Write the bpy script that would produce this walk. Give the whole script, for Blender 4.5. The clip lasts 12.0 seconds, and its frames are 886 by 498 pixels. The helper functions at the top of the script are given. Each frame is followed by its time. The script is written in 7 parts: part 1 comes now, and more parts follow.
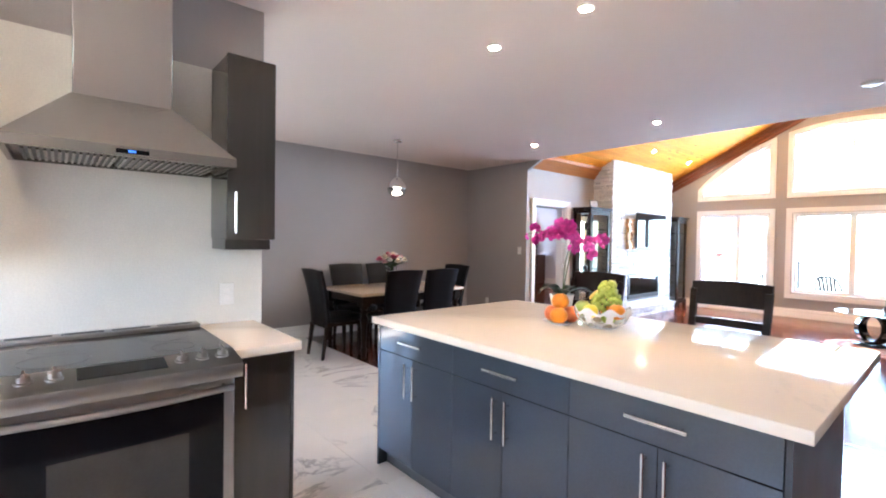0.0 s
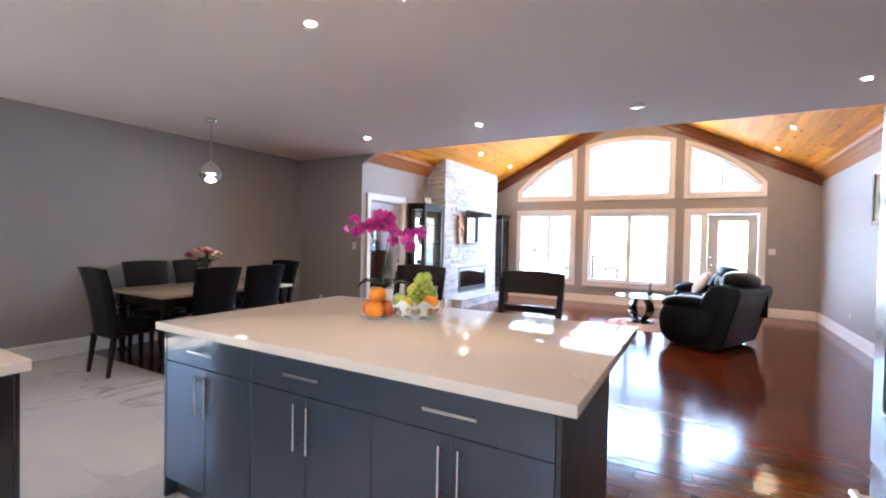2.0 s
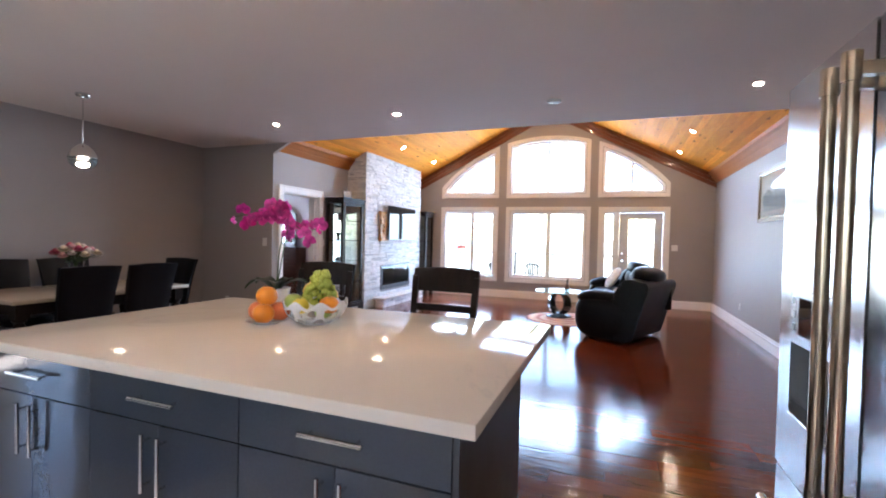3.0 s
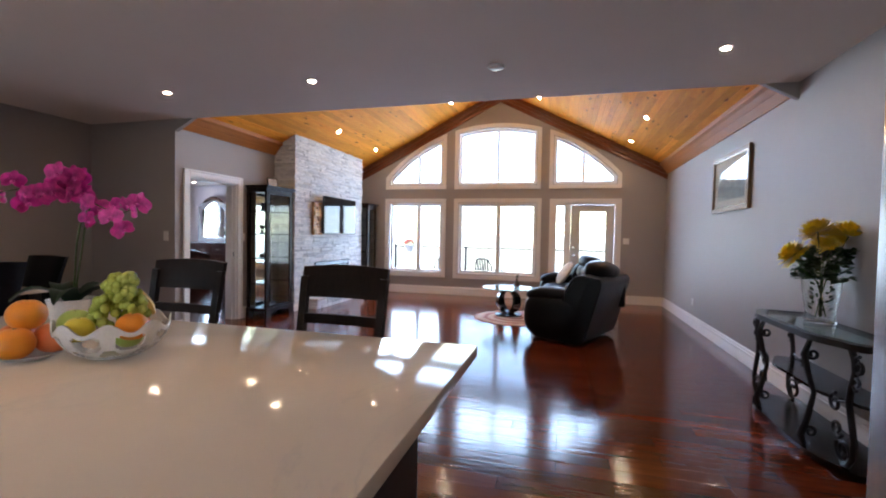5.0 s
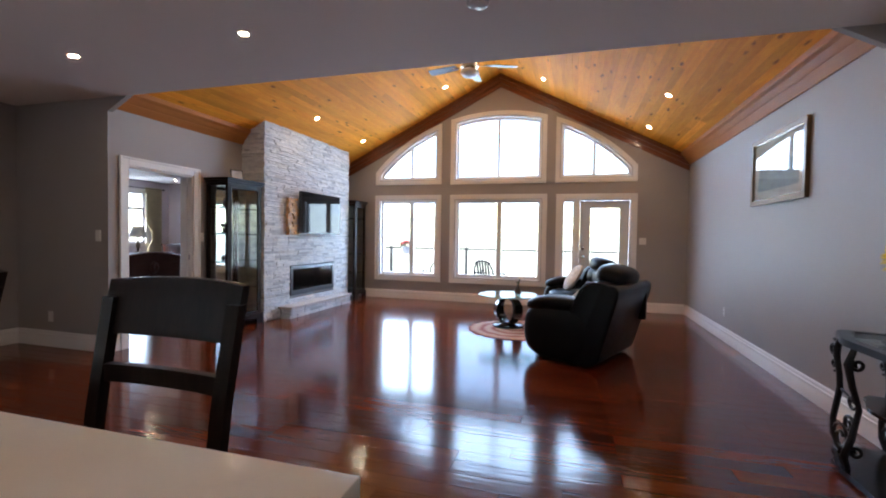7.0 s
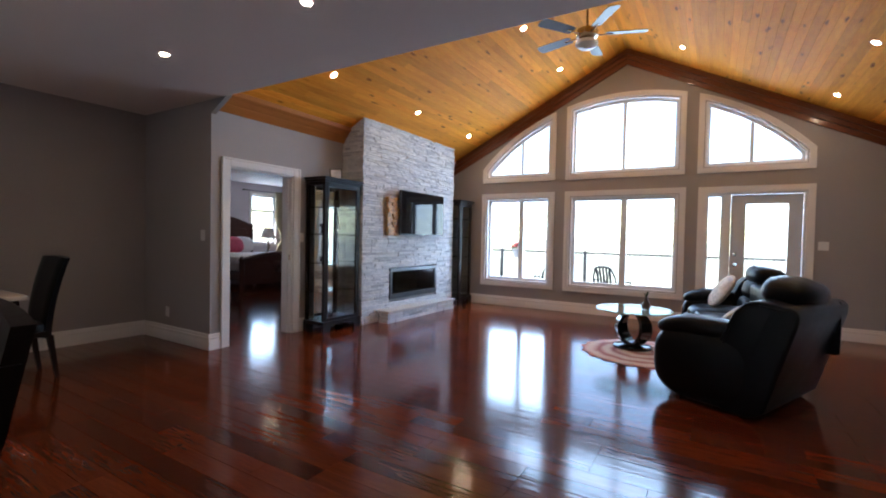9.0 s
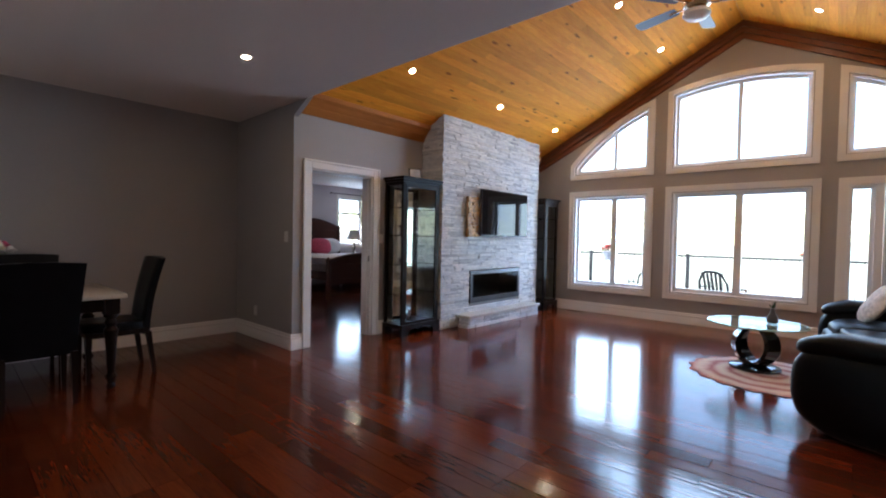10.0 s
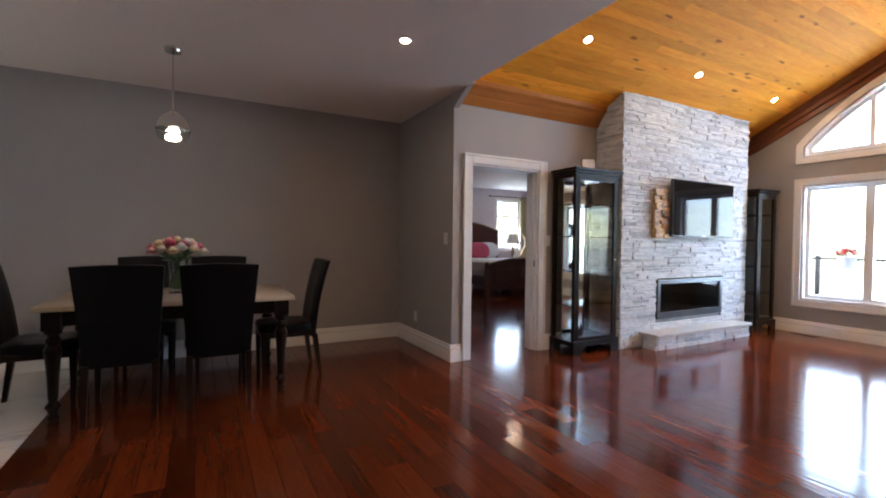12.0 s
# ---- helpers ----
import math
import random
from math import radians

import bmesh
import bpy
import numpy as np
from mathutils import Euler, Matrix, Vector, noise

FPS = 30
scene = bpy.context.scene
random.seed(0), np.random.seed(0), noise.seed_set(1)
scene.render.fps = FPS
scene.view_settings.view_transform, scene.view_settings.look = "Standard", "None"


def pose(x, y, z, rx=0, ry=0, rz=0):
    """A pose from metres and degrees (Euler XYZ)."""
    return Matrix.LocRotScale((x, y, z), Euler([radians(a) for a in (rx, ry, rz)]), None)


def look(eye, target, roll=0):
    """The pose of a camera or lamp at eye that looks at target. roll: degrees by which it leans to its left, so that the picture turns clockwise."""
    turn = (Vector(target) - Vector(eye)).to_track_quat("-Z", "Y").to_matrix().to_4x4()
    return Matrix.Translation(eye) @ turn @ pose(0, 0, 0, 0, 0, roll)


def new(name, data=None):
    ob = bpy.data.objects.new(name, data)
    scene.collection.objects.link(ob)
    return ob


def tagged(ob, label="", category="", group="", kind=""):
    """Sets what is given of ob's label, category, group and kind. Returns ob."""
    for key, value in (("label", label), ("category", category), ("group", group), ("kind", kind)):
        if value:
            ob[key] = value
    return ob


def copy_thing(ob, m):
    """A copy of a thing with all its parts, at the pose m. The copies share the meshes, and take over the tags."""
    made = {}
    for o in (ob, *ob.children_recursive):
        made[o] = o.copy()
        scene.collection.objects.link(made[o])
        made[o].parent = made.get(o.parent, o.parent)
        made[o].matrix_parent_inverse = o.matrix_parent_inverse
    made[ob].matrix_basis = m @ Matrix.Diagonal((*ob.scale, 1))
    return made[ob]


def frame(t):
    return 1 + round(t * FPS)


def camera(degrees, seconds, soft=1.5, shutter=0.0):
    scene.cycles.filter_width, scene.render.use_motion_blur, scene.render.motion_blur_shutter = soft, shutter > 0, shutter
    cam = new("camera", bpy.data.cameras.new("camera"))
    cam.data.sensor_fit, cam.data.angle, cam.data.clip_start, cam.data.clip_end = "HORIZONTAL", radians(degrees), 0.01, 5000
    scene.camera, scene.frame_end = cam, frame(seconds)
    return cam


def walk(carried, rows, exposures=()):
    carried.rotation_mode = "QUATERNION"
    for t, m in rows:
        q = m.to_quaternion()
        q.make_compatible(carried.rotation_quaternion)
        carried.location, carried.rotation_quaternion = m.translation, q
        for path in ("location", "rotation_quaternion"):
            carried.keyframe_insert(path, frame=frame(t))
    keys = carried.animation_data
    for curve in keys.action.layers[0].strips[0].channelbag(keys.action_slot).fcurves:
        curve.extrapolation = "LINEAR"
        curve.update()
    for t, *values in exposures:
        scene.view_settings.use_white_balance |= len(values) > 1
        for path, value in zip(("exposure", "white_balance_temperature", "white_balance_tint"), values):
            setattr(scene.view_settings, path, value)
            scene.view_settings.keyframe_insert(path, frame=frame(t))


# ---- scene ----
cam = camera(89.3, 12.0, soft=2.0)
PATH = [
    (0, (1.289, 0.151, 1.378), (-0.229, 1.453, 1.34), 0.9),
    (0.5, (1.297, 0.193, 1.372), (-0.103, 1.621, 1.337), 0.9),
    (1, (1.307, 0.229, 1.369), (0.033, 1.771, 1.331), 1.0),
    (1.5, (1.313, 0.279, 1.358), (0.177, 1.925, 1.319), 1.2),
    (2, (1.33, 0.355, 1.356), (0.337, 2.09, 1.314), 1.2),
    (2.5, (1.337, 0.466, 1.347), (0.491, 2.278, 1.303), 1.3),
    (3, (1.334, 0.615, 1.337), (0.628, 2.486, 1.291), 1.3),
    (5, (1.345, 1.359, 1.306), (0.824, 3.289, 1.244), 1.1),
    (5.5, (1.35, 1.598, 1.301), (0.825, 3.527, 1.239), 1.0),
    (6, (1.363, 1.842, 1.29), (0.836, 3.771, 1.23), 1.1),
    (6.5, (1.354, 2.098, 1.285), (0.826, 4.027, 1.227), 1.0),
    (8.5, (1.356, 2.902, 1.237), (0.48, 4.699, 1.19), 1.2),
    (9, (1.284, 3.065, 1.261), (0.246, 4.774, 1.209), 1.2),
    (9.5, (1.212, 3.22, 1.259), (0.016, 4.823, 1.208), 1.2),
    (10, (1.116, 3.341, 1.254), (-0.218, 4.831, 1.202), 1.1),
    (10.5, (1.028, 3.439, 1.252), (-0.432, 4.805, 1.2), 1.0),
    (11, (0.886, 3.522, 1.235), (-0.684, 4.761, 1.188), 0.9),
    (11.5, (0.724, 3.582, 1.215), (-0.943, 4.686, 1.175), 0.8),
    (12, (0.549, 3.656, 1.211), (-1.208, 4.61, 1.172), 0.7),
]
# the picture is held bright in the kitchen and stops down towards the windows
EXPOSURES = [(0.0, 4.36, 5700, 12), (1.5, 3.95, 5740, 14), (3.0, 3.41, 5760, 16), (5.0, 2.76, 5970, 17), (6.5, 2.64, 5950, 16), (8.5, 2.43, 5770, 14), (10.0, 2.40, 5790, 13), (11.0, 2.55, 5960, 13), (12.0, 2.95, 6250, 14)]
walk(cam, [(t, look(eye, target, roll)) for t, eye, target, roll in PATH], EXPOSURES)

# ---- world, sun and daylight ----
sky_world = bpy.data.worlds.new("sky")
scene.world = sky_world
sky_world.use_nodes = True
wn = sky_world.node_tree.nodes
sky = wn.new("ShaderNodeTexSky")
sky.sky_type = "NISHITA"
sky.sun_disc = False
sky.sun_elevation, sky.sun_rotation = radians(52), radians(150)
wn["Background"].inputs["Strength"].default_value = 0.15
sky_world.node_tree.links.new(sky.outputs["Color"], wn["Background"].inputs["Color"])

sun = new("sun", bpy.data.lights.new("sun", "SUN"))
sun.data.energy, sun.data.angle, sun.data.color = 4.0, radians(0.5), (1.0, 0.95, 0.88)
# high sun from behind the house: the deck is lit; one beam falls through the added kitchen window
sun.matrix_world = look((-6, -10, 15), (0, 0, 0))


def sky_lamp(name, centre, target, width, height, power, colour=(0.62, 0.80, 1.0)):
    ob = new(name, bpy.data.lights.new(name, "AREA"))
    ob.data.shape, ob.data.size, ob.data.size_y, ob.data.energy, ob.data.color = "RECTANGLE", width, height, power, colour
    ob.matrix_world = look(centre, target)
    return ob


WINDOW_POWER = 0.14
sky_lamp("daylight_west", (-1.88, 11.22, 1.3), (-1.88, 5, 1.0), 1.3, 1.6, 112 * WINDOW_POWER)
sky_lamp("daylight_middle", (0.04, 11.22, 1.3), (0.04, 5, 1.0), 1.75, 1.6, 16 * WINDOW_POWER)
sky_lamp("daylight_door", (1.93, 11.22, 1.2), (1.93, 5, 1.0), 1.2, 1.6, 72 * WINDOW_POWER)
sky_lamp("daylight_upper", (0.03, 11.22, 2.95), (0.03, 5, 1.5), 4.2, 0.9, 190 * WINDOW_POWER)
sky_lamp("daylight_bedroom", (-9.85, 11.45, 1.67), (-4, 10.2, 1.9), 0.7, 1.3, 30 * WINDOW_POWER)
# unseen window light, added to brighten the range and island front
sky_lamp("kitchen_fill_light", (0.55, -2.42, 1.6), (0.2, 3, 1.1), 1.9, 1.1, 5.5 * WINDOW_POWER, (1.0, 0.97, 0.90))
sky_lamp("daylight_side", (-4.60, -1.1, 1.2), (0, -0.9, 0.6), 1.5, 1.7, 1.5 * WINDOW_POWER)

# ---- materials ----
def nodes_of(name):
    m = bpy.data.materials.new(name)
    m.use_nodes = True
    nt = m.node_tree
    return m, nt, nt.nodes["Principled BSDF"]


def add(nt, kind, **values):
    n = nt.nodes.new(kind)
    for key, value in values.items():
        if key in n.inputs.keys():
            n.inputs[key].default_value = value
    return n


def coords(nt, scale=(1, 1, 1), rot=(0, 0, 0), kind="Object"):
    tc = nt.nodes.new("ShaderNodeTexCoord")
    mp = nt.nodes.new("ShaderNodeMapping")
    mp.inputs["Scale"].default_value = scale
    mp.inputs["Rotation"].default_value = rot
    nt.links.new(tc.outputs[kind], mp.inputs["Vector"])
    return mp.outputs["Vector"]


def ramp(nt, fac, stops):
    r = nt.nodes.new("ShaderNodeValToRGB")
    els = r.color_ramp.elements
    while len(els) < len(stops):
        els.new(0.5)
    for e, (p, c) in zip(els, stops):
        e.position, e.color = p, (*c, 1)
    nt.links.new(fac, r.inputs["Fac"])
    return r.outputs["Color"]


def mix(nt, fac, a, b, blend="MIX"):
    m = nt.nodes.new("ShaderNodeMix")
    m.data_type, m.blend_type = "RGBA", blend
    for sock, v in ((m.inputs[0], fac), (m.inputs[6], a), (m.inputs[7], b)):
        if isinstance(v, (int, float)):
            sock.default_value = v
        elif isinstance(v, tuple):
            sock.default_value = (*v, 1)
        else:
            nt.links.new(v, sock)
    return m.outputs[2]


def bump(nt, bsdf, height, strength=0.2, distance=0.002):
    b = nt.nodes.new("ShaderNodeBump")
    b.inputs["Strength"].default_value, b.inputs["Distance"].default_value = strength, distance
    nt.links.new(height, b.inputs["Height"])
    nt.links.new(b.outputs["Normal"], bsdf.inputs["Normal"])


def noise_of(nt, vec, scale, detail=4.0, rough=0.55, distortion=0.0):
    n = add(nt, "ShaderNodeTexNoise", Scale=scale, Detail=detail, Roughness=rough, Distortion=distortion)
    nt.links.new(vec, n.inputs["Vector"])
    return n.outputs["Fac"]


def surface(name, colour, rough=0.5, metal=0.0, vary=0.12, scale=6.0, grain=120.0, relief=0.06, coat=0.0, spec=0.5, stretch=(1, 1, 1), rough_vary=0.08):
    """A painted, cast or woven surface with broad mottling, fine grain and relief."""
    m, nt, b = nodes_of(name)
    vec = coords(nt, stretch)
    broad, fine = noise_of(nt, vec, scale, 5), noise_of(nt, vec, grain, 3)
    lo = tuple(c * (1 - vary) for c in colour)
    hi = tuple(min(1, c * (1 + vary)) for c in colour)
    c1 = ramp(nt, broad, [(0.3, lo), (0.7, hi)])
    c2 = ramp(nt, fine, [(0.35, (0.93, 0.93, 0.93)), (0.65, (1, 1, 1))])
    nt.links.new(mix(nt, 1.0, c1, c2, "MULTIPLY"), b.inputs["Base Color"])
    mr = add(nt, "ShaderNodeMapRange")
    mr.inputs["To Min"].default_value, mr.inputs["To Max"].default_value = max(0.02, rough - rough_vary), min(1, rough + rough_vary)
    nt.links.new(broad, mr.inputs["Value"])
    nt.links.new(mr.outputs["Result"], b.inputs["Roughness"])
    b.inputs["Metallic"].default_value, b.inputs["Coat Weight"].default_value = metal, coat
    b.inputs["Coat Roughness"].default_value = 0.06
    b.inputs["Specular IOR Level"].default_value = spec
    if relief:
        bump(nt, b, fine, relief)
    return m


def wood(name, dark, light, rough=0.35, along="x", scale=1.0, coat=0.0, knots=0.0, island="", relief=0.12, vary=0.25, spec=0.5, ripple=0.0):
    """Grain drawn out along one axis, tone varied from board to board, with knots where wanted."""
    m, nt, b = nodes_of(name)
    st = {"x": (1.2, 14, 14), "y": (14, 1.2, 14), "z": (14, 14, 1.2)}[along]
    vec = coords(nt, tuple(s * scale for s in st))
    rnd = None
    if island:
        src = nt.nodes.new("ShaderNodeObjectInfo" if island == "object" else "ShaderNodeNewGeometry")
        rnd = src.outputs["Random" if island == "object" else "Random Per Island"]
        shift = nt.nodes.new("ShaderNodeVectorMath")
        shift.operation = "MULTIPLY_ADD"
        comb = nt.nodes.new("ShaderNodeCombineXYZ")
        for i in range(3):
            nt.links.new(rnd, comb.inputs[i])
        nt.links.new(comb.outputs[0], shift.inputs[0])
        shift.inputs[1].default_value = (37, 53, 71)
        nt.links.new(vec, shift.inputs[2])
        vec = shift.outputs[0]
    g = noise_of(nt, vec, 1.6, 8, 0.62, 0.8)
    fine = noise_of(nt, vec, 9.0, 4, 0.6)
    col = ramp(nt, g, [(0.28, dark), (0.72, light)])
    col = mix(nt, 0.35, col, ramp(nt, fine, [(0.35, dark), (0.65, light)]))
    if rnd:
        col = mix(nt, 1.0, col, ramp(nt, rnd, [(0.0, (1 - vary,) * 3), (1.0, (1 + vary * 0.4,) * 3)]), "MULTIPLY")
    if knots:
        kv = coords(nt, {"x": (1.3, 5.0, 5.0), "y": (5.0, 1.3, 0.01), "z": (5.0, 5.0, 1.3)}[along])
        v = add(nt, "ShaderNodeTexVoronoi", Scale=2.1)
        wob = add(nt, "ShaderNodeTexNoise", Scale=5.0, Detail=3.0)
        nt.links.new(kv, wob.inputs["Vector"])
        bent = nt.nodes.new("ShaderNodeVectorMath")
        bent.operation = "MULTIPLY_ADD"
        bent.inputs[1].default_value = (0.22, 0.22, 0.0)
        nt.links.new(wob.outputs["Color"], bent.inputs[0])
        nt.links.new(kv, bent.inputs[2])
        nt.links.new(bent.outputs[0], v.inputs["Vector"])
        spot = ramp(nt, v.outputs["Distance"], [(0.08, (1, 1, 1)), (0.20, (0, 0, 0))])
        gate = ramp(nt, noise_of(nt, kv, 0.9, 2), [(0.42, (0, 0, 0)), (0.50, (1, 1, 1))])
        kf = mix(nt, 1.0, spot, gate, "MULTIPLY")
        col = mix(nt, mix(nt, 1.0, kf, (knots,) * 3, "MULTIPLY"), col, (dark[0] * 0.34, dark[1] * 0.26, dark[2] * 0.5))
    nt.links.new(col, b.inputs["Base Color"])
    mr = add(nt, "ShaderNodeMapRange")
    mr.inputs["To Min"].default_value, mr.inputs["To Max"].default_value = rough * 0.8, rough * 1.3
    nt.links.new(fine, mr.inputs["Value"])
    nt.links.new(mr.outputs["Result"], b.inputs["Roughness"])
    b.inputs["Coat Weight"].default_value, b.inputs["Coat Roughness"].default_value = coat, 0.12
    b.inputs["Specular IOR Level"].default_value = spec
    if ripple:
        bump(nt, b, noise_of(nt, vec, 3.2, 0.5, 0.4), ripple)
    else:
        bump(nt, b, g, relief)
    return m


def glow(name, colour, strength):
    m, nt, b = nodes_of(name)
    b.inputs["Base Color"].default_value = (*colour, 1)
    b.inputs["Emission Color"].default_value = (*colour, 1)
    b.inputs["Emission Strength"].default_value = strength
    return m


def clear(name, tint=(0.96, 0.98, 0.98), rough=0.0, ior=1.45, thin=True):
    """Thin panes let light straight through and mirror a little; vessels refract."""
    m, nt, b = nodes_of(name)
    if not thin:
        b.inputs["Base Color"].default_value = (*tint, 1)
        b.inputs["Transmission Weight"].default_value, b.inputs["Roughness"].default_value, b.inputs["IOR"].default_value = 1.0, rough, ior
        return m
    tr, gl, fr, mx = (nt.nodes.new("ShaderNode" + k) for k in ("BsdfTransparent", "BsdfGlossy", "LayerWeight", "MixShader"))
    tr.inputs["Color"].default_value = (*tint, 1)
    gl.inputs["Roughness"].default_value = 0.01
    fr.inputs["Blend"].default_value = 0.5
    steep = nt.nodes.new("ShaderNodeMath")
    steep.operation = "POWER"
    steep.inputs[1].default_value = 4.0
    nt.links.new(fr.outputs["Facing"], steep.inputs[0])
    gain = nt.nodes.new("ShaderNodeMath")
    gain.operation = "MULTIPLY_ADD"
    gain.inputs[1].default_value, gain.inputs[2].default_value = 0.5, 0.04 * (ior / 1.45) ** 3
    nt.links.new(steep.outputs[0], gain.inputs[0])
    nt.links.new(gain.outputs[0], mx.inputs[0])
    nt.links.new(tr.outputs[0], mx.inputs[1])
    nt.links.new(gl.outputs[0], mx.inputs[2])
    nt.links.new(mx.outputs[0], nt.nodes["Material Output"].inputs["Surface"])
    return m


def marble(name, base, vein, rough, vein_scale=1.1, amount=0.5, island="", spec=0.5):
    m, nt, b = nodes_of(name)
    vec = coords(nt)
    if island:
        oi = nt.nodes.new("ShaderNodeObjectInfo")
        off = nt.nodes.new("ShaderNodeVectorMath")
        off.operation = "MULTIPLY_ADD"
        cb = nt.nodes.new("ShaderNodeCombineXYZ")
        for i in range(3):
            nt.links.new(oi.outputs["Random"], cb.inputs[i])
        nt.links.new(cb.outputs[0], off.inputs[0])
        off.inputs[1].default_value = (31, 17, 5)
        nt.links.new(vec, off.inputs[2])
        vec = off.outputs[0]
    w = noise_of(nt, vec, vein_scale, 6, 0.6, 1.6)
    line = ramp(nt, w, [(0.482, (0, 0, 0)), (0.5, (1, 1, 1)), (0.518, (0, 0, 0))])
    cloud = noise_of(nt, vec, 2.2, 4)
    gate = ramp(nt, noise_of(nt, vec, 0.9, 2), [(0.42, (0, 0, 0)), (0.6, (amount,) * 3)])
    col = ramp(nt, cloud, [(0.3, tuple(c * 0.95 for c in base)), (0.7, base)])
    col = mix(nt, mix(nt, 1.0, line, gate, "MULTIPLY"), col, vein)
    nt.links.new(col, b.inputs["Base Color"])
    b.inputs["Roughness"].default_value = rough
    b.inputs["Specular IOR Level"].default_value = spec
    return m


def ledge_stone():
    m, nt, b = nodes_of("ledge_stone")
    oi = nt.nodes.new("ShaderNodeNewGeometry")
    ob = nt.nodes.new("ShaderNodeObjectInfo")
    both = nt.nodes.new("ShaderNodeMath")
    both.operation = "ADD"
    nt.links.new(oi.outputs["Random Per Island"], both.inputs[0])
    nt.links.new(ob.outputs["Random"], both.inputs[1])
    fr = nt.nodes.new("ShaderNodeMath")
    fr.operation = "FRACT"
    nt.links.new(both.outputs[0], fr.inputs[0])
    tone = ramp(nt, fr.outputs[0], [(0.0, (0.42, 0.43, 0.45)), (0.2, (0.62, 0.63, 0.65)), (0.6, (0.74, 0.74, 0.74)), (0.85, (0.80, 0.79, 0.77)), (1.0, (0.56, 0.54, 0.51))])
    vec = coords(nt, (1, 1, 2.5))
    n1, n2 = noise_of(nt, vec, 14, 6, 0.65), noise_of(nt, vec, 70, 5, 0.7)
    col = mix(nt, 1.0, tone, ramp(nt, n1, [(0.3, (0.7, 0.71, 0.74)), (0.7, (1.05, 1.05, 1.03))]), "MULTIPLY")
    nt.links.new(col, b.inputs["Base Color"])
    b.inputs["Roughness"].default_value = 0.75
    bump(nt, b, n2, 0.6, 0.006)
    return m


WALL = surface("grey_wall_paint", (0.36, 0.332, 0.322), 0.55, vary=0.03, scale=1.5, grain=220, relief=0.05)
BED_WALL = surface("lilac_wall_paint", (0.68, 0.64, 0.70), 0.6, vary=0.03, scale=1.5, grain=220)
CEILING = surface("ceiling_paint", (0.81, 0.72, 0.66), 0.8, vary=0.02, scale=1.2, grain=260, relief=0.05)
TRIM = surface("white_trim_paint", (0.80, 0.78, 0.76), 0.35, vary=0.03, scale=3, grain=150, relief=0.03)
VINYL = surface("white_vinyl", (0.82, 0.82, 0.82), 0.35, vary=0.02)
PINE = wood("knotty_pine", (0.74, 0.225, 0.012), (0.98, 0.43, 0.036), 0.60, "y", 0.8, coat=0.0, knots=0.9, island="island", vary=0.22, spec=0.14)
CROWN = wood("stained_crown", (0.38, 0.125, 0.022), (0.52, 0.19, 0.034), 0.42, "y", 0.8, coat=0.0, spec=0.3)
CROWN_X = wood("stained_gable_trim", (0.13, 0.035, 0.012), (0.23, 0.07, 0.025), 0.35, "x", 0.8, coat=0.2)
FLOOR_WOOD = wood("cherry_hardwood", (0.088, 0.0150, 0.0042), (0.185, 0.036, 0.0092), 0.12, "x", 0.9, coat=0.0, spec=0.40, island="object", ripple=0.30, vary=0.50)
FLOOR_REST = wood("cherry_hardwood_far", (0.088, 0.0150, 0.0042), (0.185, 0.036, 0.0092), 0.12, "x", 0.9, coat=0.0, spec=0.40, island="island", ripple=0.30, vary=0.50)
TILE = marble("marble_tile", (0.76, 0.71, 0.65), (0.33, 0.31, 0.29), 0.10, 0.75, 0.85, "object")
GROUT = surface("grout", (0.62, 0.59, 0.55), 0.8)
SUBFLOOR = surface("dark_joint", (0.03, 0.012, 0.008), 0.8)
STONE = ledge_stone()
MORTAR = surface("stone_backing", (0.34, 0.335, 0.33), 0.9)
QUARTZ = marble("white_quartz", (0.84, 0.725, 0.595), (0.62, 0.55, 0.47), 0.09, 0.7, 0.35, spec=0.09)
SPLASH = surface("white_backsplash", (0.73, 0.71, 0.66), 0.15, vary=0.03, relief=0.0)
GLOSS_GREY = surface("gloss_grey_lacquer", (0.052, 0.060, 0.072), 0.10, vary=0.06, scale=2, relief=0.0, coat=0.3, rough_vary=0.03)
DARK_GLOSS = surface("dark_gloss_laminate", (0.034, 0.031, 0.028), 0.10, vary=0.10, scale=3, relief=0.0, coat=0.6, stretch=(8, 8, 0.6), rough_vary=0.03)
CARCASS = surface("dark_carcass", (0.035, 0.035, 0.038), 0.45)
STEEL = surface("brushed_steel", (0.44, 0.425, 0.40), 0.24, 1.0, 0.015, 2, 160, 0.02, stretch=(3, 0.15, 3), rough_vary=0.03)
STEEL_V = surface("brushed_steel_upright", (0.52, 0.505, 0.485), 0.17, 1.0, 0.015, 2, 160, 0.02, stretch=(4, 4, 0.15), rough_vary=0.03)
CHROME = surface("satin_chrome", (0.68, 0.66, 0.63), 0.18, 1.0, 0.03, 6, 80, 0.0)
BRONZE = surface("warm_steel_handle", (0.50, 0.42, 0.32), 0.22, 1.0, 0.05, 6, 80, 0.0)
BLACK_GLASS = surface("black_glass", (0.006, 0.006, 0.007), 0.04, spec=0.18, vary=0.1, relief=0.0, rough_vary=0.01)
BLACK = surface("black_plastic", (0.02, 0.02, 0.021), 0.4)
FILTER = surface("filter_mesh", (0.22, 0.21, 0.20), 0.4, 0.9)
LEATHER = surface("black_leather", (0.0045, 0.0045, 0.0055), 0.32, spec=0.15, vary=0.2, scale=9, grain=260, relief=0.25)
ESPRESSO = wood("espresso_wood", (0.007, 0.004, 0.003), (0.020, 0.011, 0.008), 0.32, "z", 1.0, coat=0.0, spec=0.12)
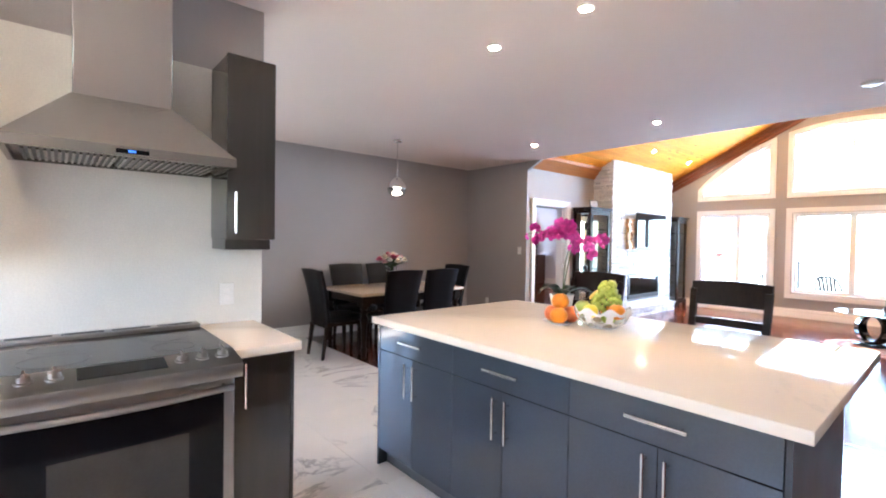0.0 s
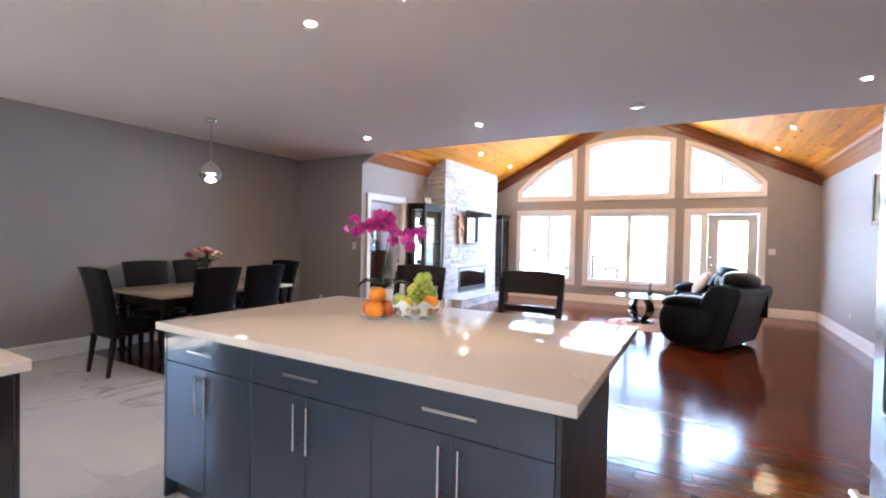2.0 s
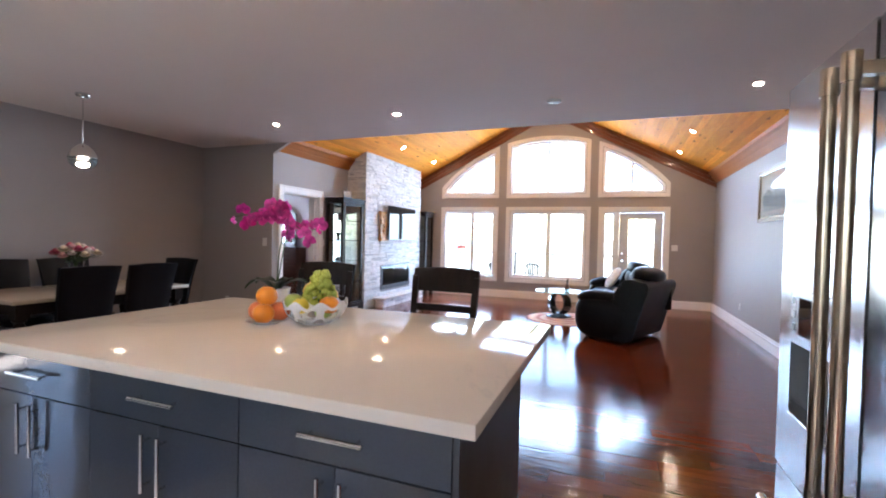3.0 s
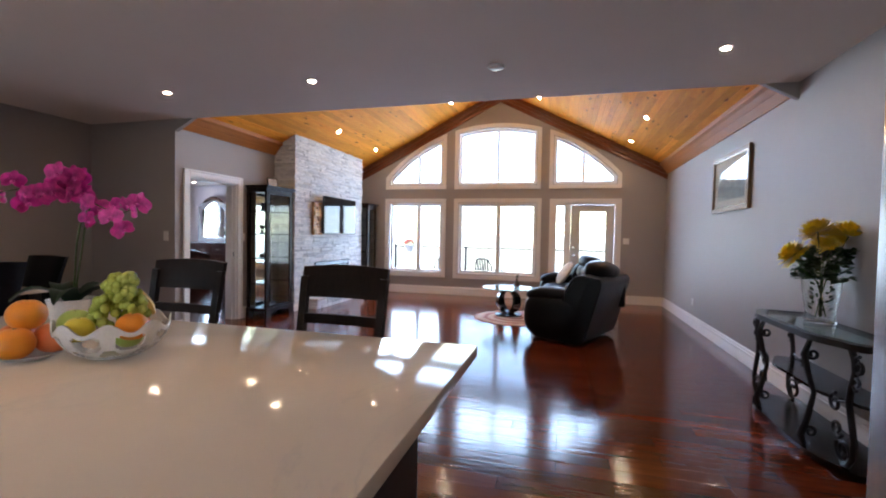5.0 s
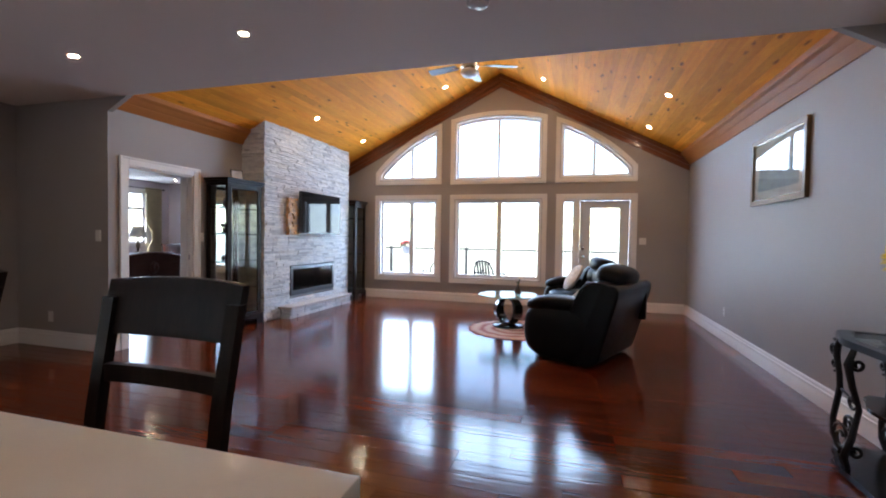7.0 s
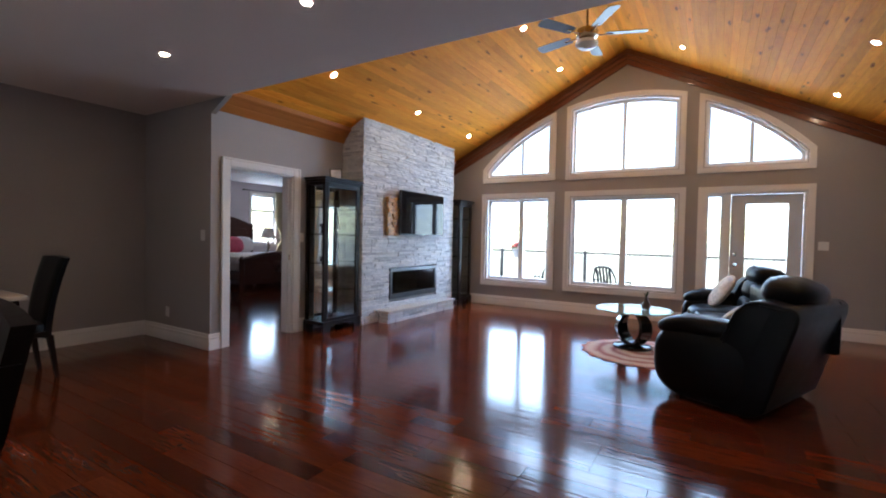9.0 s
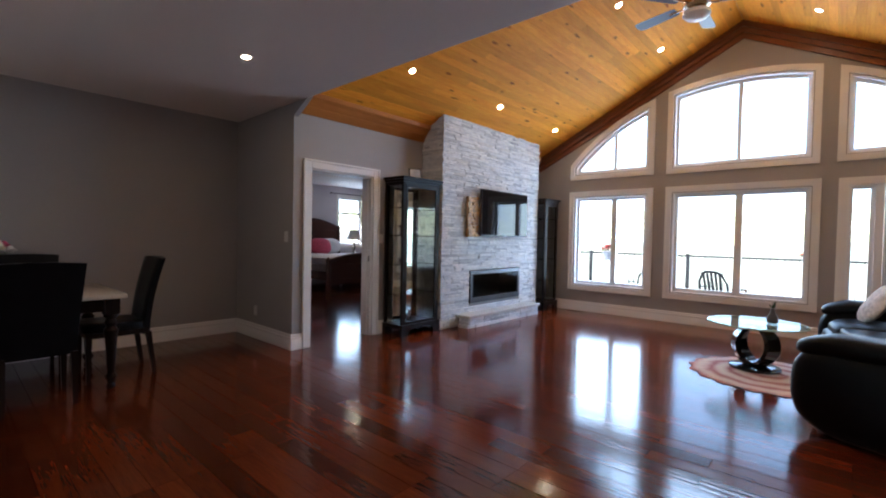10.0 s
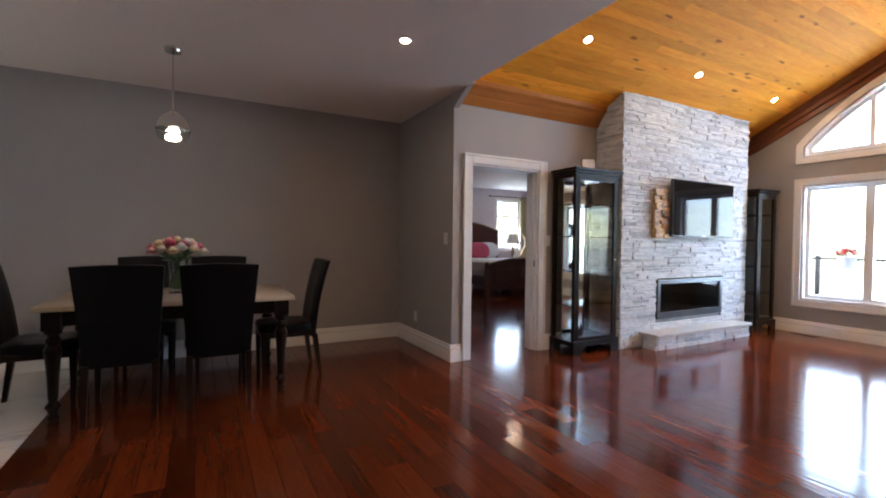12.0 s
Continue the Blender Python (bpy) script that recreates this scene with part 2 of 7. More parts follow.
MAHOGANY = wood("mahogany", (0.035, 0.010, 0.006), (0.10, 0.03, 0.016), 0.3, "x", 1.0, coat=0.3)
TABLE_STONE = marble("travertine_top", (0.50, 0.39, 0.28), (0.30, 0.21, 0.14), 0.2, 1.6, 0.6)
IRON = surface("wrought_iron", (0.008, 0.007, 0.007), 0.34, 0.0, 0.2, 9, 140, 0.12)
PANE = clear("window_pane")
CABINET_GLASS = clear("cabinet_glass", (0.93, 0.95, 0.94), 0, 1.5)
FIRE_GLASS = clear("smoked_glass", (0.45, 0.45, 0.46), 0, 0.9)
TABLE_GLASS = clear("table_glass", (0.80, 0.90, 0.87), 0, 1.6)
VASE_GLASS = clear("vase_glass", (0.95, 0.98, 0.97), 0.0, 1.3, thin=False)
MIRROR = surface("mirror_silver", (0.88, 0.90, 0.89), 0.015, 1.0, 0.01, 4, 50, 0.0, rough_vary=0.01)
LEAF = surface("leaf_green", (0.035, 0.075, 0.025), 0.45, vary=0.35, scale=14)
STEM = surface("stem_green", (0.06, 0.12, 0.03), 0.5, vary=0.3)
WHITE_CERAMIC = surface("white_ceramic", (0.80, 0.79, 0.77), 0.12, vary=0.02, relief=0.0)
BULB = glow("lamp_white", (1.0, 0.74, 0.46), 72.0)
BLUE_LED = glow("blue_indicator", (0.06, 0.22, 1.0), 0.08)
PENDANT_BULB = glow("pendant_bulb", (1.0, 0.80, 0.58), 5.0)
RANGE_STEEL = surface("dark_brushed_steel", (0.36, 0.345, 0.33), 0.30, 1.0, 0.015, 2, 160, 0.02, stretch=(3, 0.15, 3), rough_vary=0.03)
DOME_CHROME = surface("polished_chrome", (0.84, 0.84, 0.83), 0.07, 1.0, 0.01, 6, 80, 0.0, rough_vary=0.02)

# ---- building helpers ----
def finish(bm, name, material, angle=38):
    bmesh.ops.recalc_face_normals(bm, faces=bm.faces)
    lim = radians(angle)
    for f in bm.faces:
        f.smooth = True
    for e in bm.edges:
        if len(e.link_faces) != 2 or e.calc_face_angle(0) > lim:
            e.smooth = False
    me = bpy.data.meshes.new(name)
    bm.to_mesh(me)
    bm.free()
    me.materials.append(material)
    return me


def part(name, bm, material, parent, label=""):
    ob = new(name, finish(bm, name, material))
    ob.parent = parent
    return tagged(ob, label)


def single(name, bm, material, label, category, group="", kind=""):
    return tagged(new(name, finish(bm, name, material)), label, category, group, kind)


def thing(name, label, category, group="", kind="", at=None):
    ob = new(name)
    ob.empty_display_size = 0.1
    if at is not None:
        ob.matrix_basis = at
    return tagged(ob, label, category, group, kind)


def B(*boxes, bevel=0.0, seg=1):
    """A bmesh of boxes (x0, x1, y0, y1, z0, z1), bevelled."""
    bm = bmesh.new()
    for b in boxes:
        add_box(bm, *b)
    if bevel:
        bmesh.ops.bevel(bm, geom=list(bm.edges), offset=bevel, segments=seg, affect="EDGES", profile=0.5)
    return bm


def add_box(bm, x0, x1, y0, y1, z0, z1):
    v = [bm.verts.new(p) for p in ((x0, y0, z0), (x1, y0, z0), (x1, y1, z0), (x0, y1, z0), (x0, y0, z1), (x1, y0, z1), (x1, y1, z1), (x0, y1, z1))]
    for q in ((0, 3, 2, 1), (4, 5, 6, 7), (0, 1, 5, 4), (1, 2, 6, 5), (2, 3, 7, 6), (3, 0, 4, 7)):
        bm.faces.new([v[i] for i in q])
    return v


def move(bm, m):
    bmesh.ops.transform(bm, matrix=m, verts=bm.verts)
    return bm


def lathe(bm, profile, centre=(0, 0, 0), seg=24, m=None):
    """A turned body: profile of (radius, height)."""
    rings, c = [], Vector(centre)
    for r, z in profile:
        ring = []
        for i in range(seg if r > 1e-5 else 1):
            a = 2 * math.pi * i / seg
            p = Vector((r * math.cos(a), r * math.sin(a), z))
            ring.append(bm.verts.new((m @ p if m else p) + c))
        rings.append(ring)
    for a, b in zip(rings, rings[1:]):
        for i in range(seg):
            j = (i + 1) % seg
            if len(a) > 1 and len(b) > 1:
                bm.faces.new((a[i], a[j], b[j], b[i]))
            elif len(a) > 1:
                bm.faces.new((a[i], a[j], b[0]))
            elif len(b) > 1:
                bm.faces.new((a[0], b[j], b[i]))
    for ring, flip in ((rings[0], True), (rings[-1], False)):
        if len(ring) > 2:
            bm.faces.new(ring[::-1] if flip else ring)
    return bm


def tube(bm, pts, r, seg=8, taper=None, closed=False):
    """A round bar along a line of points; r may be a list."""
    pts = [Vector(p) for p in pts]
    n = len(pts)
    rs = r if isinstance(r, (list, tuple)) else [r] * n
    rings, up = [], None
    for i, p in enumerate(pts):
        d = (pts[(i + 1) % n] - pts[i - 1]) if closed else (pts[min(i + 1, n - 1)] - pts[max(i - 1, 0)])
        d.normalize()
        if up is None:
            up = Vector((0, 0, 1)) if abs(d.z) < 0.9 else Vector((1, 0, 0))
        s = d.cross(up)
        if s.length < 1e-4:
            s = d.cross(Vector((0, 1, 0)))
        s.normalize()
        up = s.cross(d).normalized()
        rings.append([bm.verts.new(p + rs[i] * (math.cos(2 * math.pi * k / seg) * s + math.sin(2 * math.pi * k / seg) * up)) for k in range(seg)])
    pairs = list(zip(rings, rings[1:])) + ([(rings[-1], rings[0])] if closed else [])
    for a, b in pairs:
        for k in range(seg):
            j = (k + 1) % seg
            bm.faces.new((a[k], a[j], b[j], b[k]))
    if not closed:
        bm.faces.new(rings[0][::-1])
        bm.faces.new(rings[-1])
    return bm


def prism(bm, outline, axis, a, b):
    """An outline of 2D points drawn out along axis from a to b. x: (y, z), y: (x, z), z: (x, y)."""
    put = {"x": lambda p, t: (t, p[0], p[1]), "y": lambda p, t: (p[0], t, p[1]), "z": lambda p, t: (p[0], p[1], t)}[axis]
    r0, r1 = [bm.verts.new(put(p, a)) for p in outline], [bm.verts.new(put(p, b)) for p in outline]
    n = len(outline)
    for i in range(n):
        j = (i + 1) % n
        bm.faces.new((r0[i], r0[j], r1[j], r1[i]))
    bm.faces.new(r0[::-1])
    bm.faces.new(r1)
    return bm


def slab(outline, holes, axis, a, b):
    """A wall: outline with holes, drawn out along axis from a to b."""
    bm = bmesh.new()
    put = {"x": lambda p, t: (t, p[0], p[1]), "y": lambda p, t: (p[0], t, p[1])}[axis]
    edges = []
    for loop in [outline, *holes]:
        vs = [bm.verts.new(put(p, a)) for p in loop]
        edges += [bm.edges.new((vs[i], vs[(i + 1) % len(vs)])) for i in range(len(vs))]
    bmesh.ops.triangle_fill(bm, use_beauty=True, use_dissolve=False, edges=edges)
    got = bmesh.ops.extrude_face_region(bm, geom=list(bm.faces))
    d = Vector(put((0, 0), b)) - Vector(put((0, 0), a))
    bmesh.ops.translate(bm, vec=d, verts=[g for g in got["geom"] if isinstance(g, bmesh.types.BMVert)])
    return bm


def pillow(bm, x0, x1, y0, y1, z0, z1, power=4.0, seg=14, m=None):
    """A plump box: a superellipsoid."""
    c = Vector(((x0 + x1) / 2, (y0 + y1) / 2, (z0 + z1) / 2))
    h = Vector(((x1 - x0) / 2, (y1 - y0) / 2, (z1 - z0) / 2))
    got = bmesh.ops.create_uvsphere(bm, u_segments=seg * 2, v_segments=seg, radius=1)
    for v in got["verts"]:
        n = v.co
        s = (abs(n.x) ** power + abs(n.y) ** power + abs(n.z) ** power) ** (-1 / power)
        p = Vector((n.x * s * h.x, n.y * s * h.y, n.z * s * h.z)) + c
        v.co = m @ p if m else p
    return bm


def rect(x0, x1, z0, z1):
    return [(x0, z0), (x1, z0), (x1, z1), (x0, z1)]

# ---- the plan ----
XD, XL, XR = -4.67, -3.314, 3.24          # dining wall, great room west wall, east wall
YH, YW, YB = 5.86, 10.92, -2.5           # end of the flat ceiling, window wall, wall behind the kitchen
CEIL, SPRING, SLOPE = 2.665, 2.70, 0.51 # flat ceiling, vault at the side walls, vault's rise
XM = (XL + XR) / 2
RIDGE = SPRING + SLOPE * (XR - XM)
BORDER = 2.75                             # where tile meets hardwood
BX, BY, BCEIL = -9.9, 12.6, 2.665           # bedroom's far walls and ceiling


def vault_z(x):
    return RIDGE - SLOPE * abs(x - XM)


def arch_z(x, drop=0.0):
    return 0.77 + (2.93 - drop) * math.sqrt(max(0.0, 1 - ((x + 0.08) / (3.20 - drop)) ** 2))


# window openings: casing outside edges
LOW = [(-2.60, -1.19, 0.375, 2.10), (-0.992, 0.862, 0.375, 2.10), (1.035, 2.43, 0.0, 2.10)]
UP = [(-2.60, -1.185, 2.318), (-1.0, 0.845, 2.31), (1.01, 2.42, 2.31)]
CASING = 0.09


def arch_loop(x0, x1, z0, inset):
    xs = [x0 + inset + (x1 - x0 - 2 * inset) * i / 14 for i in range(15)]
    return [(x0 + inset, z0 + inset), (x1 - inset, z0 + inset)] + [(x, max(z0 + inset + 0.05, arch_z(x, inset))) for x in reversed(xs)]


# ---- shell ----
def setting(name, bm, material, label, category="wall"):
    return single(name, bm, material, label, category, kind="structure")


holes = [rect(a + CASING, b - CASING, c + CASING, d - CASING) for a, b, c, d in LOW[:2]]
door_hole = rect(LOW[2][0] + CASING, LOW[2][1] - CASING, 0.001, LOW[2][3] - CASING)
holes += [door_hole] + [arch_loop(a, b, z, CASING) for a, b, z in UP]
gable = [(XL - 0.15, 0), (XR + 0.15, 0), (XR + 0.15, vault_z(XR + 0.15) + 0.02), (XM, RIDGE + 0.02), (XL - 0.15, vault_z(XL - 0.15) + 0.02)]
holes[2] = rect(LOW[2][0] + CASING, LOW[2][1] - CASING, 0.03, LOW[2][3] - CASING)
setting("wall_north", slab(gable, holes, "y", YW, YW + 0.2), WALL, "taupe-grey painted gable wall around arched windows")
setting("wall_east", slab([(2.3, 0), (YW, 0), (YW, SPRING + 0.05), (YH, SPRING + 0.05), (YH, CEIL), (2.3, CEIL)], [], "x", XR, XR + 0.15), WALL, "grey painted side wall catching window light")
setting("wall_west", slab([(YH, 0), (6.068, 0), (6.068, 1.992), (6.947, 1.992), (6.947, 0), (YW, 0), (YW, SPRING + 0.05), (YH, SPRING + 0.05)], [], "x", XL - 0.14, XL), WALL, "grey painted wall with the bedroom doorway")
setting("wall_dining_end", B((XD - 0.15, XL - 0.14, YH, YH + 0.12, 0, CEIL)), WALL, "grey painted end wall of the dining corner")
setting("wall_dining", slab([(YB, 0), (YH, 0), (YH, CEIL), (YB, CEIL)], [[(-1.95, 0.15), (-0.25, 0.15), (-0.25, 2.10), (-1.95, 2.10)]], "x", XD - 0.15, XD), WALL, "long taupe-grey painted dining wall")
setting("wall_kitchen", B((-1.478, -1.358, YB, 1.045, 0, CEIL)), WALL, "grey painted wall stub behind the range")
setting("wall_south", slab(rect(XD - 0.15, 2.75, 0, CEIL), [rect(-0.45, 1.55, 1.05, 2.25)], "y", YB - 0.15, YB), WALL, "grey painted wall behind the kitchen with an added window")
setting("wall_pantry", B((2.60, 2.75, YB, 2.3, 0, CEIL), (2.75, XR + 0.15, 2.18, 2.3, 0, CEIL)), WALL, "grey painted wall behind the refrigerator")
setting("wall_bedroom_west", slab(rect(YH, BY + 0.15, 0, BCEIL), [rect(11.05, 11.86, 0.98, 2.36)], "x", BX - 0.15, BX), BED_WALL, "pale lilac bedroom wall with a tall window")
setting("wall_bedroom_north", B((BX, XL - 0.14, BY, BY + 0.15, 0, BCEIL)), BED_WALL, "pale lilac painted bedroom wall")
setting("wall_bedroom_south", B((BX, XL - 0.14, YH + 0.125, YH + 0.2, 0, BCEIL)), BED_WALL, "pale lilac painted bedroom wall")
setting("wall_bedroom_east", slab([(YH + 0.2, 0), (6.068, 0), (6.068, 1.992), (6.947, 1.992), (6.947, 0), (BY, 0), (BY, BCEIL), (YH + 0.2, BCEIL)], [], "x", XL - 0.17, XL - 0.143), BED_WALL, "pale lilac painted bedroom wall")
setting("ceiling_bedroom", B((BX - 0.15, XL - 0.14, YH + 0.12, BY + 0.15, BCEIL, BCEIL + 0.1)), CEILING, "white bedroom ceiling", "ceiling")

# flat ceiling over kitchen and dining, cut off where the vault begins
setting("ceiling", B((XD - 0.15, XR + 0.15, YB - 0.15, YH, CEIL, CEIL + 0.25)), CEILING, "flat white ceiling with recessed lights", "ceiling")
bm = bmesh.new()
prism(bm, [(XL, 2.522), (XL + 0.285, CEIL + 0.012), (XL + 0.285, CEIL + 0.15), (XL, CEIL + 0.15)], "y", YH - 0.004, YH + 0.05)
prism(bm, [(XR, 2.522), (XR - 0.285, CEIL + 0.012), (XR - 0.285, CEIL + 0.15), (XR, CEIL + 0.15)], "y", YH - 0.004, YH + 0.05)
setting("trim_vault_ends", bm, WALL, "small grey wedges closing the ends of the vault", "trim")
bm = bmesh.new()
prism(bm, [(XL - 0.15, CEIL + 0.2), (XR + 0.15, CEIL + 0.2), (XM, RIDGE + 0.3)], "y", YH - 0.15, YH - 0.01)
setting("wall_header", bm, CEILING, "white gable above the flat ceiling's edge")


def pine_ceiling():
    """Both slopes of the vault: tongue-and-groove boards along the ridge."""
    rnd = random.Random(4)
    run = math.hypot(XR - XM, (XR - XM) * SLOPE)
    n = 42
    for side, name in ((-1, "ceiling_vault_west"), (1, "ceiling_vault_east")):
        bm = bmesh.new()
        ux, uz = -side * (XR - XM) / run, SLOPE * (XR - XM) / run
        ex = XL if side < 0 else XR
        nx, nz = (uz, -ux) if side > 0 else (-uz, ux)
        if nz < 0:
            nx, nz = -nx, -nz
        for i in range(n):
            s0, s1 = run * i / n, run * (i + 1) / n
            y = YH - 0.01 - rnd.uniform(0, 2.0)
            while y < YW:
                y1 = y + rnd.uniform(2.2, 3.8)
                a, b = max(y, YH - 0.01), min(y1, YW)
                if b - a > 0.05:
                    prof = [(s0, 0.002), (s0 + 0.002, 0.0), (s1 - 0.002, 0.0), (s1, 0.002), (s1, 0.03), (s0, 0.03)]
                    prism(bm, [(ex + ux * s + nx * h, SPRING + uz * s + nz * h) for s, h in prof], "y", a + 0.0004, b - 0.0004)
                y = y1
        setting(name, bm, PINE, "vaulted knotty pine board ceiling, honey-stained", "ceiling")
    bm = bmesh.new()
    prism(bm, [(XL - 0.15, vault_z(XL - 0.15) + 0.05), (XM, RIDGE + 0.05), (XR + 0.15, vault_z(XR + 0.15) + 0.05), (XR + 0.15, vault_z(XR + 0.15) + 0.15), (XM, RIDGE + 0.15), (XL - 0.15, vault_z(XL - 0.15) + 0.15)], "y", YH - 0.1, YW + 0.2)
    setting("roof_deck", bm, CEILING, "closed roof above the pine boards", "roof")


pine_ceiling()


def crown(side):
    """Stepped, stained moulding under the vault."""
    ex = XL if side < 0 else XR
    prof = [(0, -0.13), (0.014, -0.13), (0.022, -0.122), (0.050, -0.078), (0.068, -0.064), (0.074, -0.052), (0.088, -0.046), (0.112, -0.004), (0.132, 0.012), (0.150, 0.018), (0.16, 0.03), (0.16, 0.080), (0, -0.001)]
    bm = bmesh.new()
    prism(bm, [(ex - side * p, SPRING + q) for p, q in prof], "y", YH + 0.05, YW - 0.001)
    return bm


setting("trim_crown_west", crown(-1), CROWN, "stained wooden crown moulding", "trim")
setting("trim_crown_east", crown(1), CROWN, "stained wooden crown moulding", "trim")


def gable_trim():
    for side, name in ((-1, "trim_gable_west"), (1, "trim_gable_east")):
        ex = XL + 0.0 if side < 0 else XR
        bm = bmesh.new()
        for lo, hi, dep in ((0.23, 0.15, 0.03), (0.15, 0.08, 0.065), (0.08, -0.01, 0.10)):
            prism(bm, [(ex, vault_z(ex) - lo), (XM, RIDGE - lo), (XM, RIDGE - hi), (ex, vault_z(ex) - hi)], "y", YW - dep, YW - 0.001)
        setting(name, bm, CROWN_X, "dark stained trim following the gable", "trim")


gable_trim()


def baseboard(name, axis, a, b, wall, face):
    """Tall stepped white skirting: axis it runs along, from a to b, at the wall, facing +1 or -1."""
    prof = [(0, 0), (0.022, 0), (0.022, 0.088), (0.016, 0.097), (0.016, 0.126), (0.020, 0.131), (0.011, 0.140), (0.011, 0.158), (0.005, 0.168), (0, 0.172)]
    bm = bmesh.new()
    prism(bm, [(wall + face * p, z) for p, z in prof], axis, a, b)
    return setting(name, bm, TRIM, "tall cream-white baseboard with stepped top", "baseboard")


baseboard("baseboard_north", "x", XL, 1.03, YW, -1)
baseboard("baseboard_north_door", "x", 2.435, XR - 0.021, YW, -1)
baseboard("baseboard_east", "y", 2.3, YW, XR, -1)
baseboard("baseboard_west", "y", 7.04, YW - 0.021, XL, 1)
baseboard("baseboard_corner", "y", YH - 0.02, 5.976, XL, 1)
baseboard("baseboard_dining_end", "x", XD + 0.021, XL, YH, -1)
baseboard("baseboard_dining", "y", -0.16, YH, XD, 1)
baseboard("baseboard_bedroom", "x", BX, XL - 0.18, BY, -1)


# ---- windows ----
def casing_ring(bm, outer, inner, y0, y1):
    """A flat ring between two loops of the same count, drawn out along y."""
    n = len(outer)
    rows = [[bm.verts.new((p[0], y, p[1])) for p in loop] for loop, y in ((outer, y0), (inner, y0), (inner, y1), (outer, y1))]
    for k in range(4):
        r, s = rows[k], rows[(k + 1) % 4]
        for i in range(n):
            j = (i + 1) % n
            bm.faces.new((r[i], r[j], s[j], s[i]))


def window_low(k, spec, mullion):
    x0, x1, z0, z1 = spec
    w = thing("window_%d" % k, "white-framed picture window with two panes over the deck", "window", kind="structure")
    bm = bmesh.new()
    casing_ring(bm, rect(x0, x1, z0, z1), rect(x0 + CASING - 0.01, x1 - CASING + 0.01, z0 + CASING - 0.01, z1 - CASING + 0.01), YW - 0.024, YW - 0.002)
    casing_ring(bm, rect(x0 - 0.008, x1 + 0.008, z0 - 0.008, z1 + 0.008), rect(x0 + 0.016, x1 - 0.016, z0 + 0.016, z1 - 0.016), YW - 0.032, YW - 0.003)
    part("window_casing", bm, TRIM, w)
    i = CASING
    bm = bmesh.new()
    casing_ring(bm, rect(x0 + i, x1 - i, z0 + i, z1 - i), rect(x0 + i + 0.02, x1 - i - 0.02, z0 + i + 0.02, z1 - i - 0.02), YW, YW + 0.17)
    part("window_jamb", bm, VINYL, w)
    xm = mullion
    for a, b in ((x0 + i + 0.02, xm), (xm, x1 - i - 0.02)):
        bm = bmesh.new()
        casing_ring(bm, rect(a, b, z0 + i + 0.02, z1 - i - 0.02), rect(a + 0.045, b - 0.045, z0 + i + 0.07, z1 - i - 0.065), YW + 0.07, YW + 0.13)
        s = part("window_frame", bm, VINYL, w)
        p = part("pane", B((a + 0.04, b - 0.04, YW + 0.095, YW + 0.105, z0 + i + 0.06, z1 - i - 0.06)), PANE, s)
        p.visible_shadow = False
    return w


def window_up(k, spec, mullion):
    x0, x1, z0 = spec
    w = thing("window_%d" % k, "arched white transom window under the gable", "window", kind="structure")
    bm = bmesh.new()
    casing_ring(bm, arch_loop(x0, x1, z0, 0), arch_loop(x0, x1, z0, CASING - 0.01), YW - 0.024, YW - 0.002)
    part("window_casing", bm, TRIM, w)
    bm = bmesh.new()
    casing_ring(bm, arch_loop(x0, x1, z0, CASING), arch_loop(x0, x1, z0, CASING + 0.02), YW, YW + 0.17)
    casing_ring(bm, arch_loop(x0, x1, z0, CASING + 0.02), arch_loop(x0, x1, z0, CASING + 0.065), YW + 0.07, YW + 0.13)
    part("window_frame", bm, VINYL, w)
    bm = bmesh.new()
    zt = min(arch_z(mullion - 0.02, CASING + 0.03), arch_z(mullion + 0.02, CASING + 0.03))
    add_box(bm, mullion - 0.025, mullion + 0.025, YW + 0.075, YW + 0.125, z0 + CASING + 0.05, zt)
    part("mullion", bm, VINYL, w)
    bm = bmesh.new()
    prism(bm, arch_loop(x0, x1, z0, CASING + 0.05), "y", YW + 0.096, YW + 0.104)
    p = part("pane", bm, PANE, w)
    p.visible_shadow = False
    return w


window_low(1, LOW[0], -1.83)
window_low(2, LOW[1], -0.035)
window_up(3, UP[0], -1.83)
window_up(4, UP[1], -0.06)
window_up(5, UP[2], 1.69)


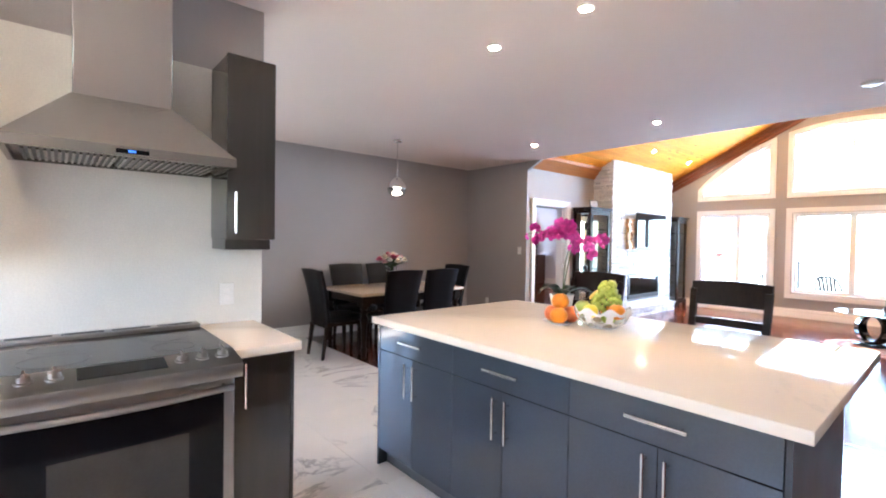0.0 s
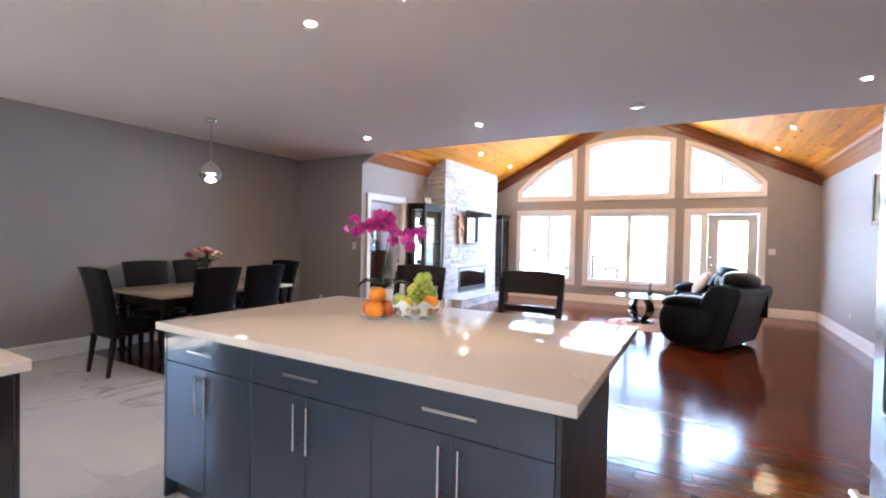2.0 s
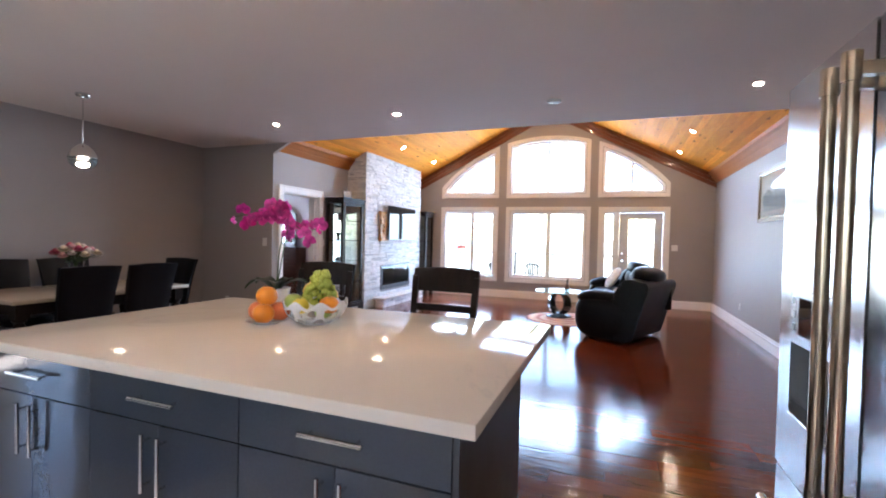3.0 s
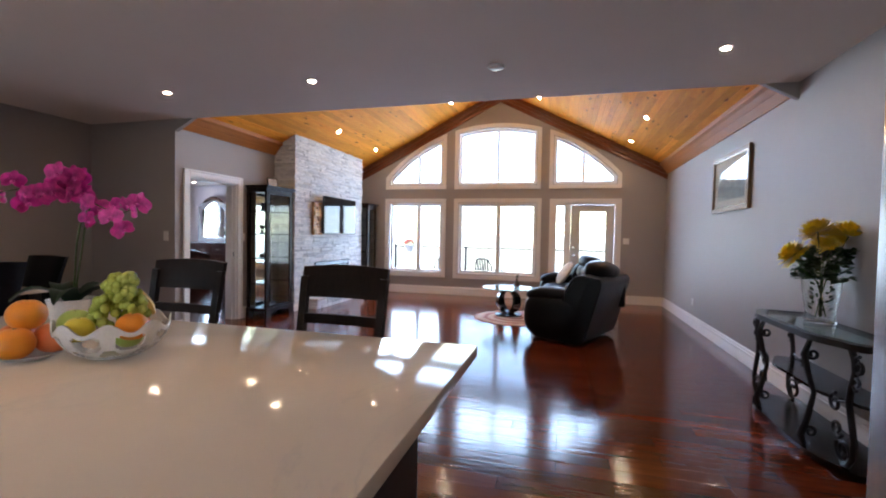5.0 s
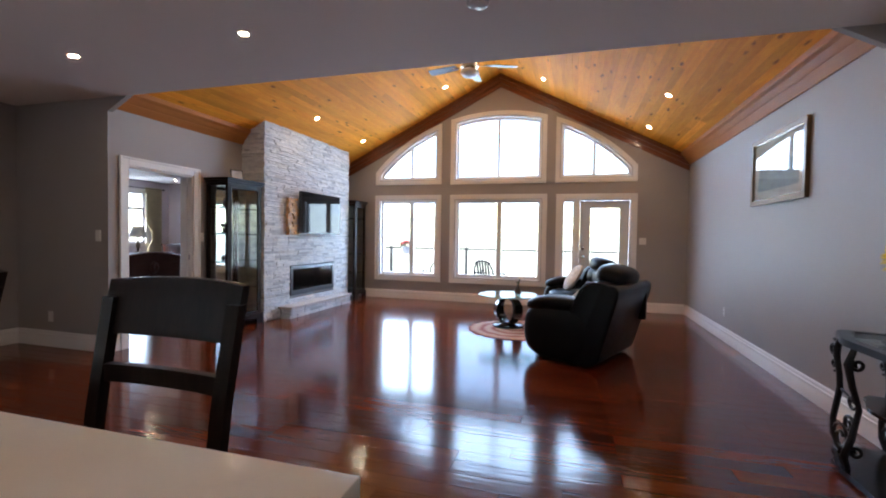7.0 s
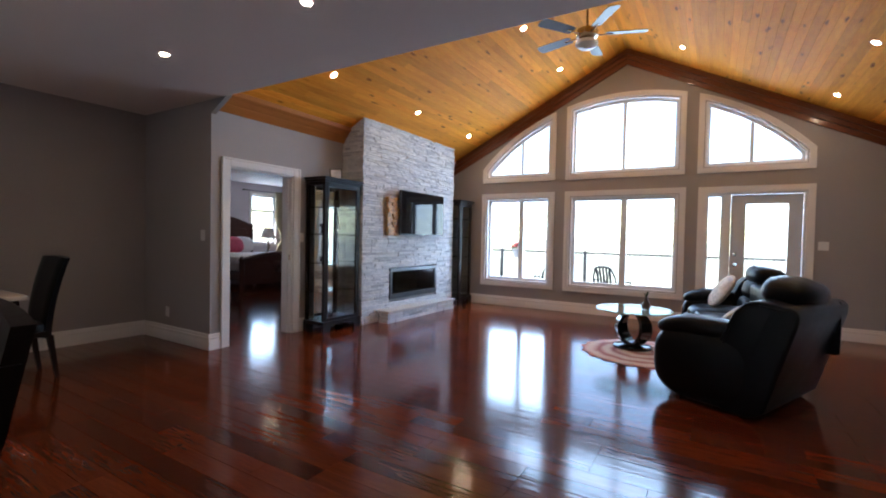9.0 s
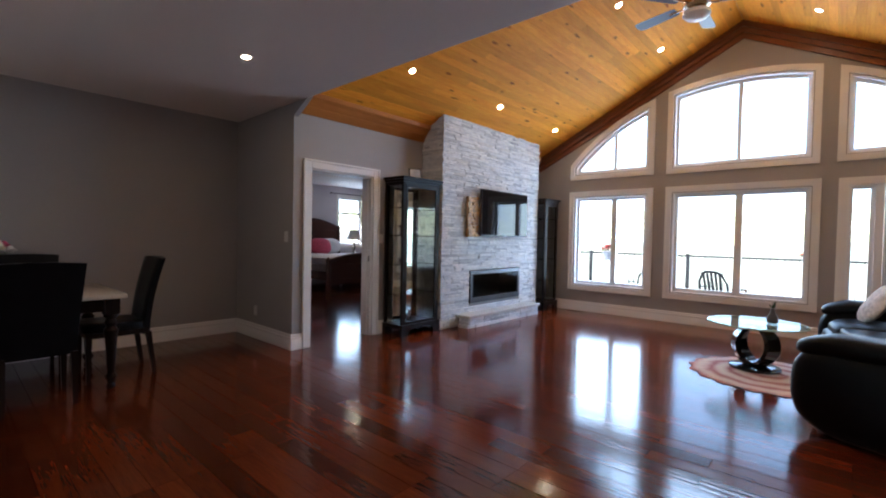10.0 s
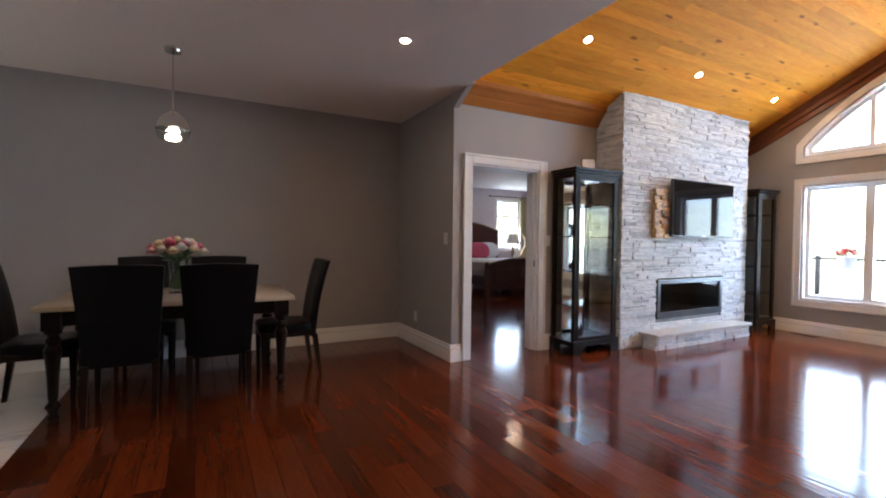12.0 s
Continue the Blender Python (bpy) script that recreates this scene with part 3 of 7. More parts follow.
def entry_door():
    x0, x1, z0, z1 = LOW[2]
    w = thing("door_1", "white glazed patio door with a narrow sidelight", "door", kind="structure")
    bm = bmesh.new()
    add_box(bm, x0, x0 + CASING, YW - 0.026, YW - 0.002, 0.0, z1)
    add_box(bm, x1 - CASING, x1, YW - 0.026, YW - 0.002, 0.0, z1)
    add_box(bm, x0 + CASING, x1 - CASING, YW - 0.026, YW - 0.002, z1 - CASING, z1)
    part("door_casing", bm, TRIM, w)
    a, b, top = x0 + CASING, x1 - CASING, z1 - CASING
    part("door_frame", B((a, a + 0.03, YW, YW + 0.17, 0.03, top), (b - 0.03, b, YW, YW + 0.17, 0.03, top), (a + 0.03, b - 0.03, YW, YW + 0.17, top - 0.03, top), (1.38, 1.46, YW, YW + 0.17, 0.03, top - 0.03), (a, b, YW, YW + 0.2, 0.0, 0.03)), VINYL, w)
    bm = bmesh.new()
    casing_ring(bm, rect(a + 0.03, 1.38, 0.03, top - 0.03), rect(1.175, 1.335, 0.22, 1.955), YW + 0.06, YW + 0.11)
    s = part("sidelight_frame", bm, VINYL, w)
    part("pane", B((1.17, 1.34, YW + 0.08, YW + 0.09, 0.21, 1.97)), PANE, s).visible_shadow = False
    bm = bmesh.new()
    casing_ring(bm, rect(1.465, b - 0.035, 0.035, top - 0.035), rect(1.645, 2.145, 0.28, 1.84), YW + 0.05, YW + 0.095)
    casing_ring(bm, rect(1.61, 2.18, 0.245, 1.875), rect(1.647, 2.143, 0.282, 1.838), YW + 0.04, YW + 0.052)
    leaf = part("door_leaf", bm, surface("door_paint", (0.66, 0.68, 0.71), 0.4, vary=0.03), w, "pale grey-white glazed door leaf")
    part("pane", B((1.64, 2.15, YW + 0.07, YW + 0.08, 0.27, 1.86)), PANE, leaf).visible_shadow = False
    bm = bmesh.new()
    lathe(bm, [(0.0, 0.0), (0.03, 0.0), (0.03, 0.008), (0.011, 0.012), (0.011, 0.03), (0.027, 0.036), (0.03, 0.052), (0.02, 0.066), (0.0, 0.068)], (1.525, YW + 0.045, 0.95), 14, Matrix.Rotation(radians(90), 4, "X"))
    lathe(bm, [(0.0, 0.0), (0.027, 0.0), (0.027, 0.012), (0.0, 0.014)], (1.525, YW + 0.045, 1.10), 14, Matrix.Rotation(radians(90), 4, "X"))
    part("door_handle", bm, CHROME, leaf)


entry_door()


def bedroom_doorway():
    w = thing("door_2", "white cased open doorway into the bedroom", "door", kind="structure")
    y0, y1, zt = 5.978, 7.04, 2.085
    bm = B((XL, XL + 0.024, y0, y0 + 0.095, 0, zt), (XL, XL + 0.024, y1 - 0.095, y1, 0, zt), (XL, XL + 0.024, y0 + 0.095, y1 - 0.095, zt - 0.095, zt), (XL + 0.02, XL + 0.032, y0 - 0.005, y0 + 0.022, 0, zt + 0.005), (XL + 0.02, XL + 0.032, y1 - 0.022, y1 + 0.005, 0, zt + 0.005), (XL + 0.02, XL + 0.032, y0 + 0.022, y1 - 0.022, zt - 0.02, zt + 0.005), bevel=0.004)
    part("door_casing", bm, TRIM, w)
    part("door_jamb", B((XL - 0.18, XL, 6.068, 6.088, 0, 1.992), (XL - 0.18, XL, 6.927, 6.947, 0, 1.992), (XL - 0.18, XL, 6.088, 6.927, 1.972, 1.992), (XL - 0.1, XL - 0.06, 6.915, 6.927, 0, 1.972), (XL - 0.1, XL - 0.06, 6.088, 6.10, 0, 1.972)), TRIM, w)
    part("strike_plate", B((XL - 0.05, XL - 0.02, 6.924, 6.9275, 0.93, 1.0)), CHROME, w)


bedroom_doorway()

# ---- ground, deck and distance ----
def ground():
    m, nt, b = nodes_of("meadow")
    vec = coords(nt)
    n = noise_of(nt, vec, 0.05, 6)
    f = noise_of(nt, vec, 2.0, 5)
    col = mix(nt, 0.4, ramp(nt, n, [(0.3, (0.26, 0.27, 0.18)), (0.7, (0.38, 0.36, 0.27))]), ramp(nt, f, [(0.3, (0.25, 0.26, 0.17)), (0.7, (0.36, 0.35, 0.26))]))
    nt.links.new(col, b.inputs["Base Color"])
    b.inputs["Roughness"].default_value = 0.95
    bm = bmesh.new()
    vs = [bm.verts.new(p) for p in ((-1500, -1500, -1.2), (1500, -1500, -1.2), (1500, 1500, -1.2), (-1500, 1500, -1.2))]
    bm.faces.new(vs)
    setting("ground", bm, m, "spring meadow reaching the horizon", "ground")


ground()

# ---- lights in the ceilings ----
def pot_light(x, y, z, tilt=0.0):
    t = thing("recessed_light", "small round recessed ceiling light, switched on", "ceiling light", "recessed ceiling lights", at=pose(x, y, z, 0, tilt, 0))
    bm = bmesh.new()
    lathe(bm, [(0.031, -0.004), (0.042, -0.006), (0.046, -0.004), (0.046, 0.003), (0.031, 0.003)], seg=24)
    part("trim_ring", bm, WHITE_CERAMIC, t)
    bm = bmesh.new()
    lathe(bm, [(0.0, -0.005), (0.030, -0.005), (0.030, 0.0015), (0.0, 0.0015)], seg=20)
    part("lamp", bm, BULB, t)
    return t


first_light = pot_light(-0.783, 2.35, CEIL)
# the two at y -0.4 are out of view, added to brighten the kitchen
for x, y in ((-0.10, 2.35), (-0.876, 4.97), (-2.49, 4.97), (2.41, 4.97), (-0.12, -0.4), (1.6, -0.4)):
    copy_thing(first_light, pose(x, y, CEIL))
vault_tilt = math.degrees(math.atan(SLOPE))
for side in (-1, 1):
    for x, y in ((2.49, 6.84), (2.50, 8.56), (2.52, 10.2), (0.85, 6.84), (0.85, 8.5), (0.85, 10.06)):
        px = XM + side * x
        copy_thing(first_light, pose(px, y, vault_z(px) - 0.001, 0, side * vault_tilt, 0))
# one bedroom light is known; the grid of four is added to brighten it
for x, y in ((-6.6, 9.2), (-6.6, 11.2), (-8.8, 9.2), (-8.8, 11.8)):
    copy_thing(first_light, pose(x, y, BCEIL))

bm = bmesh.new()
lathe(bm, [(0.0, -0.02), (0.05, -0.02), (0.062, -0.016), (0.066, -0.006), (0.066, 0.0), (0.0, 0.0)], (0.78, 4.97, CEIL), 24)
single("smoke_detector", bm, WHITE_CERAMIC, "white round smoke detector under the flat ceiling", "smoke detector")


# ---- kitchen ----
def bar_handle(parent, axis, centre, length, out):
    """A round bar on two posts. axis 'x' 'y' 'z'; out: the way it stands off."""
    c, o = Vector(centre), Vector(out)
    d = {"x": Vector((1, 0, 0)), "y": Vector((0, 1, 0)), "z": Vector((0, 0, 1))}[axis]
    bm = bmesh.new()
    tube(bm, [c + o - d * length / 2, c + o + d * length / 2], 0.0065, 10)
    for s in (-0.38, 0.38):
        tube(bm, [c + d * length * s, c + d * length * s + o], 0.0045, 8)
    return part("handle", bm, CHROME, parent, "satin chrome bar handle")


def island_unit(x0, x1, split=True):
    c = thing("island_cabinet", "glossy slate-grey island cabinet with drawer and two doors", "cabinet", "island cabinets")
    y = 1.64
    part("body", B((x0 + 0.001, x1 - 0.001, y + 0.021, 2.40, 0.10, 0.868)), CARCASS, c)
    part("toe_kick", B((x0, x1, y + 0.06, y + 0.075, 0.0, 0.10)), CARCASS, c)
    d = part("drawer", B((x0 + 0.002, x1 - 0.002, y, y + 0.02, 0.714, 0.862), bevel=0.0015), GLOSS_GREY, c)
    xc = (x0 + x1) / 2
    bar_handle(d, "x", (xc, y, 0.795), 0.20, (0, -0.03, 0))
    for a, b, hx in ((x0 + 0.002, xc - 0.001, xc - 0.036), (xc + 0.001, x1 - 0.002, xc + 0.036)):
        door = part("door", B((a, b, y, y + 0.02, 0.105, 0.710), bevel=0.0015), GLOSS_GREY, c)
        bar_handle(door, "z", (hx, y, 0.592), 0.19, (0, -0.03, 0))
    return c


for a, b in ((-1.02, -0.362), (-0.362, 0.310), (0.310, 0.985)):
    island_unit(a, b)
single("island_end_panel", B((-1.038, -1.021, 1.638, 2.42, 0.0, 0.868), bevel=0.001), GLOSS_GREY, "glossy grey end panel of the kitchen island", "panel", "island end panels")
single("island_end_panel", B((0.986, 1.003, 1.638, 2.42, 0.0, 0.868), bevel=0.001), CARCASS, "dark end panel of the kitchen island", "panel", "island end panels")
single("island_back_panel", B((-1.02, 0.985, 2.402, 2.42, 0.0, 0.868), bevel=0.001), CARCASS, "dark back panel under the island's overhang", "panel")
bm = bmesh.new()
prism(bm, [(2.421, 0.55), (2.45, 0.55), (2.47, 0.80), (2.72, 0.84), (2.72, 0.868), (2.421, 0.868)], "x", 0.93, 0.975)
single("counter_bracket", bm, TRIM, "white bracket under the island overhang", "bracket")
single("island_countertop", B((-1.055, 1.053, 1.60, 2.945, 0.87, 0.91), bevel=0.004, seg=2), QUARTZ, "polished white quartz slab on the island", "countertop")


def kitchen_range():
    t = thing("kitchen_range", "stainless steel slide-in range with black glass cooktop", "range")
    y0, y1, xb, xf = -0.05, 0.705, -1.345, -0.70
    part("body", B((xb, xf, y0 + 0.002, y1 - 0.002, 0.06, 0.895), bevel=0.002), RANGE_STEEL, t)
    part("foot_skirt", B((xb, xf - 0.05, y0 + 0.02, y1 - 0.02, 0.0, 0.06)), BLACK, t)
    top = part("cooktop", B((xb + 0.09, -0.72, y0 - 0.004, y1 + 0.004, 0.896, 0.916), bevel=0.003), BLACK_GLASS, t, "black ceramic glass cooktop")
    for cx, cy, r in ((-1.09, 0.13, 0.075), (-1.09, 0.52, 0.095), (-0.87, 0.14, 0.105), (-0.87, 0.52, 0.08)):
        bm = bmesh.new()
        tube(bm, [(cx + r * math.cos(a * math.pi / 16), cy + r * math.sin(a * math.pi / 16), 0.9162) for a in range(32)], 0.0009, 4, closed=True)
        part("burner_ring", bm, FILTER, top)
    bm = B((xb + 0.005, xb + 0.085, y0 + 0.0, y1 - 0.0, 0.90, 0.935), bevel=0.006, seg=2)
    vent = part("rear_vent", bm, RANGE_STEEL, t)
    for k in range(4):
        a = y0 + 0.03 + k * 0.18
        part("vent_slot", B((xb + 0.028, xb + 0.066, a, a + 0.15, 0.934, 0.937)), BLACK, vent)
    bm = bmesh.new()
    prism(bm, [(-0.72, 0.916), (-0.60, 0.895), (-0.565, 0.882), (-0.56, 0.868), (-0.572, 0.826), (-0.70, 0.816), (-0.72, 0.826)], "y", y0 - 0.002, y1 + 0.002)
    panel = part("control_panel", bm, RANGE_STEEL, t)
    slope = math.degrees(math.atan2(0.021, 0.12))
    bm = move(B((-0.05, 0.05, -0.13, 0.13, 0, 0.004), bevel=0.001), pose(-0.655, 0.327, 0.9037, 0, slope, 0))
    part("display", bm, BLACK_GLASS, panel)
    for ky in (-0.005, 0.065, 0.14, 0.508, 0.578, 0.649):
        bm = bmesh.new()
        lathe(bm, [(0.0, 0.0), (0.025, 0.0), (0.025, 0.006), (0.019, 0.009), (0.017, 0.026), (0.0, 0.029)], seg=18)
        add_box(bm, -0.017, 0.017, -0.004, 0.004, 0.026, 0.038)
        part("knob", move(bm, pose(-0.645, ky, 0.9035, 0, slope, 0)), RANGE_STEEL, panel)
    door = part("oven_door", B((xf + 0.002, -0.655, y0 + 0.004, y1 - 0.004, 0.20, 0.81), bevel=0.004), RANGE_STEEL, t)
    part("door_glass", B((-0.656, -0.650, y0 + 0.045, y1 - 0.045, 0.235, 0.768), bevel=0.002), BLACK_GLASS, door)
    part("oven_window", B((-0.6505, -0.6485, y0 + 0.17, y1 - 0.17, 0.33, 0.62)), surface("oven_window_glass", (0.03, 0.026, 0.022), 0.08, relief=0.0), door)
    bm = bmesh.new()
    n = 12
    tube(bm, [(-0.615 + 0.035 * math.sin(math.pi * i / n), y0 + 0.02 + (y1 - y0 - 0.04) * i / n, 0.778) for i in range(n + 1)], 0.013, 10)
    for yy in (y0 + 0.05, y1 - 0.05):
        tube(bm, [(-0.655, yy, 0.778), (-0.61, yy, 0.778)], 0.009, 8)
    part("door_handle", bm, RANGE_STEEL, door)
    part("storage_drawer", B((xf + 0.002, -0.66, y0 + 0.004, y1 - 0.004, 0.07, 0.19), bevel=0.004), RANGE_STEEL, t)


kitchen_range()

c = thing("base_cabinet", "narrow dark glossy base cabinet beside the range", "cabinet")
part("body", B((-1.35, -0.722, 0.71, 0.958, 0.10, 0.868)), CARCASS, c)
part("toe_kick", B((-1.35, -0.78, 0.71, 0.958, 0.0, 0.10)), CARCASS, c)
part("side_panel", B((-1.35, -0.702, 0.958, 0.972, 0.0, 0.868), bevel=0.001), DARK_GLOSS, c)
d = part("door", B((-0.721, -0.702, 0.712, 0.956, 0.105, 0.862), bevel=0.0015), DARK_GLOSS, c)
bar_handle(d, "z", (-0.702, 0.752, 0.75), 0.19, (0.03, 0, 0))
single("kitchen_countertop", B((-1.349, -0.672, 0.708, 0.995, 0.87, 0.91), bevel=0.004, seg=2), QUARTZ, "short white quartz counter beside the range", "countertop")
single("backsplash", B((-1.358, -1.350, -1.2, 1.041, 0.86, 2.27), bevel=0.001), SPLASH, "plain glossy white backsplash panel behind the range", "backsplash")


def wall_plate(name, label, at, w=0.075, h=0.118, sockets=True, rocker=False):
    t = thing(name, label, "wall plate" if rocker else "outlet", "wall plates", at=at)
    part("plate", B((-w / 2, w / 2, -0.006, 0.0, -h / 2, h / 2), bevel=0.002), WHITE_CERAMIC, t)
    if rocker:
        part("rocker", B((-0.017, 0.017, -0.009, -0.006, -0.034, 0.034), bevel=0.001), WHITE_CERAMIC, t)
    elif sockets:
        for z in (-0.02, 0.02):
            part("socket", B((-0.014, 0.014, -0.0075, -0.006, z - 0.013, z + 0.013), bevel=0.0005), TRIM, t)
    return t


wall_plate("power_outlet", "white double outlet on the backsplash", pose(-1.350, 0.853, 1.067, 0, 0, 90), 0.075)
wall_plate("power_outlet", "white outlet low on the dining end wall", pose(-4.156, YH, 0.33))
wall_plate("light_switch", "white light switch on the dining end wall", pose(-3.45, YH, 1.23), rocker=True)
wall_plate("light_switch", "white light switch beside the patio door", pose(2.53, YW, 1.25), 0.115, rocker=True)
wall_plate("power_outlet", "white outlet low on the grey side wall", pose(XR, 8.86, 0.37, 0, 0, -90))
wall_plate("light_switch", "white switch between doorway and cabinet", pose(XL, 7.085, 1.22, 0, 0, 90), rocker=True)


def range_hood():
    t = thing("range_hood", "stainless steel chimney hood with baffle filters", "range hood")
    x0, x1, y0, y1 = -1.349, -0.868, -0.012, 0.763
    bm = bmesh.new()
    lo = [bm.verts.new(p) for p in ((x0, y0, 1.730), (x1, y0, 1.730), (x1, y1, 1.730), (x0, y1, 1.730))]
    hi = [bm.verts.new(p) for p in ((x0, 0.188, 1.945), (-1.045, 0.188, 1.945), (-1.045, 0.545, 1.945), (x0, 0.545, 1.945))]
    for i in range(4):
        j = (i + 1) % 4
        bm.faces.new((lo[i], lo[j], hi[j], hi[i]))
    bm.faces.new(hi)
    canopy = part("canopy", bm, STEEL, t)
    bm = bmesh.new()
    o, i = [(x0, y0), (x1, y0), (x1, y1), (x0, y1)], [(x0 + 0.02, y0 + 0.02), (x1 - 0.02, y0 + 0.02), (x1 - 0.02, y1 - 0.02), (x0 + 0.02, y1 - 0.02)]
    rows = [[bm.verts.new((*p, z)) for p in loop] for loop, z in ((o, 1.690), (i, 1.690), (i, 1.730), (o, 1.730))]
    for k in range(4):
        r, s = rows[k], rows[(k + 1) % 4]
        for n in range(4):
            m = (n + 1) % 4
            bm.faces.new((r[n], r[m], s[m], s[n]))
    rim = part("rim", bm, STEEL, t)
    part("control_strip", B((x1, x1 + 0.002, 0.32, 0.43, 1.701, 1.718)), BLACK_GLASS, rim)
    part("indicator", B((x1 + 0.002, x1 + 0.003, 0.36, 0.385, 1.706, 1.714)), BLUE_LED, rim)
    part("chimney", B((x0, -1.05, 0.193, 0.54, 1.94, CEIL - 0.001), bevel=0.003), STEEL_V, t)
    part("filter_tray", B((x0 + 0.02, x1 - 0.02, y0 + 0.02, y1 - 0.02, 1.709, 1.725)), STEEL, t)
    for a, b in ((y0 + 0.05, 0.335), (0.35, y1 - 0.05)):
        f = part("filter", B((x0 + 0.05, x1 - 0.09, a, b, 1.699, 1.709)), FILTER, t)
        n = 14
        for k in range(n):
            yy = a + (b - a) * (k + 0.5) / n
            part("baffle", B((x0 + 0.055, x1 - 0.095, yy - 0.005, yy + 0.005, 1.692, 1.699)), STEEL, f)
    for yy in (0.06, 0.63):
        bm = bmesh.new()
        lathe(bm, [(0, -0.004), (0.022, -0.004), (0.026, 0.0), (0, 0.0)], (x1 - 0.055, yy, 1.707), 16)
        part("hood_lamp", bm, WHITE_CERAMIC, t)


range_hood()


def upper_cabinet(y0, y1, hy, label):
    c = thing("upper_cabinet", label, "cabinet", "upper cabinets")
    part("body", B((-1.349, -1.072, y0, y1, 1.370, 2.265), bevel=0.001), DARK_GLOSS, c)
    part("valance", B((-1.349, -1.10, y0 + 0.006, y1 - 0.006, 1.316, 1.370)), DARK_GLOSS, c)
    d = part("door", B((-1.070, -1.05, y0 - 0.001, y1 + 0.001, 1.368, 2.270), bevel=0.0015), DARK_GLOSS, c)
    bar_handle(d, "z", (-1.05, hy, 1.498), 0.20, (0.03, 0, 0))


upper_cabinet(0.772, 1.003, 0.805, "tall narrow dark glossy wall cabinet beside the hood")
upper_cabinet(-0.72, -0.19, -0.24, "dark glossy wall cabinet beyond the hood")


def fridge():
    t = thing("refrigerator", "stainless french-door refrigerator with ice dispenser", "refrigerator")
    x0, x1, y0, y1 = 1.795, 2.56, 1.255, 2.17
    part("body", B((x0 + 0.06, x1, y0 + 0.004, y1 - 0.004, 0.02, 1.765), bevel=0.003), surface("fridge_side", (0.20, 0.20, 0.21), 0.4, 0.8), t)
    ym = (y0 + y1) / 2
    near = part("door", B((x0, x0 + 0.058, y0, ym - 0.003, 0.72, 1.78), bevel=0.008, seg=2), STEEL_V, t)
    # the far door is built round the dispenser's recess
    a, b, zl, zh = 1.845, 2.085, 0.885, 1.215
    bm = bmesh.new()
    outer, inner = [(ym + 0.003, 0.72), (y1, 0.72), (y1, 1.78), (ym + 0.003, 1.78)], [(a, zl), (b, zl), (b, zh), (a, zh)]
    rows = [[bm.verts.new((x, p[0], p[1])) for p in loop] for loop, x in ((outer, x0), (inner, x0), (inner, x0 + 0.058), (outer, x0 + 0.058))]
    for k in range(4):
        r, s = rows[k], rows[(k + 1) % 4]
        for n in range(4):
            m = (n + 1) % 4
            bm.faces.new((r[n], r[m], s[m], s[n]))
    far = part("door", bm, STEEL_V, t)
    part("dispenser_back", B((x0 + 0.055, x0 + 0.0585, a, b, zl, zh)), FILTER, far)
    part("dispenser_panel", B((x0 - 0.004, x0 + 0.02, a - 0.01, b + 0.01, 1.08, 1.225), bevel=0.003), STEEL, far)
    part("dispenser_screen", B((x0 - 0.006, x0 - 0.004, 1.90, 2.02, 1.11, 1.205)), BLACK_GLASS, far)
    for z in (1.125, 1.16, 1.195):
        for yy in (1.862, 2.055):
            part("dispenser_button", B((x0 - 0.0055, x0 - 0.004, yy - 0.009, yy + 0.009, z - 0.009, z + 0.009)), FILTER, far)
    part("drip_tray", B((x0 - 0.002, x0 + 0.05, a - 0.004, b + 0.004, zl - 0.02, zl + 0.005), bevel=0.003), STEEL, far)
    for door, yy in ((near, ym - 0.045), (far, ym + 0.045)):
        bm = bmesh.new()
        tube(bm, [(x0 - 0.055, yy, 0.80), (x0 - 0.055, yy, 1.68)], 0.014, 12)
        for z in (0.80, 1.655):
            add_box(bm, x0 - 0.055, x0 + 0.001, yy - 0.011, yy + 0.011, z, z + 0.025)
        h = part("handle", bm, BRONZE, door, "warm-toned steel bar handle")
        for z0, z1 in ((0.79, 0.83), (1.645, 1.70)):
            bm = bmesh.new()
            lathe(bm, [(0.0, z0), (0.0165, z0), (0.0165, z1), (0.0, z1)], (x0 - 0.055, yy, 0), 14)
            part("handle_collar", bm, BRONZE, h)
    fz = part("freezer_drawer", B((x0, x0 + 0.058, y0, y1, 0.09, 0.712), bevel=0.008, seg=2), STEEL_V, t)
    bm = bmesh.new()
    tube(bm, [(x0 - 0.055, y0 + 0.09, 0.64), (x0 - 0.055, y1 - 0.09, 0.64)], 0.014, 12)
    for yy in (y0 + 0.11, y1 - 0.13):
        add_box(bm, x0 - 0.055, x0 + 0.001, yy, yy + 0.022, 0.63, 0.65)
    part("handle", bm, BRONZE, fz)
    part("base_grille", B((x0 + 0.04, x0 + 0.07, y0 + 0.01, y1 - 0.01, 0.0, 0.085)), BLACK, t)


fridge()


# ---- on the island ----
def ball(bm, c, r, squash=0.94, seg=14, wob=0.0, rnd=None):
    got = bmesh.ops.create_uvsphere(bm, u_segments=seg, v_segments=max(6, seg // 2 + 2), radius=r)
    for v in got["verts"]:
        k = 1 + (wob * noise.noise(v.co * (2.5 / r) + Vector(c) * 9) if wob else 0)
        v.co = Vector((v.co.x * k, v.co.y * k, v.co.z * squash * k)) + Vector(c)
    return bm


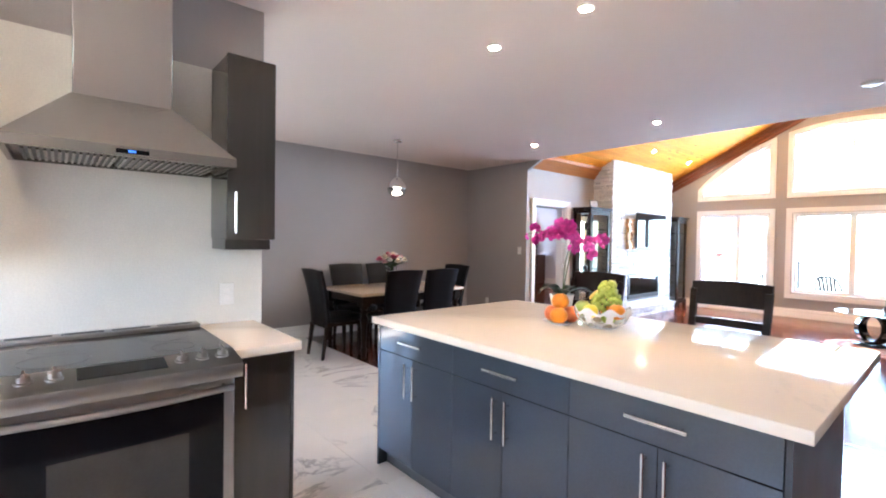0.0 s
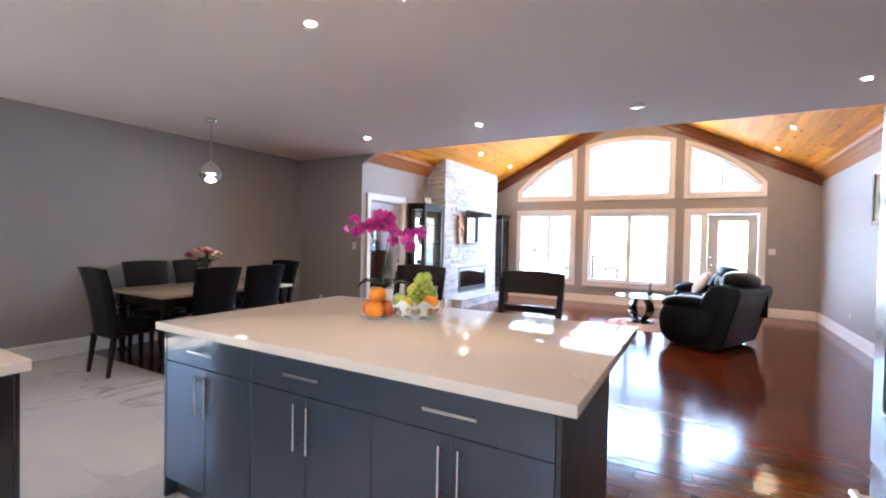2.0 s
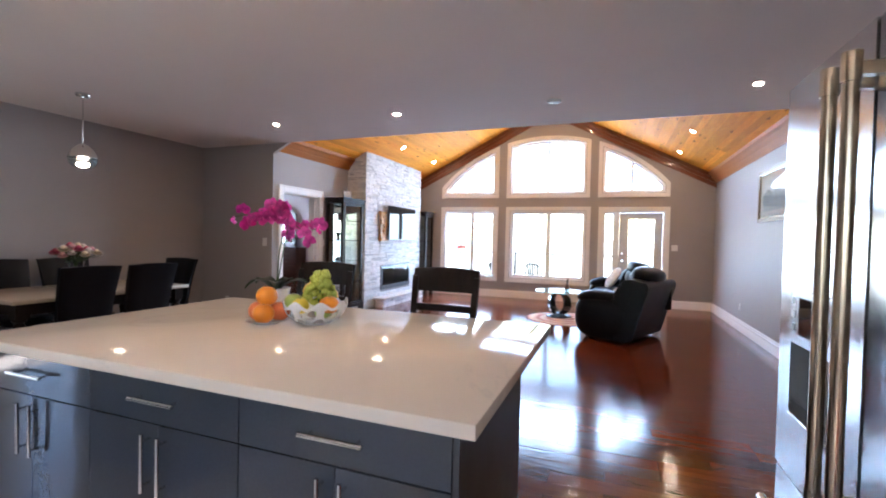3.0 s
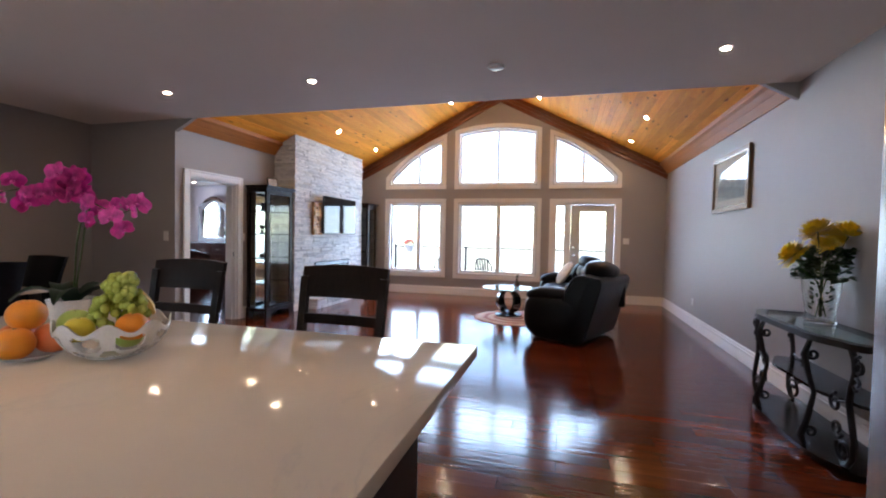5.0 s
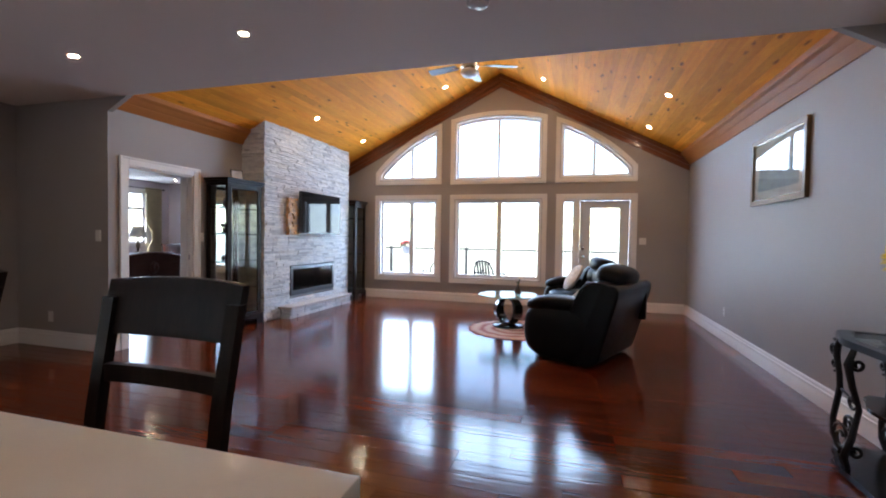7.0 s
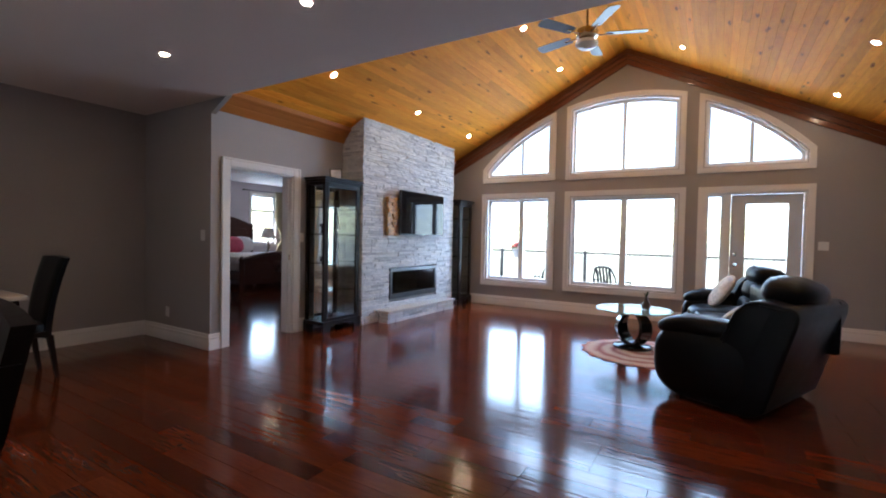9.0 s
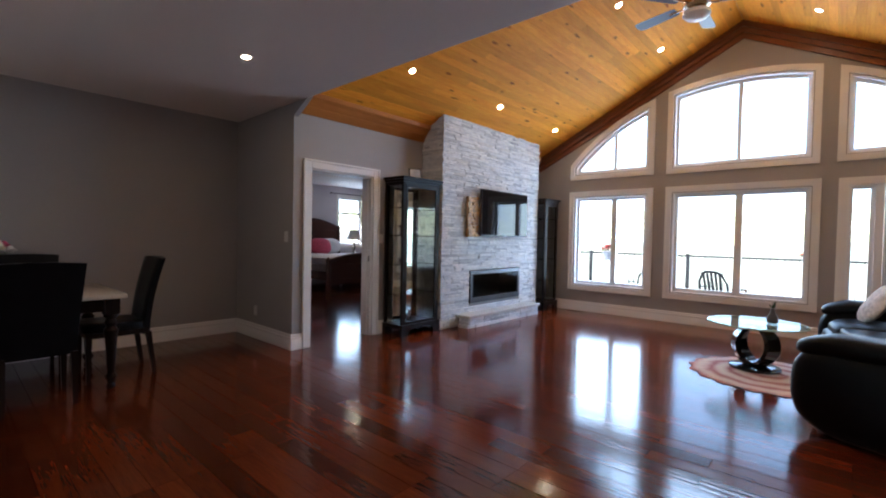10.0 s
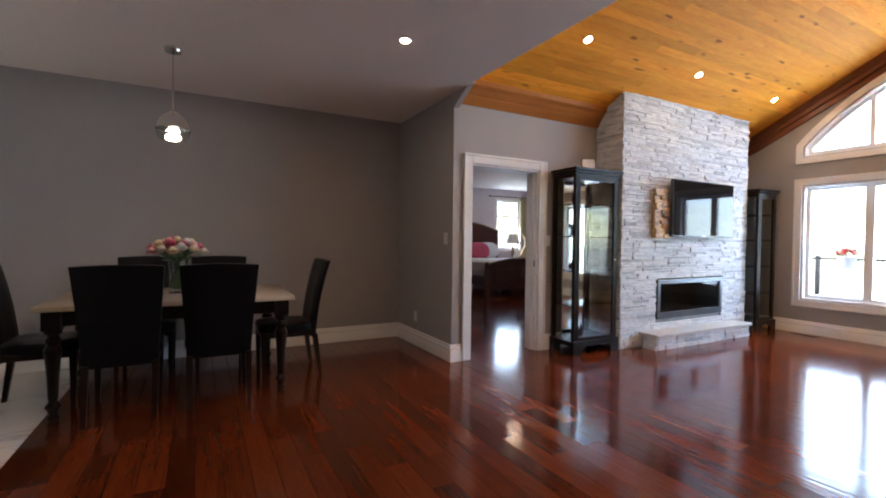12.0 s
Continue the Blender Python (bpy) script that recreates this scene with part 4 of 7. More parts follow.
ORANGE = surface("orange_peel", (0.88, 0.29, 0.012), 0.42, vary=0.10, scale=12, grain=420, relief=0.35)
MANDARIN = surface("peach_skin", (0.76, 0.20, 0.06), 0.45, vary=0.25, scale=14, grain=300, relief=0.15)
PEAR = surface("green_apple_skin", (0.42, 0.52, 0.12), 0.3, vary=0.18, scale=14, grain=200, relief=0.05)
LEMON = surface("lemon_peel", (0.82, 0.66, 0.06), 0.38, vary=0.08, scale=12, grain=360, relief=0.3)
GRAPE = surface("green_grape", (0.46, 0.52, 0.09), 0.25, vary=0.22, scale=20, relief=0.0)
BANANA = surface("banana_peel", (0.80, 0.52, 0.09), 0.45, vary=0.2, scale=18)


def fruit(name, c, r, mat, label, squash=0.94):
    bm = bmesh.new()
    ball(bm, (0, 0, 0), r, squash, 22, 0.012)
    for v in bm.verts:
        d = math.hypot(v.co.x, v.co.y)
        if d < r * 0.35:
            v.co.z -= math.copysign(0.10 * r * (1 - d / (r * 0.35)), v.co.z)
    t = thing(name, label, "fruit", at=pose(*c))
    part("skin", bm, mat, t)
    bm = bmesh.new()
    lathe(bm, [(0, r * squash * 0.86), (0.005, r * squash * 0.87), (0.004, r * squash * 0.93), (0, r * squash * 0.94)], seg=8)
    part("stem_end", bm, STEM, t)
    return t


PX, PY = -0.215, 2.335
bm = bmesh.new()
lathe(bm, [(0.0, 0.0), (0.055, 0.0), (0.06, 0.004), (0.095, 0.016), (0.098, 0.019), (0.092, 0.018), (0.055, 0.008), (0.0, 0.007)], (PX, PY, 0.911), 36)
single("side_plate", bm, WHITE_CERAMIC, "small white plate holding oranges on the island", "plate")
for dx, dy, dz, m, lb in ((0.024, -0.050, 0.0, ORANGE, "bright orange on the white plate"), (-0.054, 0.006, 0.0, MANDARIN, "red-orange peach on the white plate"), (0.036, 0.046, 0.0, MANDARIN, "reddish peach behind the orange"), (0.002, -0.004, 0.076, ORANGE, "orange stacked on the other fruit")):
    fruit("orange", (PX + dx, PY + dy, 0.966 + dz), 0.050, m, lb)

FX, FY = -0.02, 2.45


def fruit_basket():
    """A white bowl pierced by staggered oval holes, scalloped at the rim."""
    bm = bmesh.new()
    n, rows = 96, 15
    prof = []
    for k in range(rows):
        u = k / (rows - 1)
        prof.append((0.066 + 0.083 * math.sin(u * math.pi / 2) ** 0.9, 0.004 + 0.100 * u ** 1.35))

    def p(i, k, off):
        a = 2 * math.pi * i / n
        r, z = prof[k]
        lift = 0.015 * math.cos(8 * a) * (k / (rows - 1)) ** 3
        return (FX + (r + off) * math.cos(a), FY + (r + off) * math.sin(a), 0.911 + z + lift)

    def solid(i, k):
        for row, (kc, kr, ir, shift) in enumerate(((3.6, 2.2, 3.6, 0.0), (9.0, 3.2, 4.4, 6.0))):
            di = ((i + 0.5 - shift + 6) % 12) - 6
            if (di / ir) ** 2 + ((k + 0.5 - kc) / kr) ** 2 < 1:
                return False
        return True

    outer = [[bm.verts.new(p(i, k, 0.006)) for k in range(rows)] for i in range(n)]
    inner = [[bm.verts.new(p(i, k, 0.0)) for k in range(rows)] for i in range(n)]
    twin = {outer[i][k]: inner[i][k] for i in range(n) for k in range(rows)}
    for i in range(n):
        j = (i + 1) % n
        for k in range(rows - 1):
            if solid(i, k):
                bm.faces.new((outer[i][k], outer[j][k], outer[j][k + 1], outer[i][k + 1]))
                bm.faces.new((inner[i][k + 1], inner[j][k + 1], inner[j][k], inner[i][k]))
    for e in [e for e in bm.edges if len(e.link_faces) == 1 and e.verts[0] in twin and e.verts[1] in twin]:
        a, b = e.verts
        bm.faces.new((a, b, twin[b], twin[a]))
    bmesh.ops.delete(bm, geom=[v for v in bm.verts if not v.link_faces], context="VERTS")
    bmesh.ops.smooth_vert(bm, verts=[v for v in bm.verts if any(len(f.verts) == 4 for f in v.link_faces)], factor=0.35, use_axis_x=True, use_axis_y=True, use_axis_z=False)
    lathe(bm, [(0.0, 0.0), (0.074, 0.0), (0.078, 0.010), (0.0, 0.008)], (FX, FY, 0.911), 36)
    return single("fruit_bowl", bm, WHITE_CERAMIC, "white pierced ceramic fruit bowl on the island", "bowl")


fruit_basket()
fruit("apple", (FX - 0.088, FY - 0.055, 1.012), 0.046, PEAR, "green apple in the pierced bowl")
fruit("lemon", (FX - 0.012, FY - 0.100, 1.006), 0.040, LEMON, "yellow lemon in the pierced bowl")
fruit("orange", (FX + 0.095, FY - 0.020, 1.008), 0.045, ORANGE, "orange at the rim of the pierced bowl")
fruit("apple", (FX + 0.02, FY + 0.03, 0.965), 0.042, PEAR, "green apple low in the pierced bowl")
fruit("orange", (FX - 0.03, FY + 0.10, 0.995), 0.040, ORANGE, "orange at the back of the bowl")


def grapes():
    rnd = random.Random(8)
    t = thing("grape_bunch", "heaped bunch of pale green grapes on the fruit", "grapes")
    bm = bmesh.new()
    ball(bm, (0, 0, 0), 0.0132, 1.1, 10)
    me = finish(bm, "grape", GRAPE)
    for i in range(135):
        for _ in range(40):
            u, a = rnd.random(), rnd.uniform(0, 2 * math.pi)
            r = 0.088 * math.sqrt(rnd.random()) * (1.0 - 0.68 * u)
            if r > 0.088 * (1 - 0.68 * u) * 0.5:
                break
        ob = new("grape", me)
        ob.parent = t
        ob.location = (FX + 0.015 + r * math.cos(a) * 1.15 + 0.02 * u, FY + 0.0 + r * math.sin(a), 1.010 + 0.150 * u)
    bm = bmesh.new()
    tube(bm, [(FX + 0.015, FY, 1.0), (FX + 0.03, FY, 1.1), (FX + 0.035, FY + 0.01, 1.168)], [0.004, 0.003, 0.002], 6)
    part("stalk", bm, STEM, t)


grapes()
t = thing("bananas", "two yellow bananas behind the grapes", "banana")
for k in (0, 1):
    bm = bmesh.new()
    pts = [(FX - 0.10 + 0.02 * k + 0.16 * s, FY + 0.035 + 0.035 * k, 1.02 + 0.075 * math.sin(math.pi * (0.15 + 0.8 * s))) for s in [i / 10 for i in range(11)]]
    tube(bm, pts, [0.006] + [0.013 + 0.006 * math.sin(math.pi * i / 10) for i in range(1, 10)] + [0.005], 8)
    part("banana", bm, BANANA, t)


def orchid():
    rnd = random.Random(3)
    ox, oy = -0.372, 2.575
    t = thing("orchid", "magenta orchid in a white pot on the island", "plant")
    bm = bmesh.new()
    lathe(bm, [(0.0, 0.0), (0.050, 0.0), (0.058, 0.02), (0.072, 0.12), (0.078, 0.140), (0.071, 0.140), (0.064, 0.118), (0.0, 0.118)], (ox, oy, 0.911), 28)
    part("pot", bm, WHITE_CERAMIC, t, "white ceramic pot")
    LEAF_DARK = surface("orchid_leaf", (0.018, 0.045, 0.020), 0.3, vary=0.3)
    for a, L, w in ((20, 0.20, 0.035), (160, 0.22, 0.038), (250, 0.17, 0.034), (310, 0.19, 0.035), (90, 0.15, 0.03)):
        bm = bmesh.new()
        rows = []
        for i in range(9):
            s = i / 8
            r, z = L * s, 1.02 + 0.09 * math.sin(2.2 * s) - 0.04 * s * s
            hw = w * math.sin(math.pi * min(0.97, 0.12 + 0.88 * s)) ** 0.7
            rows.append([bm.verts.new((r, k * hw, z + abs(k) * 0.010)) for k in (-1, 0, 1)])
        for p, q in zip(rows, rows[1:]):
            for k in (0, 1):
                bm.faces.new((p[k], p[k + 1], q[k + 1], q[k]))
        bmesh.ops.solidify(bm, geom=list(bm.faces), thickness=0.002)
        part("leaf", move(bm, pose(ox, oy, 0, 0, 0, a)), LEAF_DARK, t)
    PETAL = surface("orchid_petal", (0.76, 0.07, 0.42), 0.5, vary=0.45, scale=30, grain=200)
    sprays = [[(0, 0, 1.02), (0.03, 0.01, 1.22), (0.07, 0.0, 1.36), (0.10, 0.0, 1.395), (0.145, 0.01, 1.375), (0.19, 0.02, 1.355), (0.25, 0.03, 1.38)], [(0, 0, 1.02), (0.02, 0.0, 1.25), (0.07, 0.0, 1.44), (0.05, -0.01, 1.495), (-0.01, -0.03, 1.485), (-0.11, -0.06, 1.45), (-0.23, -0.09, 1.425)]]
    bm0 = bmesh.new()
    for a, w, L in ((90, 0.017, 0.046), (210, 0.015, 0.044), (330, 0.015, 0.044), (15, 0.027, 0.046), (165, 0.027, 0.046)):
        rows = []
        for i in range(6):
            s = i / 5
            hw = w * math.sin(math.pi * (0.08 + 0.84 * s)) ** 0.8
            rows.append([bm0.verts.new(Matrix.Rotation(radians(a), 3, "Z") @ Vector((L * s, k * hw, 0.010 * s - 0.012 * s * s + 0.004 * abs(k)))) for k in (-1, 0, 1)])
        for p, q in zip(rows, rows[1:]):
            for k in (0, 1):
                bm0.faces.new((p[k], p[k + 1], q[k + 1], q[k]))
    bmesh.ops.solidify(bm0, geom=list(bm0.faces), thickness=0.0012)
    ball(bm0, (0, -0.006, 0.010), 0.009, 0.8, 8)
    flower = finish(bm0, "blossom", PETAL)
    bud0 = bmesh.new()
    ball(bud0, (0, 0, 0), 0.010, 1.2, 8)
    bud = finish(bud0, "bud", PETAL)
    for sp, many, drop in ((sprays[0], 9, 0.08), (sprays[1], 17, 0.06)):
        pts = [Vector((ox, oy, 0)) + Vector(p) for p in sp]
        bm = bmesh.new()
        tube(bm, pts, [0.0035, 0.0033, 0.003, 0.0025, 0.002, 0.0017, 0.0014], 6)
        part("flower_stem", bm, STEM, t)
        for i in range(many):
            s = 2.3 + 3.1 * i / (many - 1)
            k = min(int(s), 5)
            p = pts[k].lerp(pts[k + 1], s - k) + Vector((rnd.uniform(-0.03, 0.03), rnd.uniform(-0.04, 0.04), rnd.uniform(-drop, 0.045)))
            ob = new("blossom", flower)
            ob.parent = t
            ob.matrix_basis = Matrix.Translation(p) @ look((0, 0, 0), (-1.0 + rnd.uniform(-1.6, 1.6), 2.0, rnd.uniform(-0.9, 0.9)), rnd.uniform(-40, 40)) @ Matrix.Scale(rnd.uniform(0.68, 1.0), 4)
        for k in range(3):
            ob = new("bud", bud)
            ob.parent, ob.location = t, pts[6] + Vector((rnd.uniform(-0.02, 0.02), rnd.uniform(-0.02, 0.02), -0.012 * k))


orchid()


# ---- counter stools ----
def stool(x, y):
    t = thing("counter_stool", "dark espresso wooden counter stool with ladder back", "stool", "stools at the island", at=pose(x, y, 0))
    w = 0.195
    for sx in (-1, 1):
        bm = bmesh.new()
        pts = [(sx * w, 0.03, 0.0), (sx * w, 0.0, 0.35), (sx * w, -0.01, 0.62), (sx * (w + 0.0), 0.02, 0.85), (sx * (w + 0.006), 0.065, 1.10)]
        rows = [[bm.verts.new((px + a * 0.019, py + b * 0.014, pz)) for a, b in ((-1, -1), (1, -1), (1, 1), (-1, 1))] for px, py, pz in pts]
        for p, q in zip(rows, rows[1:]):
            for k in range(4):
                j = (k + 1) % 4
                bm.faces.new((p[k], p[j], q[j], q[k]))
        bm.faces.new(rows[0][::-1])
        bm.faces.new(rows[-1])
        part("back_leg", bm, ESPRESSO, t)
        part("front_leg", B((sx * w - 0.019, sx * w + 0.019, -0.40, -0.365, 0.0, 0.60), bevel=0.003), ESPRESSO, t)
        part("side_stretcher", B((sx * w - 0.01, sx * w + 0.01, -0.37, 0.0, 0.22, 0.25), bevel=0.003), ESPRESSO, t)
    for name, z0, z1, ya, bow in (("top_rail", 1.005, 1.145, 0.052, 0.03), ("back_rail", 0.885, 0.93, 0.032, 0.02)):
        bm = bmesh.new()
        n = 10
        rows = []
        for i in range(n + 1):
            s = -1 + 2 * i / n
            yy = ya + bow * (1 - s * s) * 0.6
            lift = 0.012 * (1 - s * s) if name == "top_rail" else 0
            xx = s * (w + (0.02 if name == "top_rail" else -0.018))
            rows.append([bm.verts.new((xx, yy - 0.012, z0)), bm.verts.new((xx, yy + 0.012, z0)), bm.verts.new((xx, yy + 0.030 * (name == "top_rail") + 0.012, z1 + lift)), bm.verts.new((xx, yy + 0.030 * (name == "top_rail") - 0.012, z1 + lift))])
        for p, q in zip(rows, rows[1:]):
            for k in range(4):
                j = (k + 1) % 4
                bm.faces.new((p[k], p[j], q[j], q[k]))
        bm.faces.new(rows[0][::-1])
        bm.faces.new(rows[-1])
        part(name, bm, ESPRESSO, t)
    part("seat_frame", B((-w, w, -0.40, 0.0, 0.56, 0.60), bevel=0.004), ESPRESSO, t)
    bm = bmesh.new()
    pillow(bm, -w - 0.01, w + 0.01, -0.415, -0.015, 0.595, 0.655, 5)
    part("seat", bm, LEATHER, t, "black leather seat pad")
    part("foot_rail", B((-w, w, -0.39, -0.37, 0.17, 0.205), bevel=0.003), ESPRESSO, t)
    return t


s = stool(0.365, 3.18)
copy_thing(s, pose(-0.53, 3.19, 0))


# ---- dining corner ----
def dining_table():
    t = thing("dining_table", "dining table with pale stone top and dark turned legs", "table")
    x0, x1, y0, y1 = -4.13, -3.11, 2.73, 4.32
    part("tabletop", B((x0, x1, y0, y1, 0.725, 0.76), bevel=0.006, seg=2), TABLE_STONE, t, "pale travertine top")
    part("apron", B((x0 + 0.08, x1 - 0.08, y0 + 0.08, y1 - 0.08, 0.62, 0.7245), bevel=0.004), ESPRESSO, t)
    prof = [(0.022, 0.0), (0.03, 0.01), (0.034, 0.03), (0.024, 0.05), (0.03, 0.07), (0.045, 0.10), (0.024, 0.13), (0.028, 0.16), (0.034, 0.30), (0.043, 0.42), (0.05, 0.47), (0.03, 0.50), (0.046, 0.53), (0.03, 0.56), (0.05, 0.58), (0.05, 0.62)]
    for x in (x0 + 0.09, x1 - 0.09):
        for y in (y0 + 0.09, y1 - 0.09):
            bm = bmesh.new()
            lathe(bm, prof, (x, y, 0), 16)
            add_box(bm, x - 0.05, x + 0.05, y - 0.05, y + 0.05, 0.60, 0.7243)
            part("leg", bm, ESPRESSO, t)


dining_table()


def dining_chair():
    """A parsons chair facing -y, its origin under the seat."""
    t = thing("dining_chair", "black leather high-backed dining chair with dark wooden legs", "chair", "chairs round the dining table")
    bm = bmesh.new()
    rows = []
    for i in range(9):
        s = i / 8
        z = 0.36 + 0.66 * s
        y = 0.19 + 0.03 * s + 0.09 * s * s
        hw = 0.205 + 0.043 * s
        th = 0.034 - 0.006 * s
        ring = []
        for k in range(9):
            u = -1 + 2 * k / 8
            ring.append(bm.verts.new((u * hw, y - th + 0.012 * (1 - u * u) * 0.6 - (0.012 if abs(u) > 0.99 else 0) * -1, z + (0.010 * (1 - u * u) if i == 8 else 0))))
        for k in range(8, -1, -1):
            u = -1 + 2 * k / 8
            ring.append(bm.verts.new((u * hw, y + th - (0.012 if abs(u) > 0.99 else 0), z + (0.010 * (1 - u * u) if i == 8 else 0))))
        rows.append(ring)
    for p, q in zip(rows, rows[1:]):
        for k in range(18):
            j = (k + 1) % 18
            bm.faces.new((p[k], p[j], q[j], q[k]))
    bm.faces.new(rows[0][::-1])
    bm.faces.new(rows[-1])
    part("backrest", bm, LEATHER, t)
    bm = bmesh.new()
    pillow(bm, -0.225, 0.225, -0.25, 0.20, 0.40, 0.49, 6)
    part("seat", bm, LEATHER, t)
    part("seat_frame", B((-0.21, 0.21, -0.235, 0.21, 0.37, 0.42), bevel=0.004), ESPRESSO, t)
    for sx in (-1, 1):
        for y, back in ((-0.215, 0.0), (0.205, 0.05)):
            bm = bmesh.new()
            a, b = 0.021, 0.014
            rows = [[bm.verts.new((sx * 0.19 + u * w, y + off + v * w, z)) for u, v in ((-1, -1), (1, -1), (1, 1), (-1, 1))] for w, z, off in ((b, 0.0, back), (a, 0.38, 0.0))]
            for k in range(4):
                j = (k + 1) % 4
                bm.faces.new((rows[0][k], rows[0][j], rows[1][j], rows[1][k]))
            bm.faces.new(rows[0][::-1])
            bm.faces.new(rows[1])
            part("leg", bm, ESPRESSO, t)
    return t


ch = dining_chair()
ch.matrix_basis = pose(-3.235, 3.205, 0, 0, 0, -90)
for x, y, a in ((-3.245, 3.785, -90), (-4.14, 3.25, 90), (-4.14, 3.83, 90), (-3.60, 2.67, 180), (-3.62, 4.34, 0)):
    copy_thing(ch, pose(x, y, 0, 0, 0, a))


def rose_head(bm, c, r, rnd):
    """Overlapping cupped petals round a tight core."""
    ball(bm, c, r * 0.55, 1.1, 8)
    for ring, (n, lean, s) in enumerate(((4, 0.35, 0.75), (6, 0.75, 0.95), (7, 1.15, 1.1))):
        for k in range(n):
            a = 2 * math.pi * (k + 0.5 * ring) / n + rnd.uniform(-0.2, 0.2)
            m = Matrix.Translation(c) @ Matrix.Rotation(a, 4, "Z") @ Matrix.Rotation(lean, 4, "Y")
            rows = []
            for i in range(4):
                u = i / 3
                hw = r * 0.62 * s * (0.35 + 0.65 * math.sin(math.pi * (0.15 + 0.6 * u)))
                rows.append([bm.verts.new(m @ Vector((r * (0.30 + 0.16 * u * u) + 0.1 * r * abs(k2), k2 * hw, r * (-0.45 + 1.25 * u * s * 0.8)))) for k2 in (-1, 0, 1)])
            for p, q in zip(rows, rows[1:]):
                for k2 in (0, 1):
                    bm.faces.new((p[k2], p[k2 + 1], q[k2 + 1], q[k2]))


def leaf_tuft(bm, base, tip, w, rnd):
    b, e = Vector(base), Vector(tip)
    d = e - b
    side = d.cross(Vector((rnd.uniform(-1, 1), rnd.uniform(-1, 1), 1))).normalized() * w
    mid = b.lerp(e, 0.5) + Vector((0, 0, d.length * 0.12))
    vs = [bm.verts.new(p) for p in (b, mid + side, e, mid - side, mid + Vector((0, 0, -w * 0.3)))]
    for q in ((0, 1, 4), (1, 2, 4), (2, 3, 4), (3, 0, 4)):
        bm.faces.new([vs[i] for i in q])


def bouquet(x, y, z, mats, heads, spread, height, head_r, label, vase_prof, seed, leaf_n=70):
    """A glass vase with water, and cut flowers standing in it as a thing of their own."""
    rnd = random.Random(seed)
    v = thing("glass_vase", "clear glass vase holding cut flowers", "vase", at=pose(x, y, z))
    bm = bmesh.new()
    inner = [(max(0.0, r - 0.004), h) for r, h in vase_prof[1:]]
    lathe(bm, vase_prof + [(r, h) for r, h in reversed(inner)] + [(0.0, vase_prof[1][1] + 0.012)], seg=28)
    part("vase", bm, VASE_GLASS, v)
    t = thing("flower_bouquet", label, "flowers", at=pose(x, y, z))
    top = vase_prof[-1][1]
    for i in range(heads):
        a = 2 * math.pi * i * 0.618
        rr = spread * math.sqrt((i + 0.5) / heads)
        hz = height - 2.2 * rr * rr + rnd.uniform(-0.015, 0.015)
        c = Vector((rr * math.cos(a), rr * math.sin(a), hz))
        bm = bmesh.new()
        rose_head(bm, c, head_r * rnd.uniform(0.85, 1.12), rnd)
        part("blossom", bm, mats[i % len(mats)], t)
        bm = bmesh.new()
        tube(bm, [(-c.x * 0.25, -c.y * 0.25, 0.03), (c.x * 0.12, c.y * 0.12, top), c - Vector((0, 0, head_r * 0.5))], 0.0028, 6)
        part("flower_stem", bm, STEM, t)
    bm = bmesh.new()
    for i in range(leaf_n):
        a, rr = rnd.uniform(0, 2 * math.pi), spread * rnd.uniform(0.1, 1.05)
        b = Vector((rr * 0.4 * math.cos(a), rr * 0.4 * math.sin(a), rnd.uniform(top * 0.95, height - 0.05)))
        leaf_tuft(bm, b, b + Vector((math.cos(a) * rnd.uniform(0.03, 0.07), math.sin(a) * rnd.uniform(0.03, 0.07), rnd.uniform(-0.02, 0.05))), rnd.uniform(0.010, 0.020), rnd)
    part("foliage", bm, LEAF, t)


PINK = surface("pink_rose", (0.56, 0.07, 0.15), 0.5, vary=0.3, scale=30)
BLUSH = surface("blush_rose", (0.72, 0.38, 0.40), 0.5, vary=0.2, scale=30)
CREAM = surface("cream_rose", (0.78, 0.66, 0.48), 0.5, vary=0.12, scale=30)
WHITE_ROSE = surface("white_rose", (0.78, 0.72, 0.68), 0.5, vary=0.08, scale=30)
YELLOW = surface("yellow_chrysanthemum", (0.95, 0.66, 0.012), 0.5, vary=0.15, scale=40)
RED = surface("red_petunia", (0.50, 0.03, 0.04), 0.5, vary=0.3, scale=30)
bouquet(-3.66, 3.50, 0.761, (CREAM, PINK, WHITE_ROSE, BLUSH, CREAM, PINK, WHITE_ROSE), 26, 0.20, 0.43, 0.050, "mixed pink, cream and white roses on the table", [(0.0, 0.0), (0.06, 0.0), (0.062, 0.02), (0.058, 0.14), (0.075, 0.27)], 12, 130)


